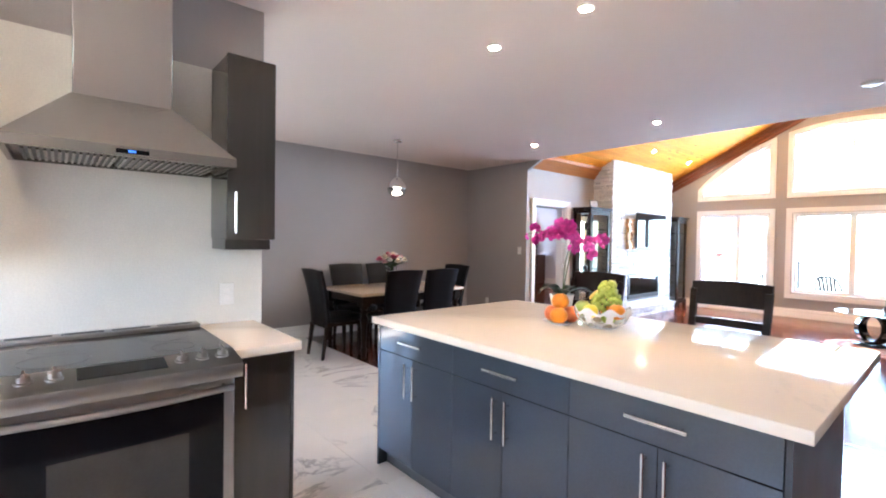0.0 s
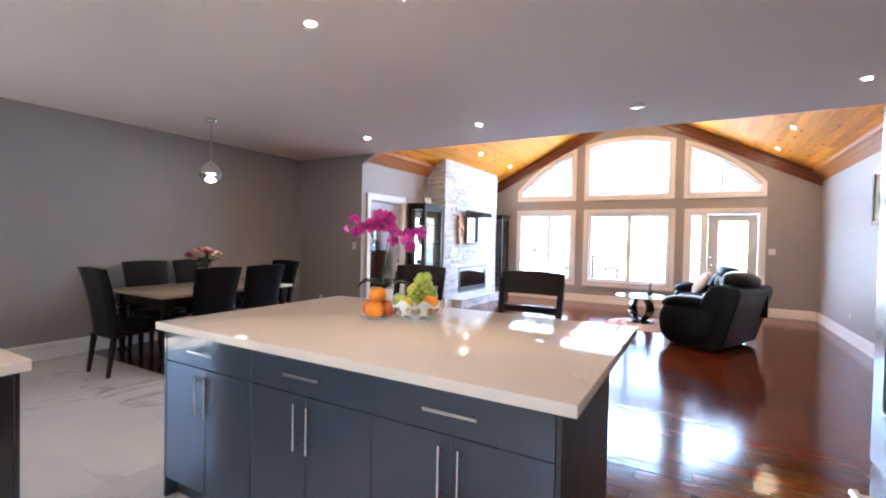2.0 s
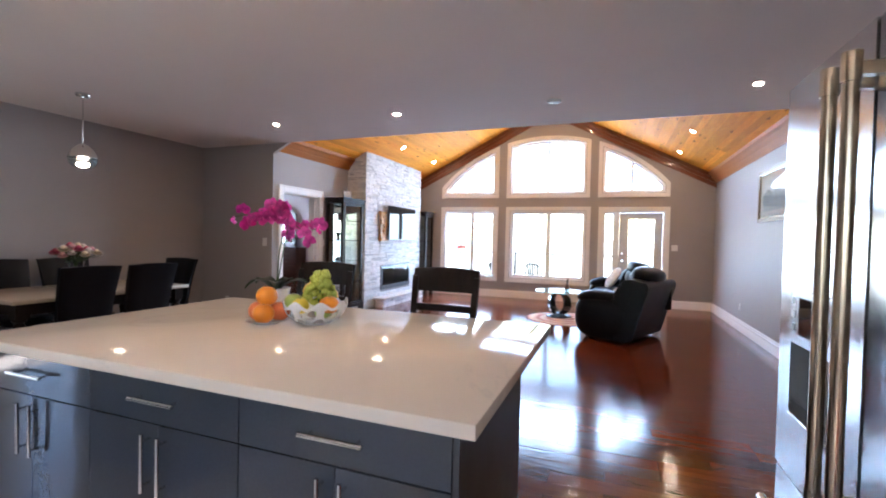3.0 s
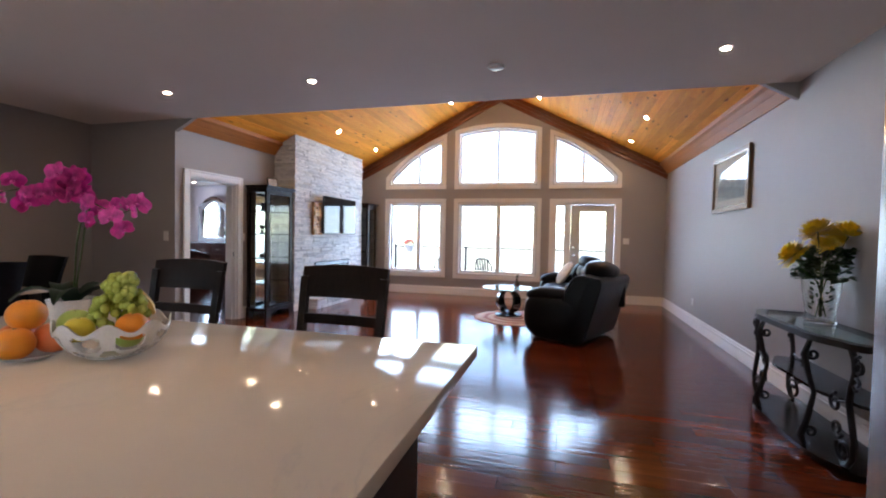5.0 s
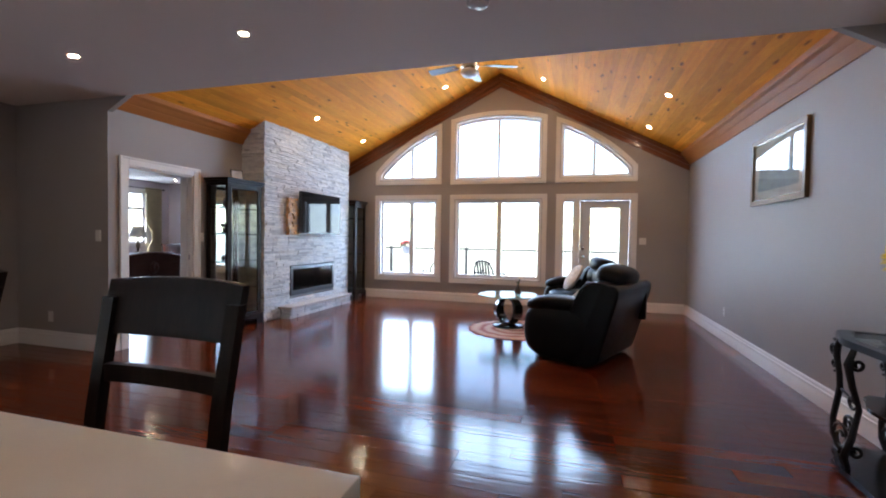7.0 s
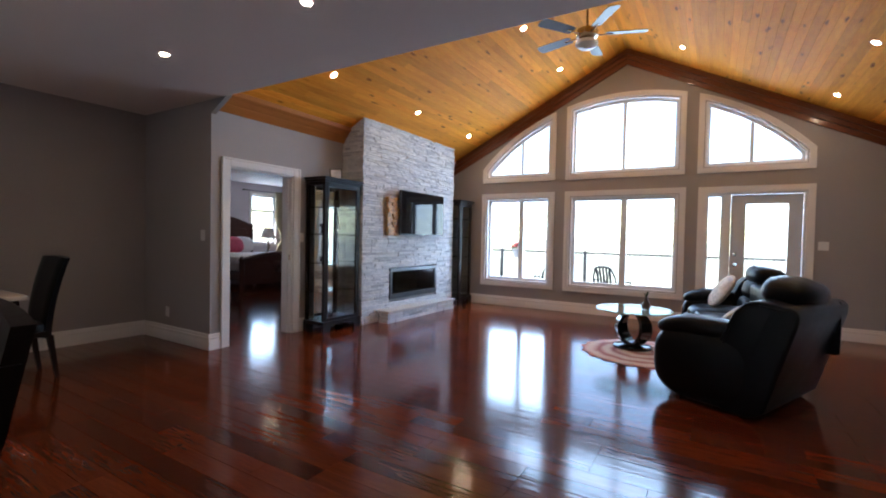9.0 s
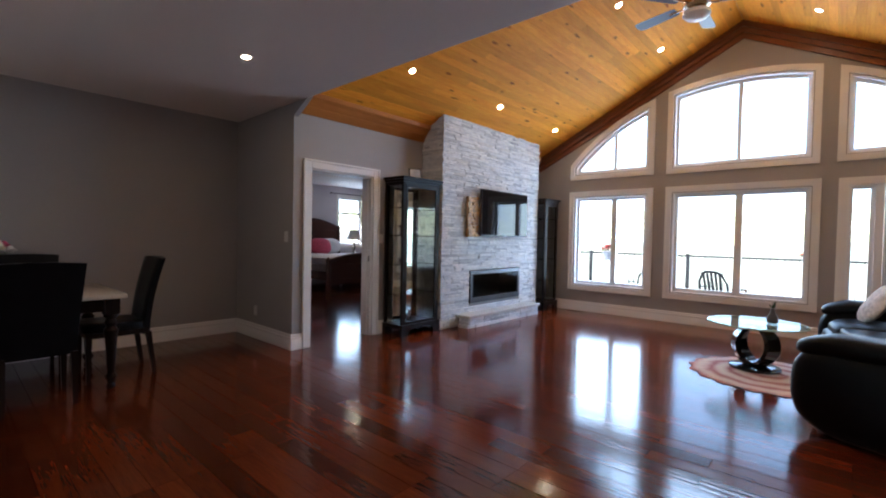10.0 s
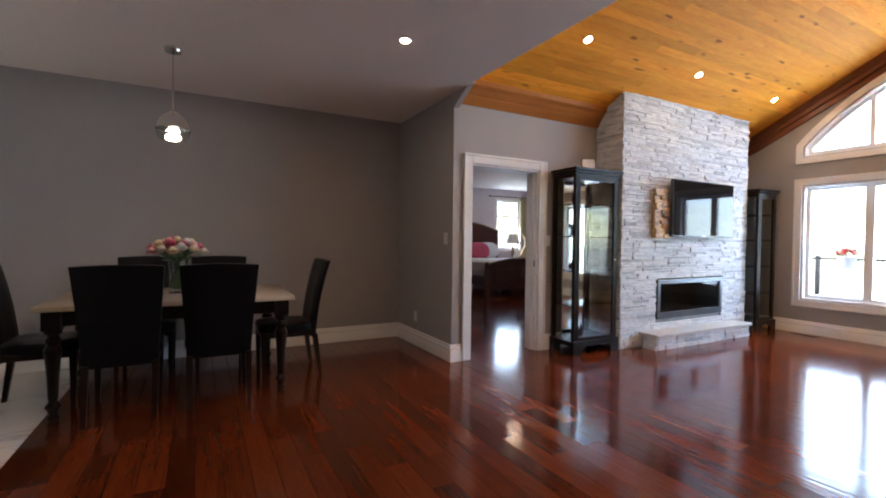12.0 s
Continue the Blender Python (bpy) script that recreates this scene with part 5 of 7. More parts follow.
def pendant():
    x, y = -3.52, 3.475
    t = thing("pendant_lamp", "chrome and clear glass globe pendant, switched on", "pendant lamp")
    bm = bmesh.new()
    lathe(bm, [(0.0, CEIL - 0.03), (0.055, CEIL - 0.03), (0.062, CEIL - 0.018), (0.062, CEIL - 0.001), (0.0, CEIL - 0.001)], (x, y, 0), 24)
    part("canopy", bm, CHROME, t)
    bm = bmesh.new()
    tube(bm, [(x, y, CEIL - 0.03), (x, y, 2.17)], 0.005, 8)
    part("rod", bm, CHROME, t)
    bm = bmesh.new()
    lathe(bm, [(0.000, 2.180), (0.025, 2.178), (0.052, 2.161), (0.090, 2.123), (0.113, 2.078), (0.121, 2.043), (0.116, 2.043), (0.086, 2.113), (0.000, 2.153)], (x, y, 0), 28)
    part("dome", bm, DOME_CHROME, t, "polished chrome upper half")
    bm = bmesh.new()
    lathe(bm, [(0.121, 2.043), (0.115, 2.003), (0.100, 1.968), (0.079, 1.951), (0.076, 1.954), (0.095, 1.973), (0.111, 2.005), (0.116, 2.043)], (x, y, 0), 28)
    part("shade", bm, CABINET_GLASS, t, "clear glass lower half")
    bm = bmesh.new()
    ball(bm, (x, y, 1.98), 0.054, 0.5, 18)
    part("bulb", bm, PENDANT_BULB, t)


pendant()


# ---- great room ----
FPX, FP0, FP1 = -2.92, 7.82, 10.33


def fireplace():
    t = thing("fireplace", "tall chimney breast of pale grey ledge stone", "fireplace", kind="structure")
    top = vault_z(FPX)
    bm = bmesh.new()
    prof = [(XL, 0), (FPX - 0.03, 0), (FPX - 0.03, vault_z(FPX - 0.03) - 0.004), (XL, SPRING - 0.004)]
    prism(bm, prof, "y", FP0 + 0.03, 8.44)
    prism(bm, prof, "y", 9.77, FP1 - 0.03)
    add_box(bm, XL, FPX - 0.03, 8.44, 9.77, 0, 0.29)
    prism(bm, [(XL, 0.78), (FPX - 0.03, 0.78), (FPX - 0.03, vault_z(FPX - 0.03) - 0.004), (XL, SPRING - 0.004)], "y", 8.44, 9.77)
    part("core", bm, MORTAR, t)
    rnd = random.Random(21)
    shapes, count = {}, 0
    rest = bmesh.new()

    def stone(bm, L, h, d, seed):
        """A split-faced strip: bevelled, its front uneven. Local: x along, y out, z up."""
        r2 = random.Random(seed)
        n = max(1, round(L / 0.07))
        f = [[None] * 2 for _ in range(n + 1)]
        back = []
        for i in range(n + 1):
            x = L * i / n
            e = 0.004 if i in (0, n) else 0
            xi = x + (0.002 if i == 0 else -0.002 if i == n else 0)
            out = d + r2.uniform(-0.003, 0.003)
            f[i] = [bm.verts.new((xi, out - e, 0.002)), bm.verts.new((xi, out + r2.uniform(-0.003, 0.003) - e, h - 0.002))]
            back.append([bm.verts.new((xi, 0, 0.001)), bm.verts.new((xi, 0, h - 0.001))])
        for i in range(n):
            bm.faces.new((f[i][0], f[i + 1][0], f[i + 1][1], f[i][1]))
            bm.faces.new((f[i][1], f[i + 1][1], back[i + 1][1], back[i][1]))
            bm.faces.new((back[i][0], back[i + 1][0], f[i + 1][0], f[i][0]))
        bm.faces.new((back[0][0], f[0][0], f[0][1], back[0][1]))
        bm.faces.new((f[n][0], back[n][0], back[n][1], f[n][1]))

    def course(u0, u1, z, h, place, single_parts):
        nonlocal count, rest
        u = u0 - rnd.uniform(0.0, 0.12)
        while u < u1 - 0.005:
            L = rnd.choice((0.10, 0.14, 0.18, 0.22, 0.28, 0.34))
            a, b = max(u, u0), min(u + L, u1)
            u += L
            if b - a < 0.012:
                continue
            d, seed = rnd.choice((0.028, 0.031, 0.034, 0.037, 0.041)), rnd.randrange(5)
            m = place(a, z)
            if single_parts and count < 300:
                key = (round(b - a, 3), round(h, 3), d, seed)
                if key not in shapes:
                    bm = bmesh.new()
                    stone(bm, *key)
                    shapes[key] = finish(bm, "stone", STONE)
                ob = new("stone", shapes[key])
                ob.parent, ob.matrix_basis = t, m
                count += 1
            else:
                k = len(rest.verts)
                rest.verts.ensure_lookup_table()
                stone(rest, b - a, h, d, seed)
                rest.verts.ensure_lookup_table()
                for v in rest.verts[k:]:
                    v.co = m @ v.co

    front = lambda a, z: Matrix.Translation((FPX - 0.03, FP1 - a, z)) @ Matrix.Rotation(radians(-90), 4, "Z")
    side = lambda a, z: Matrix.Translation((XL + a, FP0 + 0.03, z)) @ Matrix.Rotation(radians(180), 4, "Z")
    sideq = lambda a, z: Matrix.Translation((FPX - a, FP0 + 0.03, z)) @ Matrix.Rotation(radians(180), 4, "Z")
    far = lambda a, z: Matrix.Translation((XL + a, FP1 - 0.03, z))
    z = 0.0
    while z < top + 0.1:
        h = rnd.choice((0.026, 0.031, 0.036, 0.042))
        W = FP1 - FP0
        if z + h > 0.285 and z < 0.785:
            course(0, FP1 - 9.77, z, h, front, False)
            course(FP1 - 8.44, W, z, h, front, True)
        elif z + h <= vault_z(FPX) + 0.02:
            course(0, W, z, h, front, 0.79 <= z < 1.75)
        ext = FPX - XL if z < SPRING else max(0, (FPX - XL) - (z - SPRING) / SLOPE)
        if ext > 0.05:
            course(0, ext, z, h, sideq, False)
        z += h
    tagged(part("stone_rest", rest, STONE, t), kind="stuff")
    # linear gas insert in its opening
    fb = thing("fireplace_insert", "linear gas fireplace insert with dark glass", "fireplace insert")
    bm = bmesh.new()
    y0, y1, z0, z1, x = 8.45, 9.76, 0.30, 0.77, FPX + 0.012
    outer, inner = [(y0, z0), (y1, z0), (y1, z1), (y0, z1)], [(y0 + 0.05, z0 + 0.075), (y1 - 0.05, z0 + 0.075), (y1 - 0.05, z1 - 0.05), (y0 + 0.05, z1 - 0.05)]
    rows = [[bm.verts.new((xx, *p)) for p in loop] for loop, xx in ((outer, x), (inner, x), (inner, x - 0.035), (outer, x - 0.035))]
    for k in range(4):
        r, s = rows[k], rows[(k + 1) % 4]
        for n in range(4):
            m = (n + 1) % 4
            bm.faces.new((r[n], r[m], s[m], s[n]))
    part("surround", bm, surface("graphite_metal", (0.10, 0.105, 0.115), 0.35, 0.7), fb)
    part("firebox", B((x - 0.40, x - 0.39, y0 + 0.02, y1 - 0.02, z0, z1), (x - 0.39, x - 0.03, y0 + 0.02, y0 + 0.03, z0, z1), (x - 0.39, x - 0.03, y1 - 0.03, y1 - 0.02, z0, z1), (x - 0.39, x - 0.03, y0 + 0.03, y1 - 0.03, z0 + 0.03, z0 + 0.04), (x - 0.39, x - 0.03, y0 + 0.03, y1 - 0.03, z1 - 0.02, z1 - 0.01)), BLACK, fb)
    part("glass_front", B((x - 0.026, x - 0.02, y0 + 0.05, y1 - 0.05, z0 + 0.075, z1 - 0.05)), FIRE_GLASS, fb)
    rr = random.Random(2)
    bm = bmesh.new()
    for i in range(46):
        ball(bm, (x - 0.2 + rr.uniform(-0.06, 0.06), y0 + 0.1 + (y1 - y0 - 0.2) * i / 45, z0 + 0.055 + rr.uniform(0, 0.012)), rr.uniform(0.014, 0.026), 0.7, 7, 0.2)
    tagged(part("pebble_bed", bm, surface("grey_pebble", (0.18, 0.18, 0.18), 0.5, vary=0.3), fb), kind="stuff")
    # raised hearth
    hth = thing("hearth", "low stone hearth with a pale slab top", "hearth")
    part("slab", B((FPX + 0.006, -2.665, 8.13, 10.03, 0.145, 0.18), bevel=0.004), surface("limestone_slab", (0.58, 0.55, 0.51), 0.5, vary=0.08), hth, "smooth pale limestone slab")
    part("base", B((FPX + 0.02, -2.715, 8.17, 9.99, 0.0, 0.145)), MORTAR, hth)
    hr = random.Random(9)
    for face in ("front", "left", "right"):
        for r in range(3):
            h = 0.145 / 3
            span = 1.83 if face == "front" else 0.17
            u = 0.0
            while u < span - 0.01:
                L = min(hr.choice((0.14, 0.2, 0.27, 0.34)), span - u)
                bm = bmesh.new()
                stone(bm, L, h, hr.choice((0.022, 0.028, 0.034)), hr.randrange(5))
                m = {"front": Matrix.Translation((-2.715, 10.01 - u, r * h)) @ Matrix.Rotation(radians(-90), 4, "Z"), "left": Matrix.Translation((-2.715 - u + 0.02, 8.17, r * h)) @ Matrix.Rotation(radians(180), 4, "Z"), "right": Matrix.Translation((-2.895 + u, 9.99, r * h))}[face]
                part("stone", move(bm, m), STONE, hth)
                u += L
    # warm-toned strip of raised blocks beside the television
    am = thing("stone_accent", "strip of raised amber-brown blocks beside the television", "wall accent")
    AMBER = surface("amber_brown_blocks", (0.50, 0.29, 0.11), 0.45, vary=0.75, scale=22, grain=60, relief=0.5)
    ar = random.Random(5)
    for i in range(14):
        z0 = 1.27 + i * 0.041
        u = 8.31
        while u < 8.50:
            L = ar.uniform(0.09, 0.17)
            bm = B((FPX + 0.01, FPX + 0.045 + ar.uniform(0, 0.035), u + 0.001, min(u + L, 8.56) - 0.001, z0 + 0.001, z0 + 0.039), bevel=0.003)
            part("stone", bm, AMBER, am)
            u += L


fireplace()


def television():
    t = thing("television", "flat black television on the stone chimney breast", "television")
    y0, y1, z0, z1, x = 8.54, 9.78, 1.285, 1.97, FPX + 0.12
    part("cabinet", B((x - 0.035, x, y0, y1, z0, z1), bevel=0.004), BLACK, t)
    part("screen", B((x, x + 0.003, y0 + 0.012, y1 - 0.012, z0 + 0.02, z1 - 0.012)), BLACK_GLASS, t)
    part("wall_mount", B((FPX - 0.01, x - 0.035, 8.95, 9.4, 1.5, 1.8)), BLACK, t)
    part("logo_bar", B((x + 0.001, x + 0.0035, 9.13, 9.18, z0 + 0.006, z0 + 0.012)), CHROME, t)


television()


def curio(y0, y1, xf, top, label, filled):
    """A display cabinet: dark frame, glass front and sides, mirrored back, glass shelves. Faces +x."""
    t = thing("curio_cabinet", label, "display cabinet", "curio cabinets")
    xb = XL + 0.03
    p = 0.04
    for x in (xb, xf - p):
        for y in (y0, y1 - p):
            part("post", B((x, x + p, y, y + p, 0.10, top - 0.09), bevel=0.004), ESPRESSO, t)
    bm = bmesh.new()
    for k, (o, za, zb) in enumerate(((0.0, top - 0.10, top - 0.06), (0.015, top - 0.06, top - 0.03), (0.035, top - 0.03, top))):
        add_box(bm, xb, xf + o, y0 - o, y1 + o, za, zb)
    bmesh.ops.bevel(bm, geom=list(bm.edges), offset=0.003, segments=1, affect="EDGES")
    part("cornice", bm, ESPRESSO, t)
    bm = bmesh.new()
    add_box(bm, xb, xf + 0.02, y0 - 0.02, y1 + 0.02, 0.10, 0.15)
    for a, b in ((y0 - 0.02, y0 + 0.10), (y1 - 0.10, y1 + 0.02)):
        add_box(bm, xf - 0.02, xf + 0.02, a, b, 0.0, 0.10)
        add_box(bm, xb, xb + 0.05, a, b, 0.0, 0.10)
    prism(bm, [(y0 + 0.10, 0.10), (y0 + 0.10, 0.055), (y0 + 0.16, 0.085), ((y0 + y1) / 2, 0.095), (y1 - 0.16, 0.085), (y1 - 0.10, 0.055), (y1 - 0.10, 0.10)], "x", xf - 0.005, xf + 0.015)
    part("base", bm, ESPRESSO, t)
    if filled:
        part("mirror_back", B((xb + 0.12, xb + 0.128, y0 + p, y1 - p, 0.15, top - 0.10)), MIRROR, t, "mirrored back panel")
    for y, nm in ((y0 + 0.018, "side_glass"), (y1 - 0.022, "side_glass")):
        part(nm, B((xb + p, xf - p, y, y + 0.004, 0.15, top - 0.10)), CABINET_GLASS, t)
    bm = bmesh.new()
    fo, fi = [(y0 + p, 0.15), (y1 - p, 0.15), (y1 - p, top - 0.10), (y0 + p, top - 0.10)], [(y0 + p + 0.028, 0.185), (y1 - p - 0.028, 0.185), (y1 - p - 0.028, top - 0.13), (y0 + p + 0.028, top - 0.13)]
    rows = [[bm.verts.new((x, *q)) for q in loop] for loop, x in ((fo, xf + 0.004), (fi, xf + 0.004), (fi, xf - 0.018), (fo, xf - 0.018))]
    for k in range(4):
        r, s = rows[k], rows[(k + 1) % 4]
        for n in range(4):
            m = (n + 1) % 4
            bm.faces.new((r[n], r[m], s[m], s[n]))
    door = part("door", bm, ESPRESSO, t)
    part("door_glass", B((xf - 0.010, xf - 0.006, y0 + p + 0.028, y1 - p - 0.028, 0.185, top - 0.13)), CABINET_GLASS, door)
    bm = bmesh.new()
    ball(bm, (xf + 0.016, y1 - p - 0.02, 1.02), 0.011, 1.0, 10)
    part("knob", bm, CHROME, door)
    for z in (0.52, 0.90, 1.27, 1.62):
        part("shelf", B((xb + 0.012, xf - 0.03, y0 + 0.03, y1 - 0.03, z, z + 0.008)), CABINET_GLASS, t)
        part("shelf_rail", B((xb + p, xf - p, y0 + 0.024, y0 + 0.034, z - 0.012, z), (xb + p, xf - p, y1 - 0.034, y1 - 0.024, z - 0.012, z)), ESPRESSO, t)
    if filled:
        rnd = random.Random(6)
        bases = [0.15, 0.528, 0.908, 1.278, 1.628]
        CROCK = surface("dark_glazed_pottery", (0.05, 0.045, 0.05), 0.25, vary=0.3)
        for zi, yy, xx, prof, mat, nm, lb in (
            (1, 0.30, -0.25, [(0, 0), (0.03, 0), (0.045, 0.05), (0.03, 0.10), (0.018, 0.13), (0.024, 0.15), (0, 0.15)], WHITE_CERAMIC, "ornament_vase", "small pale vase on a cabinet shelf"),
            (2, 0.20, -0.22, [(0, 0), (0.05, 0), (0.06, 0.03), (0.05, 0.06), (0.02, 0.075), (0, 0.08)], CROCK, "ornament_bowl", "dark round pot on a cabinet shelf"),
            (2, 0.46, -0.28, [(0, 0), (0.025, 0), (0.03, 0.06), (0.014, 0.10), (0.02, 0.12), (0, 0.12)], RED, "ornament_vase", "small red vase on a cabinet shelf"),
            (3, 0.18, -0.20, [(0, 0), (0.03, 0), (0.014, 0.03), (0.012, 0.07), (0.034, 0.10), (0.036, 0.13), (0, 0.13)], CROCK, "ornament_cup", "dark goblet on a cabinet shelf"),
            (3, 0.45, -0.26, [(0, 0), (0.04, 0), (0.05, 0.05), (0.03, 0.09), (0, 0.095)], WHITE_CERAMIC, "ornament_bowl", "pale pot on a cabinet shelf"),
            (4, 0.22, -0.24, [(0, 0), (0.06, 0), (0.065, 0.09), (0.05, 0.12), (0, 0.13)], CROCK, "ornament_jar", "dark jar on the top cabinet shelf"),
            (4, 0.42, -0.24, [(0, 0), (0.055, 0), (0.06, 0.08), (0.045, 0.11), (0, 0.12)], CROCK, "ornament_jar", "brown jar on the top cabinet shelf"),
            (0, 0.33, -0.25, [(0, 0), (0.05, 0), (0.055, 0.03), (0.04, 0.12), (0.03, 0.2), (0, 0.21)], CROCK, "ornament_jar", "tall dark jar on the cabinet floor"),
        ):
            bm = bmesh.new()
            lathe(bm, prof, (xf + xx, y0 + yy, bases[zi]), 16)
            single(nm, bm, mat, lb, "ornament")
    return t


curio(7.13, 7.78, -2.94, 2.0, "tall espresso display cabinet with glass doors and ornaments", True)
curio(10.37, 10.82, -2.79, 1.965, "tall espresso display cabinet beyond the fireplace, glass front", False)
t = thing("photo_frame", "small framed photograph standing on the cabinet", "picture frame", at=pose(-3.07, 7.45, 2.001, -12, 0, 62))
part("frame", B((-0.085, 0.085, -0.008, 0.008, 0.004, 0.145), bevel=0.003), BLACK, t)
part("picture", B((-0.07, 0.07, -0.010, -0.008, 0.018, 0.13)), surface("photo_print", (0.62, 0.66, 0.72), 0.2, vary=0.25, scale=16, relief=0), t)
part("strut", B((-0.012, 0.012, 0.006, 0.05, 0.012, 0.02), bevel=0.001), BLACK, t)


# ---- ceiling fan ----
def ceiling_fan():
    x, y = -0.04, 8.30
    t = thing("ceiling_fan", "ceiling fan with dark blades and a glass light", "ceiling fan")
    bm = bmesh.new()
    zr = vault_z(x)
    lathe(bm, [(0.0, zr - 0.075), (0.03, zr - 0.075), (0.065, zr - 0.04), (0.07, zr + 0.02), (0.0, zr + 0.02)], (x, y, 0), 20)
    part("canopy", bm, BRONZE, t)
    bm = bmesh.new()
    tube(bm, [(x, y, zr - 0.07), (x, y, 3.675)], 0.013, 10)
    part("downrod", bm, BRONZE, t)
    bm = bmesh.new()
    lathe(bm, [(0.0, 3.695), (0.03, 3.695), (0.06, 3.675), (0.11, 3.650), (0.125, 3.615), (0.12, 3.575), (0.08, 3.555), (0.085, 3.535), (0.0, 3.535)], (x, y, 0), 26)
    part("motor", bm, BRONZE, t, "antique brass motor housing")
    DARK_BLADE = wood("fan_blade", (0.025, 0.022, 0.022), (0.06, 0.05, 0.045), 0.35, "x", 1.0)
    for k in range(5):
        a = 20 + 72 * k
        m = pose(x, y, 3.600, 0, 0, a) @ pose(0, 0, 0, 11, 0, 0)
        bm = bmesh.new()
        out = [(0.20, -0.05), (0.24, -0.062), (0.60, -0.072), (0.64, -0.06), (0.655, 0.0), (0.64, 0.06), (0.60, 0.072), (0.24, 0.062), (0.20, 0.05)]
        prism(bm, out, "z", -0.003, 0.003)
        b = part("blade", move(bm, m), DARK_BLADE, t)
        bm = bmesh.new()
        tube(bm, [(0.10, 0, -0.004), (0.16, 0, -0.012), (0.22, 0, -0.006), (0.28, 0, -0.005)], 0.009, 8)
        part("blade_iron", move(bm, m), BRONZE, b)
    bm = bmesh.new()
    lathe(bm, [(0.085, 3.535), (0.12, 3.520), (0.125, 3.485), (0.09, 3.450), (0.04, 3.435), (0.0, 3.432)], (x, y, 0), 26)
    part("light_bowl", bm, surface("frosted_glass", (0.80, 0.78, 0.70), 0.25, vary=0.05), t, "frosted glass light bowl")
    bm = bmesh.new()
    tube(bm, [(x + 0.06, y - 0.06, 3.515), (x + 0.062, y - 0.062, 3.295)], 0.0012, 5)
    part("pull_chain", bm, BRONZE, t)


ceiling_fan()


# ---- seating ----
# two seats of one curved loveseat: frames at the outer front corner of each, facing -x
NEAR = pose(0.85, 7.17, 0, 0, 0, -24) @ Matrix.Diagonal((1.04, 1, 1, 1))
FAR = pose(0.93, 9.72, 0, 0, 0, 9)


def loveseat():
    """Two reclining seats angled towards each other, a wedge of back between them."""
    t = thing("recliner_sofa", "curved black leather reclining loveseat with plump arms", "sofa")

    def soft(bm, r):
        bmesh.ops.bevel(bm, geom=list(bm.edges), offset=r, segments=4, profile=0.6, affect="EDGES", clamp_overlap=True)
        return bm

    def half(m, s):
        """One seat; s: the way from its arm to the middle along y."""
        def span(a, b):
            return (a, b) if s > 0 else (-b, -a)

        def put(name, bm, parent=t):
            return part(name, move(bm, m), LEATHER, parent)

        a0, a1 = span(0.0, 0.27)
        bm = bmesh.new()
        pillow(bm, -0.02, 0.74, a0 - 0.015, a1, 0.012, 0.60, 3.2, 18)
        for v in bm.verts:
            v.co.x += 0.10 * max(0, 0.25 - v.co.z) * (1 if v.co.x < 0.3 else -1)
        arm = put("armrest", bm)
        bm = bmesh.new()
        pillow(bm, 0.0, 0.60, a0 - 0.012, a1 + 0.012, 0.50, 0.655, 2.8)
        for v in bm.verts:
            v.co.z -= 0.22 * max(0, 0.22 - v.co.x) - 0.03
        put("arm_pad", bm, arm)
        w0, w1 = span(0.015, 0.255)
        bm = bmesh.new()
        prism(bm, [(0.36, 0.04), (0.62, 0.03), (0.70, 0.10), (0.90, 0.76), (0.91, 0.83), (0.86, 0.84), (0.74, 0.865), (0.65, 0.845), (0.585, 0.77), (0.535, 0.66), (0.50, 0.50), (0.42, 0.34)], "y", w0, w1)
        wing = put("wing", soft(bm, 0.06))
        bm = bmesh.new()
        ye = w0 if s > 0 else w1
        tube(bm, [(0.46, ye, 0.30), (0.52, ye, 0.52), (0.57, ye, 0.70), (0.64, ye, 0.80), (0.73, ye, 0.83), (0.90, ye, 0.81)], 0.007, 6)
        put("piping", bm, wing)
        c0, c1 = span(0.27, 0.92)
        bm = bmesh.new()
        pillow(bm, 0.04, 0.74, c0 - 0.02, c1 + 0.02, 0.015, 0.34, 8)
        put("base", bm)
        bm = bmesh.new()
        pillow(bm, 0.01, 0.70, c0, c1, 0.30, 0.53, 3.6)
        put("seat_cushion", bm)
        bm = bmesh.new()
        pillow(bm, -0.03, 0.13, c0 + 0.01, c1 - 0.01, 0.02, 0.42, 4.2)
        put("foot_panel", bm)
        lean = Matrix.Translation((0.62, 0, 0.45)) @ Matrix.Rotation(radians(15), 4, "Y") @ Matrix.Translation((-0.62, 0, -0.45))
        bm = bmesh.new()
        pillow(bm, 0.50, 0.74, c0, c1, 0.44, 0.66, 2.8, m=lean)
        put("lumbar_cushion", bm)
        bm = bmesh.new()
        pillow(bm, 0.49, 0.76, c0, c1, 0.62, 0.86, 2.8, m=lean)
        put("shoulder_cushion", bm)
        bm = bmesh.new()
        pillow(bm, 0.47, 0.82, c0 + 0.01, c1 - 0.01, 0.80, 1.03, 2.7, m=lean)
        put("head_cushion", bm)
        b0, b1 = span(0.012, 1.09)
        bm = bmesh.new()
        prism(bm, [(0.52, 0.022), (0.70, 0.022), (0.78, 0.07), (0.955, 0.72), (0.96, 0.79), (0.93, 0.83), (0.88, 0.84), (0.80, 0.81)], "y", b0, b1)
        put("back_shell", soft(bm, 0.075))
        for x in (0.14, 0.62):
            for y in span(0.14, 0.80):
                bm = bmesh.new()
                lathe(bm, [(0.0, 0.0), (0.022, 0.0), (0.024, 0.03), (0.0, 0.03)], (x, y, 0), 10)
                part("foot", move(bm, m), BLACK, t)

    half(NEAR, 1)
    half(FAR, -1)
    bm = bmesh.new()
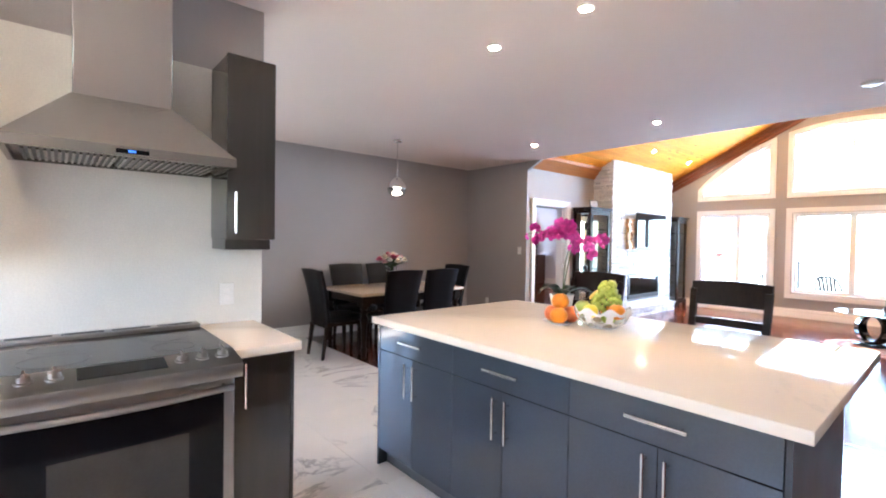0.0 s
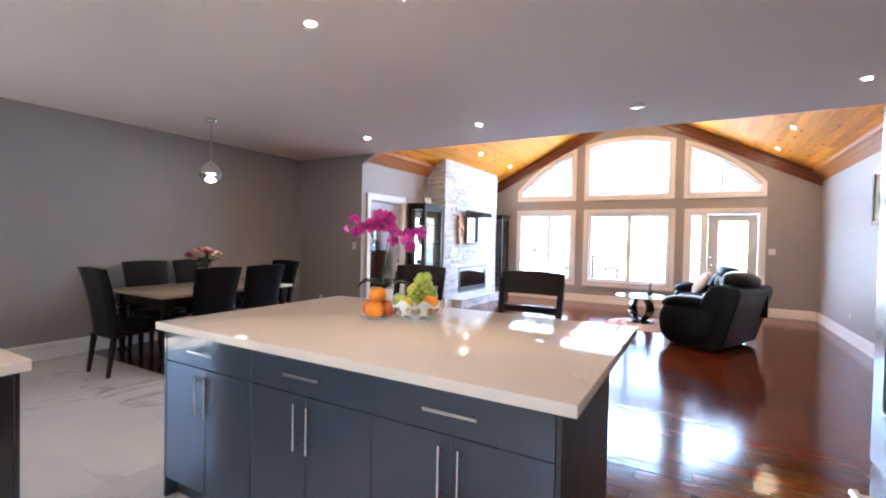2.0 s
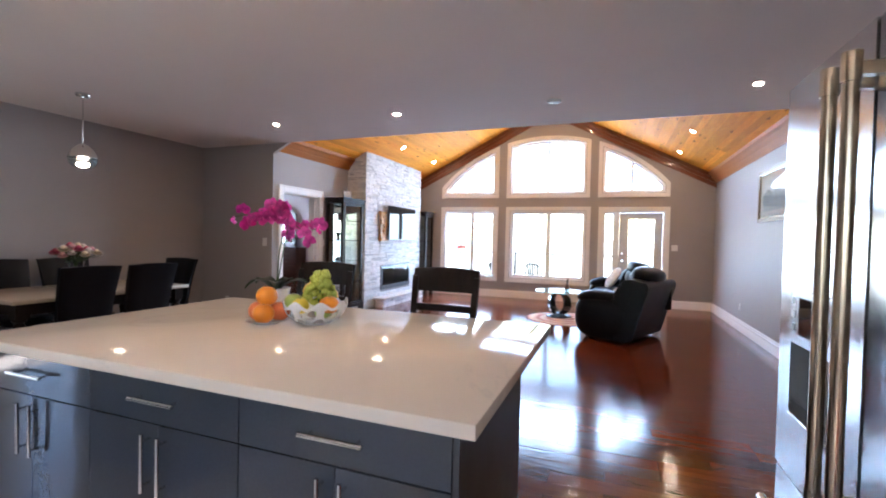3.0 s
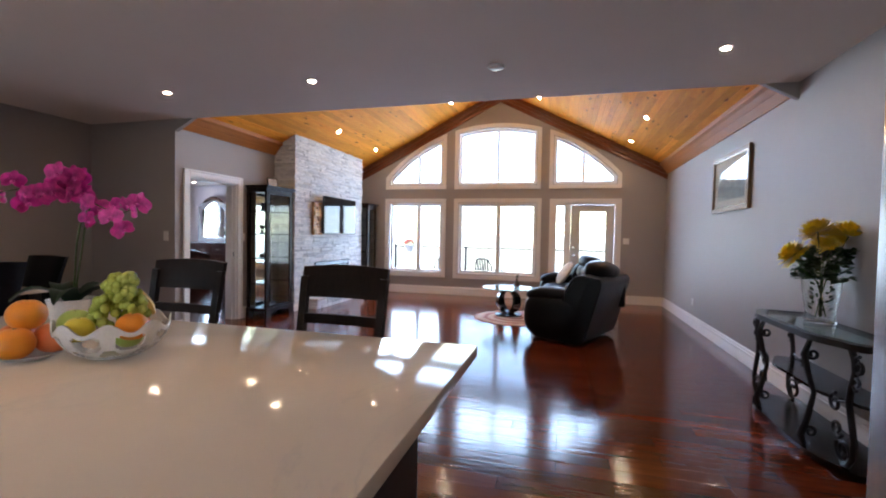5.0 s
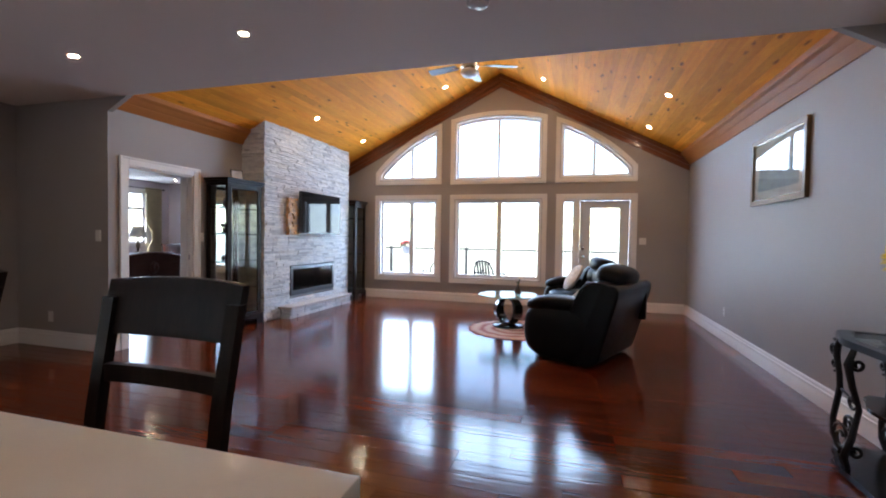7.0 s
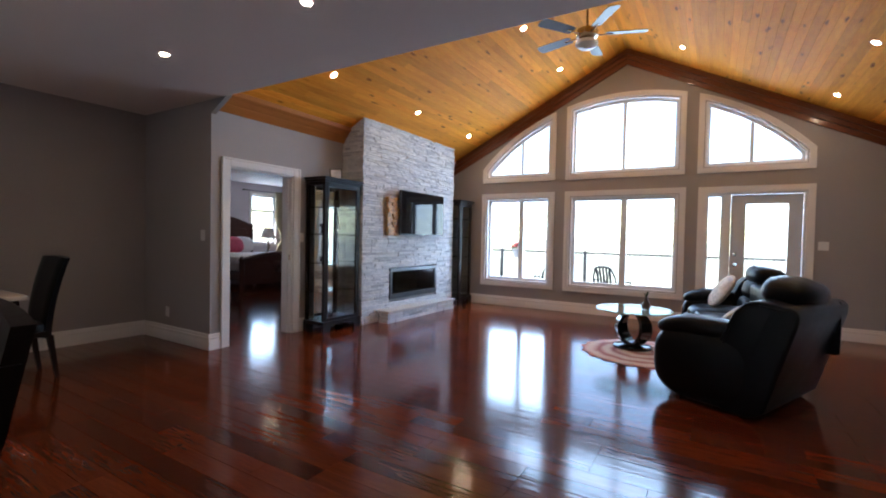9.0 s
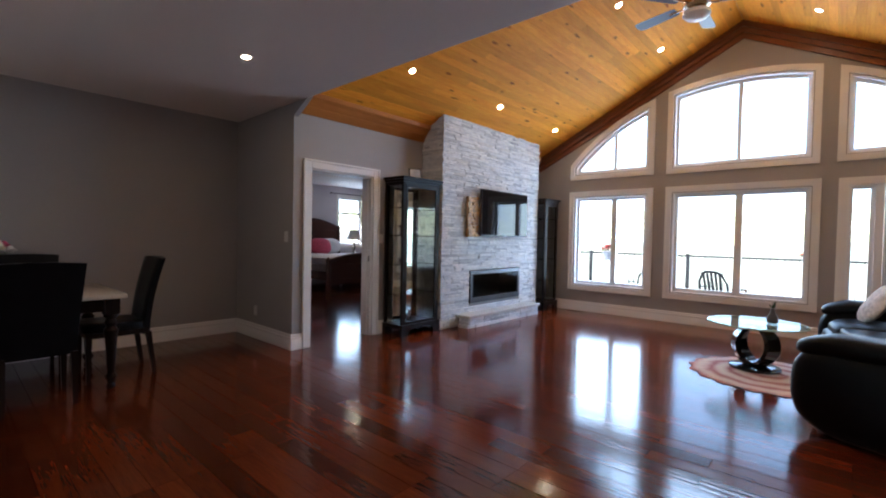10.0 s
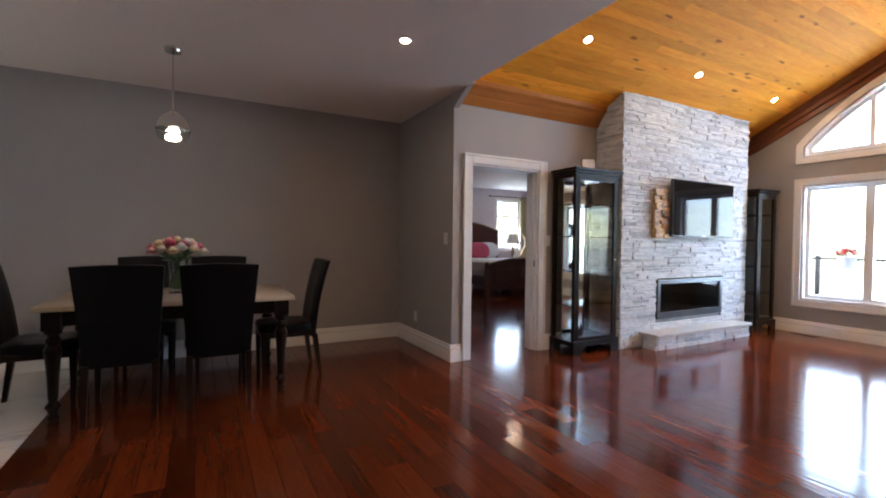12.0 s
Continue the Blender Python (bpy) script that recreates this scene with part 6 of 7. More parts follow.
    prism(bm, [(1.25, 8.00), (1.94, 7.69), (1.82, 8.93), (1.10, 8.82)], "z", 0.03, 0.50)
    prism(bm, [(1.70, 7.80), (2.14, 7.60), (2.05, 8.98), (1.61, 8.88)], "z", 0.40, 0.83)
    part("console_wedge", soft(bm, 0.04), LEATHER, t)


loveseat()


def cushion(label, at, mat):
    bm = bmesh.new()
    pillow(bm, -0.055, 0.055, -0.18, 0.18, -0.18, 0.18, 2.6)
    for v in bm.verts:
        e = max(abs(v.co.y), abs(v.co.z)) / 0.18
        v.co.x *= (1 - 0.55 * max(0, e) ** 3)
    ob = single("throw_pillow", bm, mat, label, "pillow", "pillows on the loveseat")
    ob.matrix_basis = at
    return ob


LINEN = surface("oatmeal_linen", (0.70, 0.66, 0.61), 0.8, vary=0.3, scale=26, grain=300, relief=0.3)
cushion("oatmeal patterned throw pillow on the loveseat", FAR @ pose(0.36, -0.50, 0.70, 0, 32, 4) @ Matrix.Scale(1.2, 4), LINEN)
cushion("pale patterned throw pillow beside the arm", NEAR @ pose(0.34, 0.74, 0.635, 4, 48, -6), LINEN)


def coffee_table():
    cx, cy = 0.485, 8.73
    t = thing("coffee_table", "round glass coffee table on a black ring base", "coffee table")
    bm = bmesh.new()
    lathe(bm, [(0.0, 0.455), (0.415, 0.455), (0.42, 0.460), (0.42, 0.464), (0.415, 0.469), (0.0, 0.469)], (cx, cy, 0), 56)
    part("glass_top", bm, TABLE_GLASS, t, "thick clear round glass top")
    bm = bmesh.new()
    tube(bm, [(cx + 0.415 * math.cos(2 * math.pi * i / 56), cy + 0.415 * math.sin(2 * math.pi * i / 56), 0.462) for i in range(56)], 0.0075, 6, closed=True)
    part("glass_edge", bm, surface("green_glass_edge", (0.42, 0.60, 0.54), 0.08, vary=0.05, relief=0.0), t)
    LACQUER = surface("black_lacquer", (0.014, 0.013, 0.013), 0.12, vary=0.2, relief=0.0, coat=0.4)
    bm = bmesh.new()
    lathe(bm, [(0.0, 0.0), (0.215, 0.0), (0.22, 0.008), (0.22, 0.022), (0.20, 0.032), (0.0, 0.034)], (cx, cy, 0.012), 40)
    part("base_plate", bm, LACQUER, t)
    for k, (rot, r) in enumerate(((25, 0.195), (-35, 0.195))):
        bm = bmesh.new()
        n = 40
        rows = []
        for i in range(n):
            a = 2 * math.pi * i / n
            c, s = math.cos(a), math.sin(a)
            wide = 0.055 + 0.03 * (0.5 - 0.5 * s)
            thick = 0.028 + 0.014 * abs(c)
            m = pose(cx, cy, 0.248, 0, 0, rot)
            rows.append([bm.verts.new(m @ Vector(((r + u) * c, v, (0.203 + u * 0.9) * s))) for u, v in ((-thick, -wide), (0.0, -wide), (0.0, wide), (-thick, wide))])
        for i in range(n):
            p, q = rows[i], rows[(i + 1) % n]
            for j in range(4):
                jj = (j + 1) % 4
                bm.faces.new((p[j], p[jj], q[jj], q[j]))
        part("ring", bm, LACQUER, t)
    b = thing("plant_pot", "small dark potted sprig on the glass table", "plant pot", at=pose(cx + 0.12, cy + 0.10, 0.470))
    bm = bmesh.new()
    lathe(bm, [(0, 0), (0.04, 0), (0.05, 0.02), (0.045, 0.06), (0.022, 0.095), (0.016, 0.13), (0.02, 0.14), (0, 0.14)], seg=18)
    part("pot", bm, surface("bronze_glaze", (0.10, 0.075, 0.06), 0.3, vary=0.3), b)
    rnd = random.Random(4)
    bm = bmesh.new()
    for i in range(9):
        a = rnd.uniform(0, 6.28)
        leaf_tuft(bm, (0, 0, 0.13), (0.035 * math.cos(a), 0.035 * math.sin(a), 0.13 + rnd.uniform(0.04, 0.11)), 0.008, rnd)
    part("sprig", bm, LEAF, b)


coffee_table()


def rug():
    m, nt, b = nodes_of("braided_rug")
    vec = coords(nt)
    ln = nt.nodes.new("ShaderNodeVectorMath")
    ln.operation = "LENGTH"
    nt.links.new(vec, ln.inputs[0])
    wob = nt.nodes.new("ShaderNodeMath")
    wob.operation = "MULTIPLY_ADD"
    nt.links.new(noise_of(nt, vec, 5.0, 3), wob.inputs[0])
    wob.inputs[1].default_value = 0.12
    nt.links.new(ln.outputs["Value"], wob.inputs[2])
    sc = nt.nodes.new("ShaderNodeMath")
    sc.operation = "PINGPONG"
    sc.inputs[1].default_value = 0.09
    nt.links.new(wob.outputs[0], sc.inputs[0])
    mul = nt.nodes.new("ShaderNodeMath")
    mul.operation = "MULTIPLY"
    mul.inputs[1].default_value = 11.0
    nt.links.new(sc.outputs[0], mul.inputs[0])
    col = ramp(nt, mul.outputs[0], [(0.1, (0.42, 0.16, 0.15)), (0.45, (0.62, 0.40, 0.34)), (0.8, (0.70, 0.55, 0.46))])
    nt.links.new(col, b.inputs["Base Color"])
    b.inputs["Roughness"].default_value = 0.95
    bump(nt, b, noise_of(nt, vec, 160, 3), 0.6, 0.004)
    bm = bmesh.new()
    n, R = 96, 0.66
    edge = lambda i, s: R * s + 0.022 * math.sin(18 * 2 * math.pi * i / n) * (s > 0.9)
    rings = []
    for s, z in ((0.97, 0.001), (1.0, 0.005), (0.975, 0.010), (0.5, 0.011)):
        rings.append([bm.verts.new((edge(i, s) * math.cos(2 * math.pi * i / n), edge(i, s) * math.sin(2 * math.pi * i / n), z)) for i in range(n)])
    for p, q in zip(rings, rings[1:]):
        for i in range(n):
            j = (i + 1) % n
            bm.faces.new((p[i], p[j], q[j], q[i]))
    bm.faces.new(rings[-1])
    ob = single("round_rug", bm, m, "round scalloped rug in faded rose and beige", "rug")
    ob.location = (0.62, 8.57, 0.0)


rug()


# ---- along the east wall ----
def painting():
    """A framed print of hills over pale water, as plain bands of colour."""
    t = thing("framed_picture", "landscape picture in a dark gilt frame with glass", "picture")
    y0, y1, z0, z1 = 6.80, 8.0, 1.655, 2.345
    GILT = surface("dark_gilt", (0.14, 0.075, 0.03), 0.35, 0.4, 0.3, 12)
    for k, (o, i, xa, xb) in enumerate(((0.0, 0.045, 0.0, 0.035), (0.045, 0.06, 0.0, 0.024))):
        bm = bmesh.new()
        outer = [(y0 + o, z0 + o), (y1 - o, z0 + o), (y1 - o, z1 - o), (y0 + o, z1 - o)]
        inner = [(y0 + i, z0 + i), (y1 - i, z0 + i), (y1 - i, z1 - i), (y0 + i, z1 - i)]
        rows = [[bm.verts.new((XR - x, *q)) for q in loop] for loop, x in ((outer, xb), (inner, xb), (inner, xa), (outer, xa))]
        for kk in range(4):
            r, s = rows[kk], rows[(kk + 1) % 4]
            for n in range(4):
                m = (n + 1) % 4
                bm.faces.new((r[n], r[m], s[m], s[n]))
        part("frame" if k == 0 else "inner_frame", bm, GILT if k == 0 else BRONZE, t)
    part("mat_board", B((XR - 0.010, XR - 0.002, y0 + 0.05, y1 - 0.05, z0 + 0.05, z1 - 0.05)), surface("mat_board", (0.72, 0.70, 0.66), 0.8), t)
    a, b, c, d = y0 + 0.16, y1 - 0.16, z0 + 0.14, z1 - 0.13
    pic = part("print", B((XR - 0.012, XR - 0.010, a, b, c, d)), surface("print_sky", (0.72, 0.76, 0.80), 0.7, vary=0.12, scale=5), t)
    bm = bmesh.new()
    hills = [(a, c), (b, c), (b, c + 0.22), (b - 0.2, c + 0.29), (b - 0.38, c + 0.23), (b - 0.6, c + 0.31), (a + 0.12, c + 0.24), (a, c + 0.27)]
    prism(bm, hills, "x", XR - 0.0135, XR - 0.0122)
    part("print_hills", bm, surface("print_hill", (0.28, 0.36, 0.42), 0.7, vary=0.4, scale=14), pic)
    bm = bmesh.new()
    prism(bm, [(a, c), (b, c), (b, c + 0.10), (a + 0.3, c + 0.13), (a, c + 0.11)], "x", XR - 0.0148, XR - 0.0137)
    part("print_water", bm, surface("print_water", (0.34, 0.42, 0.46), 0.6, vary=0.3, scale=9, stretch=(1, 1, 6)), pic)
    part("glass", B((XR - 0.021, XR - 0.018, y0 + 0.055, y1 - 0.055, z0 + 0.055, z1 - 0.055)), CABINET_GLASS, t)


painting()


def spiral(c, r0, r1, a0, turns, plane, n=22):
    pts = []
    for i in range(n + 1):
        s = i / n
        a, r = a0 + 2 * math.pi * turns * s, r0 + (r1 - r0) * s
        u, v = r * math.cos(a), r * math.sin(a)
        pts.append(Vector(c) + (Vector((0, u, v)) if plane == "y" else Vector((u, 0, v))))
    return pts


def console_table():
    t = thing("console_table", "black wrought-iron console table with glass top", "console table")
    y0, y1, xb, xf = 4.24, 5.60, XR - 0.06, 2.76
    yc = (y0 + y1) / 2

    def outline(o):
        """A bowed, shaped front edge."""
        pts = [(xb, y0 + 0.05 - o), (xb, y1 - 0.05 + o)]
        front = []
        for i in range(25):
            s = i / 24
            y = y1 + o - (y1 - y0 + 2 * o) * s
            q = abs(2 * s - 1)
            x = xf - o + 0.02 + (0.09 if q > 0.86 else 0.09 * max(0, (q - 0.5) / 0.36) ** 1.6 if q > 0.5 else 0.0)
            if q > 0.93:
                x += 0.05 * (q - 0.93) / 0.07
            front.append((x, y))
        return pts + front

    def rim(o, i, za, zb):
        bm = bmesh.new()
        a, b = outline(o), outline(-i)
        rows = [[bm.verts.new((*p, z)) for p in loop] for loop, z in ((a, za), (b, za), (b, zb), (a, zb))]
        for k in range(4):
            r, s = rows[k], rows[(k + 1) % 4]
            for n in range(len(r)):
                m = (n + 1) % len(r)
                bm.faces.new((r[n], r[m], s[m], s[n]))
        return bm

    part("top_frame", rim(0.0, 0.05, 0.715, 0.752), IRON, t)
    bm = bmesh.new()
    prism(bm, outline(-0.045), "z", 0.738, 0.748)
    part("glass_top", bm, TABLE_GLASS, t, "clear glass top")
    bm = bmesh.new()
    prism(bm, outline(-0.10), "z", 0.375, 0.395)
    part("middle_shelf", bm, surface("black_shelf", (0.010, 0.009, 0.010), 0.16, relief=0.0, spec=0.35), t)
    bm = bmesh.new()
    prism(bm, outline(0.0), "z", 0.02, 0.052)
    part("bottom_shelf", bm, surface("black_base", (0.010, 0.008, 0.008), 0.22, relief=0.0, spec=0.3), t)
    for x, y in ((xb - 0.03, y0 + 0.1), (xb - 0.03, y1 - 0.1), (xf + 0.1, yc - 0.3), (xf + 0.1, yc + 0.3)):
        bm = bmesh.new()
        lathe(bm, [(0, 0), (0.02, 0), (0.025, 0.02), (0, 0.02)], (x, y, 0), 10)
        part("foot", bm, IRON, t)
    for y, s in ((y0 + 0.05, -1), (y1 - 0.05, 1)):
        for x in (xf + 0.13, xb - 0.05):
            bm = bmesh.new()
            pts = [(x, y - s * 0.03, 0.715), (x, y + s * 0.01, 0.66), (x, y + s * 0.015, 0.60), (x, y - s * 0.02, 0.50), (x, y - s * 0.03, 0.42), (x, y + s * 0.0, 0.32), (x, y + s * 0.03, 0.22), (x, y + s * 0.025, 0.13), (x, y - s * 0.02, 0.07), (x, y - s * 0.06, 0.06)]
            tube(bm, pts, [0.016, 0.02, 0.018, 0.016, 0.017, 0.017, 0.017, 0.017, 0.016, 0.013], 8)
            leg = part("leg", bm, IRON, t)
            for c, r, a0, turn in (((x, y + s * 0.045, 0.640), 0.055, 90, 1.2), ((x, y + s * 0.03, 0.545), 0.04, 270, -1.1), ((x, y - s * 0.06, 0.14), 0.08, 20, 1.4), ((x, y - s * 0.13, 0.24), 0.055, 200, -1.3), ((x, y - s * 0.16, 0.38), 0.055, 90, 1.3)):
                bm = bmesh.new()
                tube(bm, spiral(c, r, r * 0.25, radians(a0), s * turn, "y"), 0.010, 7)
                part("scroll", bm, IRON, leg)
            bm = bmesh.new()
            tube(bm, [(x, y - s * 0.03, 0.42), (x, y - s * 0.12, 0.40), (x, y - s * 0.16, 0.385)], 0.008, 6)
            part("shelf_arm", bm, IRON, leg)
    for y in (yc - 0.33, yc + 0.33):
        bm = bmesh.new()
        tube(bm, [(xf + 0.06, y, 0.715), (xf + 0.03, y, 0.62), (xf + 0.055, y, 0.50), (xf + 0.09, y, 0.38), (xf + 0.06, y, 0.22), (xf + 0.03, y, 0.12), (xf + 0.05, y, 0.052)], [0.014, 0.02, 0.017, 0.014, 0.018, 0.02, 0.014], 8)
        leg = part("leg", bm, IRON, t)
        for c, r, a0, turn in (((xf + 0.075, y, 0.62), 0.032, 180, 1.2), ((xf + 0.08, y, 0.14), 0.035, 180, -1.2)):
            bm = bmesh.new()
            tube(bm, spiral(c, r, r * 0.3, radians(a0), turn, "x"), 0.010, 7)
            part("scroll", bm, IRON, leg)


console_table()


def chrysanthemums():
    """Shaggy yellow heads on leafy stems in a tall glass vase."""
    x, y, z = 3.07, 5.03, 0.753
    rnd = random.Random(31)
    v = thing("glass_vase", "tall clear glass vase on the console table", "vase", at=pose(x, y, z))
    prof = [(0.0, 0.0), (0.09, 0.0), (0.096, 0.012), (0.082, 0.03), (0.092, 0.12), (0.108, 0.22), (0.112, 0.30)]
    bm = bmesh.new()
    lathe(bm, prof + [(r - 0.004, h) for r, h in reversed(prof[2:])] + [(0.0, 0.028)], seg=32)
    part("vase", bm, VASE_GLASS, v)
    t = thing("flower_bouquet", "yellow chrysanthemums with dark leaves on the console", "flowers", at=pose(x, y, z))
    for hx, hy, hz, r, tilt in ((-0.19, -0.05, 0.465, 0.115, -50), (-0.045, -0.02, 0.625, 0.118, -20), (0.0, -0.08, 0.53, 0.075, -30), (0.16, 0.03, 0.60, 0.125, 25), (0.06, 0.12, 0.52, 0.105, 10)):
        bm = bmesh.new()
        m = Matrix.Translation((hx, hy, hz)) @ Matrix.Rotation(radians(rnd.uniform(-25, 5)), 4, "X") @ Matrix.Rotation(radians(tilt), 4, "Y")
        for ring in range(6):
            n = 12 + ring * 5
            lift = radians(84 - ring * 20)
            L = r * (0.60 + 0.11 * ring)
            for k in range(n):
                a = 2 * math.pi * (k + 0.5 * (ring % 2)) / n + rnd.uniform(-0.1, 0.1)
                e = lift + rnd.uniform(-0.15, 0.15)
                w = r * 0.17
                side = Vector((-math.sin(a), math.cos(a), 0)) * w
                pts = [Vector((math.cos(a) * math.cos(e) * L * q, math.sin(a) * math.cos(e) * L * q, math.sin(e) * L * q + 0.12 * L * q * q)) for q in (0.1, 0.6, 1.0)]
                vs = [bm.verts.new(m @ pp) for pp in (pts[0], pts[1] + side, pts[2], pts[1] - side)]
                bm.faces.new(vs)
        part("blossom", bm, YELLOW, t)
        bm = bmesh.new()
        tube(bm, [(-hx * 0.2, -hy * 0.2, 0.04), (hx * 0.15, hy * 0.15, 0.28), (hx * 0.7, hy * 0.7, hz - 0.10), (hx, hy, hz)], 0.004, 6)
        part("flower_stem", bm, STEM, t)
    bm = bmesh.new()
    for i in range(330):
        a, rr = rnd.uniform(0, 2 * math.pi), 0.19 * rnd.uniform(0.1, 1.0)
        b = Vector((rr * 0.75 * math.cos(a), rr * 0.75 * math.sin(a), rnd.uniform(0.29, 0.50)))
        leaf_tuft(bm, b, b + Vector((math.cos(a) * rnd.uniform(0.03, 0.08), math.sin(a) * rnd.uniform(0.03, 0.08), rnd.uniform(-0.02, 0.04))), rnd.uniform(0.016, 0.030), rnd)
    for i in range(60):
        a = rnd.uniform(0, 6.28)
        b = Vector((0.045 * math.cos(a), 0.045 * math.sin(a), rnd.uniform(0.06, 0.27)))
        leaf_tuft(bm, b, b + Vector((0.03 * math.cos(a), 0.03 * math.sin(a), 0.02)), 0.01, rnd)
    part("foliage", bm, LEAF, t)


chrysanthemums()
bm = bmesh.new()
add_box(bm, -2.55, -2.25, 10.75, 10.85, 0.0, 0.004)
for i in range(14):
    add_box(bm, -2.54 + i * 0.0205, -2.53 + i * 0.0205, 10.76, 10.84, 0.004, 0.007)
single("floor_register", bm, BRONZE, "slotted metal floor vent by the window wall", "vent")


# ---- bedroom beyond the doorway ----
def bedroom():
    w = thing("window_6", "tall bedroom window with transom and white frame", "window", kind="structure")
    bm = bmesh.new()
    y0, y1, z0, z1 = 11.05, 11.86, 0.98, 2.36
    for a, b, c, d in ((y0 - 0.08, y0, z0 - 0.08, z1 + 0.08), (y1, y1 + 0.08, z0 - 0.08, z1 + 0.08), (y0, y1, z0 - 0.08, z0), (y0, y1, z1, z1 + 0.08)):
        add_box(bm, BX, BX + 0.024, a, b, c, d)
    part("window_casing", bm, TRIM, w)
    bm = bmesh.new()
    for a, b, c, d in ((y0, y0 + 0.05, z0, z1), (y1 - 0.05, y1, z0, z1), (y0, y1, z0, z0 + 0.05), (y0, y1, z1 - 0.05, z1), (y0, y1, 1.88, 1.94)):
        add_box(bm, BX - 0.1, BX - 0.04, a, b, c, d)
    part("window_frame", bm, VINYL, w)
    part("pane", B((BX - 0.075, BX - 0.07, y0 + 0.04, y1 - 0.04, z0 + 0.04, z1 - 0.04)), PANE, w).visible_shadow = False
    c = thing("curtain_rod", "dark curtain rod above the bedroom window", "curtain rod")
    bm = bmesh.new()
    tube(bm, [(BX + 0.09, 10.75, 2.46), (BX + 0.09, 12.35, 2.46)], 0.012, 8)
    part("rod", bm, BLACK, c)
    for y in (10.75, 12.35):
        bm = bmesh.new()
        ball(bm, (BX + 0.09, y, 2.46), 0.025, 1, 10)
        tube(bm, [(BX + 0.001, y, 2.46), (BX + 0.09, y, 2.46)], 0.008, 6)
        part("finial", bm, BLACK, c)
    bm = bmesh.new()
    n, H = 60, 12
    rows = []
    for k in range(H + 1):
        z = 2.49 - 2.45 * k / H
        pinch = 1 - 0.45 * math.exp(-((z - 1.15) / 0.28) ** 2)
        rows.append([bm.verts.new((BX + 0.09 + 0.035 * math.sin(i * 1.05) * pinch, 12.28 - (0.50 * pinch) * (1 - i / n), z)) for i in range(n + 1)])
    for p, q in zip(rows, rows[1:]):
        for i in range(n):
            bm.faces.new((p[i], p[i + 1], q[i + 1], q[i]))
    bmesh.ops.solidify(bm, geom=list(bm.faces), thickness=0.004)
    single("curtain", bm, surface("cream_curtain", (0.62, 0.56, 0.40), 0.85, vary=0.1, grain=260, relief=0.2), "cream drape tied back beside the bedroom window", "curtain")

    b = thing("bed", "carved mahogany bed with white bedding", "bed")
    y0, y1, xf, xh = 9.15, 10.95, -7.55, -9.75

    def board(x, h, dome, name):
        bm = bmesh.new()
        n = 18
        top = [(y0 + (y1 - y0) * i / n, h + dome * math.sin(math.pi * i / n)) for i in range(n + 1)]
        prism(bm, [(y0, 0.12), (y1, 0.12)] + top[::-1], "x", x - 0.035, x + 0.035)
        ob = part(name, bm, MAHOGANY, b)
        bm = bmesh.new()
        tube(bm, [(x + 0.02, y, z + 0.01) for y, z in top], 0.04, 8)
        part("top_rail", bm, MAHOGANY, ob)
        for y in (y0, y1):
            bm = bmesh.new()
            lathe(bm, [(0.05, 0), (0.06, 0.08), (0.045, 0.12), (0.055, 0.2), (0.06, h - 0.1), (0.045, h - 0.04), (0.065, h + 0.02), (0.03, h + 0.08), (0.0, h + 0.1)], (x, y, 0), 14)
            part("post", bm, MAHOGANY, ob)
        for yy in (y0 + 0.18, (y0 + y1) / 2 + 0.22):
            part("panel", B((x + 0.033, x + 0.045, yy, yy + 0.5, 0.25, h - 0.06), bevel=0.005), MAHOGANY, ob)
        bm = bmesh.new()
        for k in range(7):
            a = k * 2 * math.pi / 7
            ball(bm, (x + 0.045, (y0 + y1) / 2 + 0.06 * math.cos(a), h - 0.16 + 0.08 * math.sin(a)), 0.045, 1.2, 8)
        part("carving", bm, MAHOGANY, ob)

    board(xf, 0.66, 0.14, "footboard")
    board(xh, 1.45, 0.22, "headboard")
    for y in (y0, y1):
        part("side_rail", B((xh, xf, y - 0.02, y + 0.02, 0.22, 0.42), bevel=0.004), MAHOGANY, b)
    bm = bmesh.new()
    pillow(bm, xh + 0.05, xf - 0.05, y0 + 0.03, y1 - 0.03, 0.36, 0.70, 8)
    part("mattress", bm, WHITE_ROSE, b)
    WHITE_CLOTH = surface("white_bedding", (0.74, 0.74, 0.76), 0.85, vary=0.05, grain=240, relief=0.3)
    bm = bmesh.new()
    pillow(bm, xh + 0.5, xf + 0.02, y0 - 0.04, y1 + 0.06, 0.55, 0.78, 6)
    for v in bm.verts:
        v.co.z += 0.02 * noise.noise(v.co * 5)
    single("duvet", bm, WHITE_CLOTH, "white duvet spread over the bed", "bedding")
    for y, m, lb in ((9.6, WHITE_CLOTH, "white bed pillow against the headboard"), (10.5, WHITE_CLOTH, "white bed pillow against the headboard"), (10.05, PINK, "red and blue patterned pillow on the bed")):
        bm = bmesh.new()
        pillow(bm, -0.09, 0.09, -0.32, 0.32, -0.22, 0.22, 2.8)
        ob = single("bed_pillow", bm, m, lb, "pillow", "pillows on the bed")
        ob.matrix_basis = pose(xh + (0.26 if m is WHITE_CLOTH else 0.48), y, 0.96, 0, -22, 0)
    nst = thing("nightstand", "dark mahogany nightstand beside the bed", "nightstand")
    part("body", B((-9.8, -9.35, 11.15, 11.70, 0.0, 0.70), bevel=0.006), MAHOGANY, nst)
    part("top", B((-9.82, -9.33, 11.12, 11.73, 0.70, 0.735), bevel=0.006), MAHOGANY, nst)
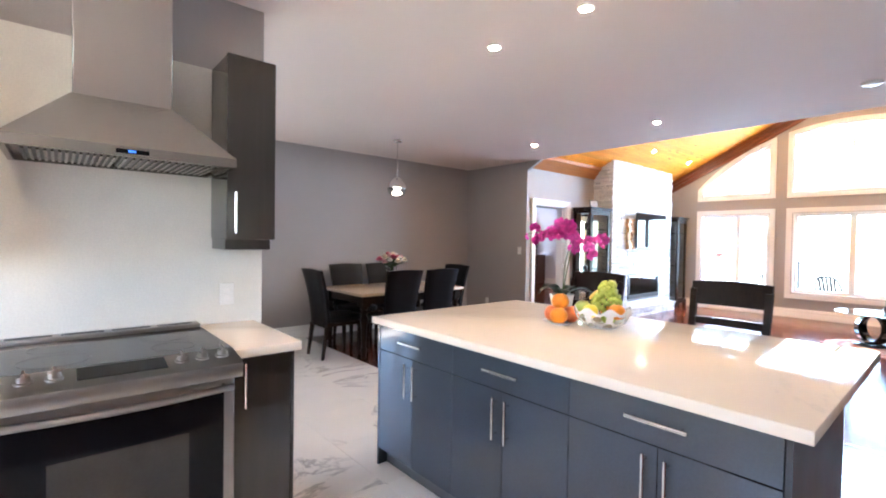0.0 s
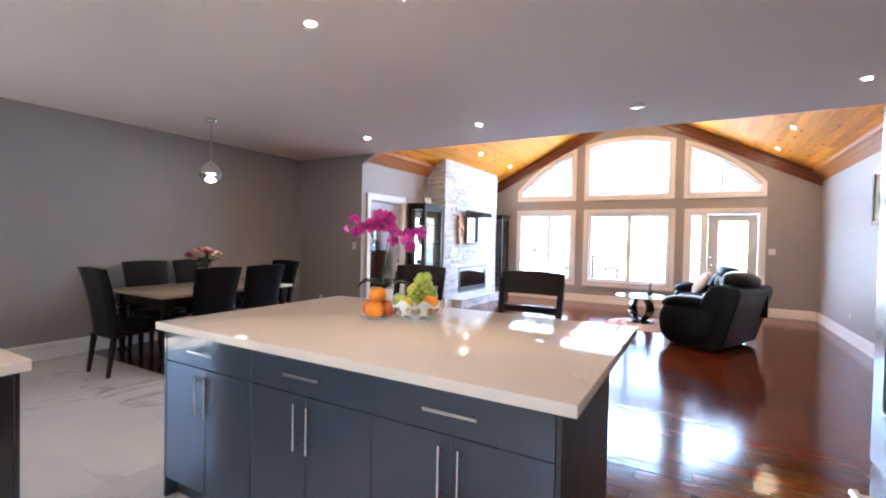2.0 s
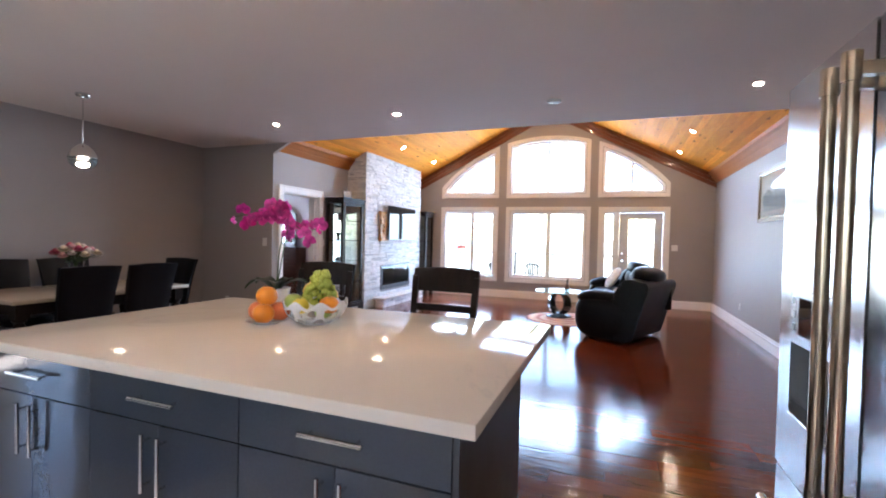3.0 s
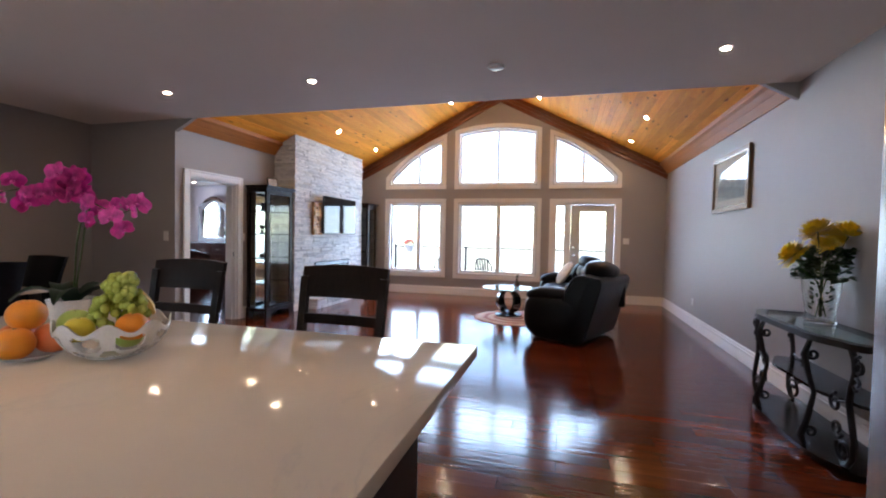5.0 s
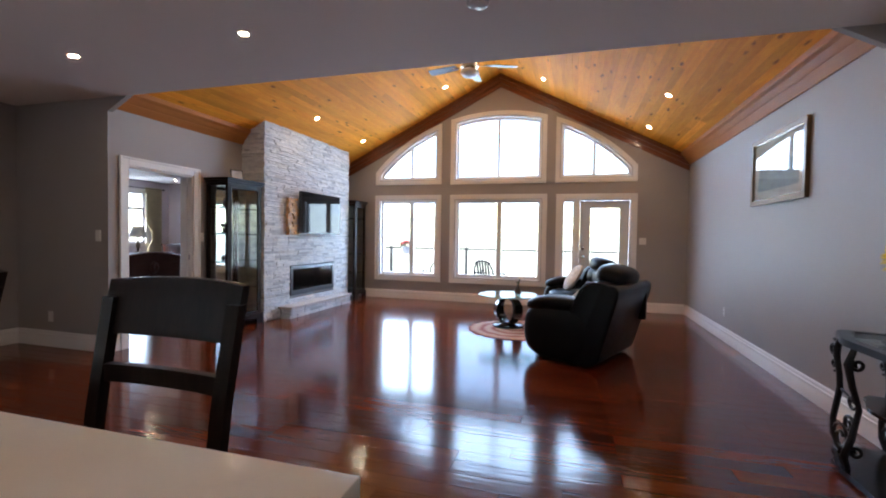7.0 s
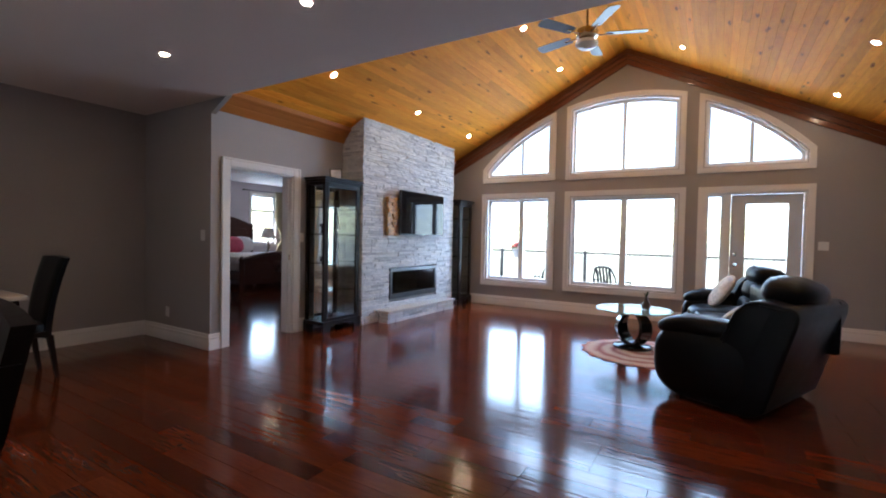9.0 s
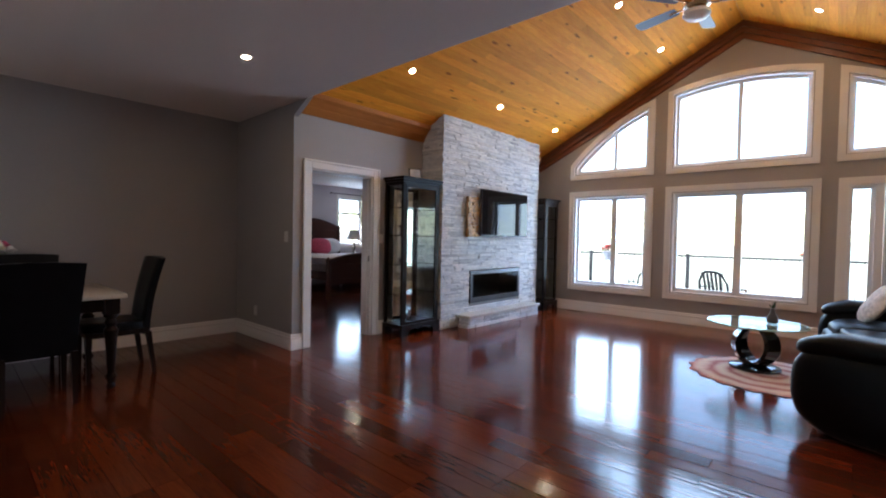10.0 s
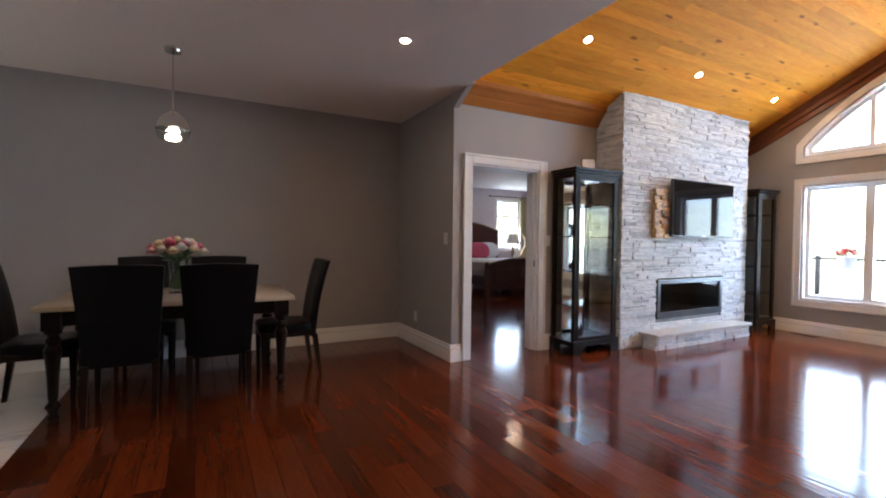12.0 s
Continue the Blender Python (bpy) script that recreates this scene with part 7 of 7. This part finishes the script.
    for z in (0.18, 0.42):
        d = part("drawer", B((-9.35, -9.33, 11.19, 11.66, z, z + 0.2), bevel=0.004), MAHOGANY, nst)
        bm = bmesh.new()
        ball(bm, (-9.32, 11.225, z + 0.1), 0.016, 1, 8)
        part("knob", bm, BRONZE, d)
    lm = thing("table_lamp", "table lamp with a pale fabric shade on the nightstand", "lamp")
    bm = bmesh.new()
    lathe(bm, [(0, 0.736), (0.08, 0.736), (0.08, 0.75), (0.02, 0.77), (0.04, 0.85), (0.055, 0.93), (0.03, 1.02), (0.012, 1.08), (0.012, 1.18), (0, 1.18)], (-9.55, 11.35, 0), 18)
    part("base", bm, BRONZE, lm)
    bm = bmesh.new()
    lathe(bm, [(0.20, 1.14), (0.205, 1.14), (0.125, 1.42), (0.12, 1.42)], (-9.55, 11.35, 0), 28)
    part("shade", bm, surface("lamp_shade", (0.78, 0.74, 0.68), 0.8), lm)

    d = thing("dresser", "long mahogany dresser against the bedroom wall", "dresser")
    x0, x1, yb = -9.55, -7.9, BY - 0.03
    part("body", B((x0, x1, yb - 0.48, yb, 0.08, 0.92), bevel=0.006), MAHOGANY, d)
    part("top", B((x0 - 0.03, x1 + 0.03, yb - 0.51, yb, 0.92, 0.96), bevel=0.01, seg=2), MAHOGANY, d)
    part("plinth", B((x0 + 0.02, x1 - 0.02, yb - 0.46, yb, 0.0, 0.08)), MAHOGANY, d)
    for i in range(3):
        for j in range(3):
            a = x0 + 0.04 + i * (x1 - x0 - 0.08) / 3
            b2 = a + (x1 - x0 - 0.08) / 3 - 0.02
            dr = part("drawer", B((a, b2, yb - 0.50, yb - 0.478, 0.13 + j * 0.26, 0.37 + j * 0.26), bevel=0.005), MAHOGANY, d)
            bm = bmesh.new()
            tube(bm, [(a + (b2 - a) * 0.35, yb - 0.505, 0.25 + j * 0.26), ((a + b2) / 2, yb - 0.53, 0.235 + j * 0.26), (a + (b2 - a) * 0.65, yb - 0.505, 0.25 + j * 0.26)], 0.006, 6)
            part("pull", bm, BRONZE, dr)
    mr = thing("dresser_mirror", "arched mirror in a carved mahogany frame", "mirror")
    mx0, mx1, z0 = -9.30, -8.25, 0.961
    xc = (mx0 + mx1) / 2
    n = 16
    arc = lambda o: [(mx0 + o, z0 + o * 1.1), (mx1 - o, z0 + o * 1.1)] + [(mx1 - o - (mx1 - mx0 - 2 * o) * i / n, 2.02 - o + 0.26 * math.sin(math.pi * i / n)) for i in range(n + 1)]
    bm = bmesh.new()
    a, b3 = arc(0.0), arc(0.13)
    rows = [[bm.verts.new((p[0], y, p[1])) for p in loop] for loop, y in ((a, yb - 0.09), (b3, yb - 0.06), (b3, yb - 0.02), (a, yb - 0.02))]
    for k in range(4):
        r, s = rows[k], rows[(k + 1) % 4]
        for i in range(len(r)):
            j = (i + 1) % len(r)
            bm.faces.new((r[i], r[j], s[j], s[i]))
    part("frame", bm, MAHOGANY, mr)
    bm = bmesh.new()
    prism(bm, arc(0.12), "y", yb - 0.045, yb - 0.035)
    part("glass", bm, MIRROR, mr)
    bm = bmesh.new()
    for k in range(-4, 5):
        ball(bm, (xc + 0.075 * k, yb - 0.08, 2.27 - 0.006 * k * k), 0.05 - 0.003 * abs(k), 1.2, 10, 0.3)
    part("crest", bm, MAHOGANY, mr)


bedroom()
bouquet(-8.15, BY - 0.28, 0.961, (WHITE_ROSE, CREAM), 9, 0.13, 0.38, 0.045, "white flowers in a vase on the dresser", [(0.0, 0.0), (0.045, 0.0), (0.047, 0.02), (0.04, 0.12), (0.052, 0.22)], 44, 30)


# ---- deck and distance ----
def deck():
    t = thing("deck", "weathered wooden deck outside the windows", "deck", kind="structure")
    DECK = wood("deck_board", (0.24, 0.20, 0.16), (0.40, 0.34, 0.28), 0.7, "x", 1.0, island="object")
    part("joists", B((-6.0, 6.0, YW + 0.21, 14.55, -0.32, -0.161)), surface("joist", (0.12, 0.09, 0.07), 0.8), t)
    bm = B((-6.0, 6.0, 0, 0.136, -0.028, 0.0), bevel=0.003)
    me = finish(bm, "plank", DECK)
    for i in range(23):
        ob = new("plank", me)
        ob.parent, ob.location = t, (0, YW + 0.215 + i * 0.145, -0.13)
    part("posts", B(*[(x - 0.07, x + 0.07, 13.9, 14.04, -1.2, -0.32) for x in (-5.5, -2, 2, 5.5)]), DECK, t)
    r = thing("deck_railing", "black metal deck railing with thin balusters", "railing")
    y = 14.4
    part("top_rail", B((-6, 6, y - 0.03, y + 0.03, 0.925, 0.965), bevel=0.004), BLACK, r)
    part("bottom_rail", B((-6, 6, y - 0.02, y + 0.02, -0.04, -0.01), bevel=0.003), BLACK, r)
    post = finish(B((-0.035, 0.035, y - 0.035, y + 0.035, -0.13, 1.0), bevel=0.004), "post", BLACK)
    for x in (-5.9, -3.7, -1.47, 0.76, 3.0, 5.9):
        ob = new("post", post)
        ob.parent, ob.location = r, (x, 0, 0)
    bal = finish(B((-0.005, 0.005, y - 0.005, y + 0.005, -0.01, 0.925)), "baluster", BLACK)
    x = -5.85
    while x < 5.9:
        ob = new("baluster", bal)
        ob.parent, ob.location = r, (x, 0, 0)
        x += 0.115


deck()


def deck_chair(x, y, a):
    t = thing("deck_chair", "black slatted patio chair on the deck", "chair", "chairs on the deck", at=pose(x, y, -0.13, 0, 0, a))
    bm = bmesh.new()
    for sx in (-1, 1):
        tube(bm, [(sx * 0.24, 0.24, 0.0), (sx * 0.24, 0.22, 0.42), (sx * 0.23, 0.28, 0.70), (sx * 0.16, 0.33, 0.86)], 0.017, 8)
        tube(bm, [(sx * 0.25, -0.24, 0.0), (sx * 0.25, -0.22, 0.40), (sx * 0.27, -0.20, 0.60), (sx * 0.27, 0.20, 0.62)], 0.016, 8)
    part("frame", bm, BLACK, t)
    bm = bmesh.new()
    tube(bm, [(-0.16, 0.33, 0.86), (-0.08, 0.345, 0.89), (0.08, 0.345, 0.89), (0.16, 0.33, 0.86)], 0.02, 8)
    part("top_rail", bm, BLACK, t)
    for k in range(5):
        bm = bmesh.new()
        tube(bm, [((-2 + k) * 0.062, 0.235, 0.42), ((-2 + k) * 0.066, 0.28, 0.66), ((-2 + k) * 0.07, 0.34, 0.87)], 0.020, 6)
        part("slat", bm, BLACK, t)
    part("seat", B((-0.24, 0.24, -0.24, 0.24, 0.40, 0.43), bevel=0.008), BLACK, t)
    return t


dc = deck_chair(-0.42, 12.25, 160)
copy_thing(dc, pose(-1.70, 12.35, -0.13, 0, 0, 215))


def flower_basket(x):
    t = thing("flower_basket", "red flowering basket hung on the deck railing", "flower basket", "flower baskets on the railing", at=pose(x, 14.25, 0.78))
    bm = bmesh.new()
    lathe(bm, [(0.0, 0.0), (0.09, 0.0), (0.11, 0.02), (0.14, 0.20), (0.15, 0.21), (0.13, 0.20), (0.0, 0.19)], seg=20)
    part("pot", bm, surface("pot_white", (0.55, 0.56, 0.58), 0.5), t)
    rnd = random.Random(int(x * 10))
    bm = bmesh.new()
    bl = bmesh.new()
    for i in range(160):
        a, r = rnd.uniform(0, 6.28), rnd.uniform(0.02, 0.17)
        b = Vector((r * math.cos(a), r * math.sin(a), 0.20 + 0.10 * (1 - (r / 0.17) ** 2) + rnd.uniform(-0.02, 0.04)))
        leaf_tuft(bm, b, b + Vector((rnd.uniform(-0.05, 0.05), rnd.uniform(-0.05, 0.05), 0.03)), 0.014, rnd)
        if i % 3:
            c = b * 1.06 + Vector((0, 0, 0.03))
            for k in range(5):
                ak = k * 1.2566 + a
                leaf_tuft(bl, c, c + Vector((0.028 * math.cos(ak), 0.028 * math.sin(ak), 0.006)), 0.012, rnd)
    part("foliage", bm, LEAF, t)
    tagged(part("blossoms", bl, RED, t), kind="stuff")
    bm = bmesh.new()
    tube(bm, [(0, 0.03, 0.02), (0, 0.12, 0.02), (0, 0.12, 0.16), (0, 0.16, 0.19)], 0.006, 6)
    part("bracket", bm, BLACK, t)


flower_basket(-3.19)
flower_basket(0.66)


def woods():
    """Distant spring trees: trunk, limbs and loose clumps of leaves."""
    rnd = random.Random(77)
    bm, tr = bmesh.new(), bmesh.new()
    for i in range(170):
        a = radians(rnd.uniform(-62, 62))
        d = rnd.uniform(95, 170)
        x, y = d * math.sin(a), 14 + d * math.cos(a)
        H = rnd.uniform(5.5, 11.0)
        base = Vector((x, y, -1.2))
        tube(tr, [base, base + Vector((0.1, 0, H * 0.5)), base + Vector((0.2, 0.1, H * 0.85))], [0.22, 0.15, 0.05], 6)
        for k in range(5):
            b = base + Vector((0, 0, H * rnd.uniform(0.35, 0.7)))
            tube(tr, [b, b + Vector((rnd.uniform(-2, 2), rnd.uniform(-2, 2), rnd.uniform(0.8, 2.2)))], [0.08, 0.03], 5)
        for k in range(110):
            u, v, w = rnd.gauss(0, 0.5), rnd.gauss(0, 0.5), rnd.uniform(-1, 1)
            p = base + Vector((u * H * 0.33, v * H * 0.33, H * (0.66 + 0.32 * w * (1 - 0.3 * abs(u)))))
            leaf_tuft(bm, p, p + Vector((rnd.uniform(-1.8, 1.8), rnd.uniform(-1.8, 1.8), rnd.uniform(-1.0, 1.4))), rnd.uniform(0.7, 1.3), rnd)
    t = thing("far_woods", "distant row of spring-green trees", "trees", kind="stuff")
    hazy = surface("leaves_painted_glow", (0.17, 0.18, 0.06), 0.7, vary=0.4, scale=0.3)
    # emission on crowns and trunks stands in for overbright daylight and haze
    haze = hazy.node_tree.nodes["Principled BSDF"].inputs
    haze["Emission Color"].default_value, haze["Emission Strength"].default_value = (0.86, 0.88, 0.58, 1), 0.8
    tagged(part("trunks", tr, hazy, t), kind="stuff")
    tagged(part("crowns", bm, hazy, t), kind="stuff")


woods()


def back_windows():
    """Plain two-pane windows that close the kitchen behind the walk, where one is added for light, and the dining wall
    beside it.
    """
    w = thing("window_7", "white-framed window added out of view behind the kitchen", "window", kind="structure")
    x0, x1, z0, z1 = -0.45, 1.55, 1.05, 2.25
    bm = bmesh.new()
    casing_ring(bm, rect(x0 - 0.08, x1 + 0.08, z0 - 0.08, z1 + 0.08), rect(x0, x1, z0, z1), YB + 0.002, YB + 0.024)
    part("window_casing", bm, TRIM, w)
    xm = (x0 + x1) / 2
    for a, b in ((x0, xm), (xm, x1)):
        bm = bmesh.new()
        casing_ring(bm, rect(a, b, z0, z1), rect(a + 0.05, b - 0.05, z0 + 0.05, z1 - 0.05), YB - 0.1, YB - 0.04)
        f = part("window_frame", bm, VINYL, w)
        part("pane", B((a + 0.04, b - 0.04, YB - 0.075, YB - 0.07, z0 + 0.04, z1 - 0.04)), PANE, f).visible_shadow = False
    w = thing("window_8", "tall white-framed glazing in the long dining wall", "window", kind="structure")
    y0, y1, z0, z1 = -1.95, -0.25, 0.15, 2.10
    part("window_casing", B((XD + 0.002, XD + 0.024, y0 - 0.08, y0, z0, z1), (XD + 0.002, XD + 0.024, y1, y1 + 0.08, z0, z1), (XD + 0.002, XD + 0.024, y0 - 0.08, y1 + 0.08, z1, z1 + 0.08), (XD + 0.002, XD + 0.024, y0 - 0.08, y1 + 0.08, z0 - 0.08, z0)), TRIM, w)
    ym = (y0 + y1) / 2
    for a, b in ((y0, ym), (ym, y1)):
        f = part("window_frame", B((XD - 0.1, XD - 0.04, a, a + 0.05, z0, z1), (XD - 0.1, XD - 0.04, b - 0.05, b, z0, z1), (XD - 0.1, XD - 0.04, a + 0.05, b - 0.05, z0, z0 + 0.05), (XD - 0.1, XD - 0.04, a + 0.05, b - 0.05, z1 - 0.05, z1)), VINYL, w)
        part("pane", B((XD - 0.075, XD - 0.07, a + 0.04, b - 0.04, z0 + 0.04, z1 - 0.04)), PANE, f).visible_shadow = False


back_windows()

# ---- floors ----
def hardwood():
    """Planks across the room; those nearest the walk are parts, the rest one joined part."""
    rnd = random.Random(11)
    floor = thing("floor", "glossy reddish cherry hardwood planks", "floor", kind="structure")
    part("subfloor", B((XD, XR, 2.18, YW, -0.08, -0.012), (XD, 2.60, YB, 2.18, -0.08, -0.012), (BX, XL - 0.15, YH + 0.2, BY, -0.08, -0.012), (XL - 0.16, XL, 6.08, 6.94, -0.08, -0.012)), SUBFLOOR, floor)
    W = 0.127
    shapes, rest, count = {}, bmesh.new(), 0

    def plank(bm, x0, x1, y0, y1, tip=0.0):
        e = 0.0018
        v = [bm.verts.new(p) for p in ((x0 + 0.0005, y0 + 0.0005, -0.012), (x1 - 0.0005, y0 + 0.0005, -0.012), (x1 - 0.0005, y1 - 0.0005, -0.012), (x0 + 0.0005, y1 - 0.0005, -0.012), (x0 + 0.0005, y0 + 0.0005, -e), (x1 - 0.0005, y0 + 0.0005, -e), (x1 - 0.0005, y1 - 0.0005, -e), (x0 + 0.0005, y1 - 0.0005, -e), (x0 + e, y0 + e, 0), (x1 - e, y0 + e, 0), (x1 - e, y1 - e, tip), (x0 + e, y1 - e, tip))]
        for q in ((0, 1, 5, 4), (1, 2, 6, 5), (2, 3, 7, 6), (3, 0, 4, 7), (4, 5, 9, 8), (5, 6, 10, 9), (6, 7, 11, 10), (7, 4, 8, 11), (8, 9, 10, 11)):
            bm.faces.new([v[i] for i in q])

    def row(x0, x1, y, near):
        nonlocal count
        x = x0 - rnd.choice((0.0, 0.3, 0.6, 0.9))
        while x < x1 - 0.01:
            L = rnd.choice((0.6, 0.9, 0.9, 1.2, 1.2, 1.5))
            a, b = max(x, x0), min(x + L, x1)
            x += L
            if b - a < 0.02:
                continue
            if near and a > -2.6 and b < 2.4 and count < 300:
                key = round(b - a, 3)
                if key not in shapes:
                    bm = bmesh.new()
                    plank(bm, 0, b - a, 0, W)
                    shapes[key] = finish(bm, "plank", FLOOR_WOOD)
                ob = new("plank", shapes[key])
                ob.parent = floor
                ob.location = (a, y, rnd.uniform(-0.0006, 0.0))
                ob.rotation_euler[0] = rnd.uniform(-0.0018, 0.0018)
                count += 1
            else:
                plank(rest, a, b, y, min(y + W, YW) if y < YW else y + W, rnd.uniform(-0.0003, 0.0003))

    y = BORDER - 41 * W
    while y < YW - 0.01:
        if y < BORDER - 0.01:
            row(1.0, XR if y > 2.18 else 2.60, y, False)
        elif y < YH:
            row(XD, XR, y, 3.2 < y)
        else:
            row(XL, XR, y, y < 9.4)
        y += W
    y = YH + 0.22
    while y < BY:
        row(BX, XL - 0.16, y, False)
        y += W
    y = 6.08
    while y < 6.88:
        row(XL - 0.16, XL, y, False)
        y += W
    tagged(part("plank_rest", rest, FLOOR_REST, floor), kind="stuff")


hardwood()


def tiles():
    rnd = random.Random(5)
    floor = thing("floor_tile", "polished white marble-look kitchen tiles with grey veins", "floor", kind="structure")
    part("grout_bed", B((XD, 1.0, YB, BORDER, -0.05, -0.003)), GROUT, floor)
    S = 0.60
    bm = bmesh.new()
    add_box(bm, 0.001, S - 0.001, 0.001, S - 0.001, -0.003, 0.001)
    shape = finish(bm, "tile", TILE)
    edge = {}
    ny = int((BORDER - YB) / S) + 1
    for j in range(ny):
        y1 = BORDER - j * S
        y0 = max(YB, y1 - S)
        x = 1.0
        while x > XD + 0.02:
            x0 = max(XD, x - S)
            w, d = round(x - x0, 3), round(y1 - y0, 3)
            if (w, d) == (S, S):
                me = shape
            else:
                if (w, d) not in edge:
                    bm = bmesh.new()
                    add_box(bm, 0.001, w - 0.001, 0.001, d - 0.001, -0.003, 0.001)
                    edge[(w, d)] = finish(bm, "tile", TILE)
                me = edge[(w, d)]
            ob = new("tile", me)
            ob.parent, ob.location = floor, (x0, y0, 0)
            x -= S


tiles()
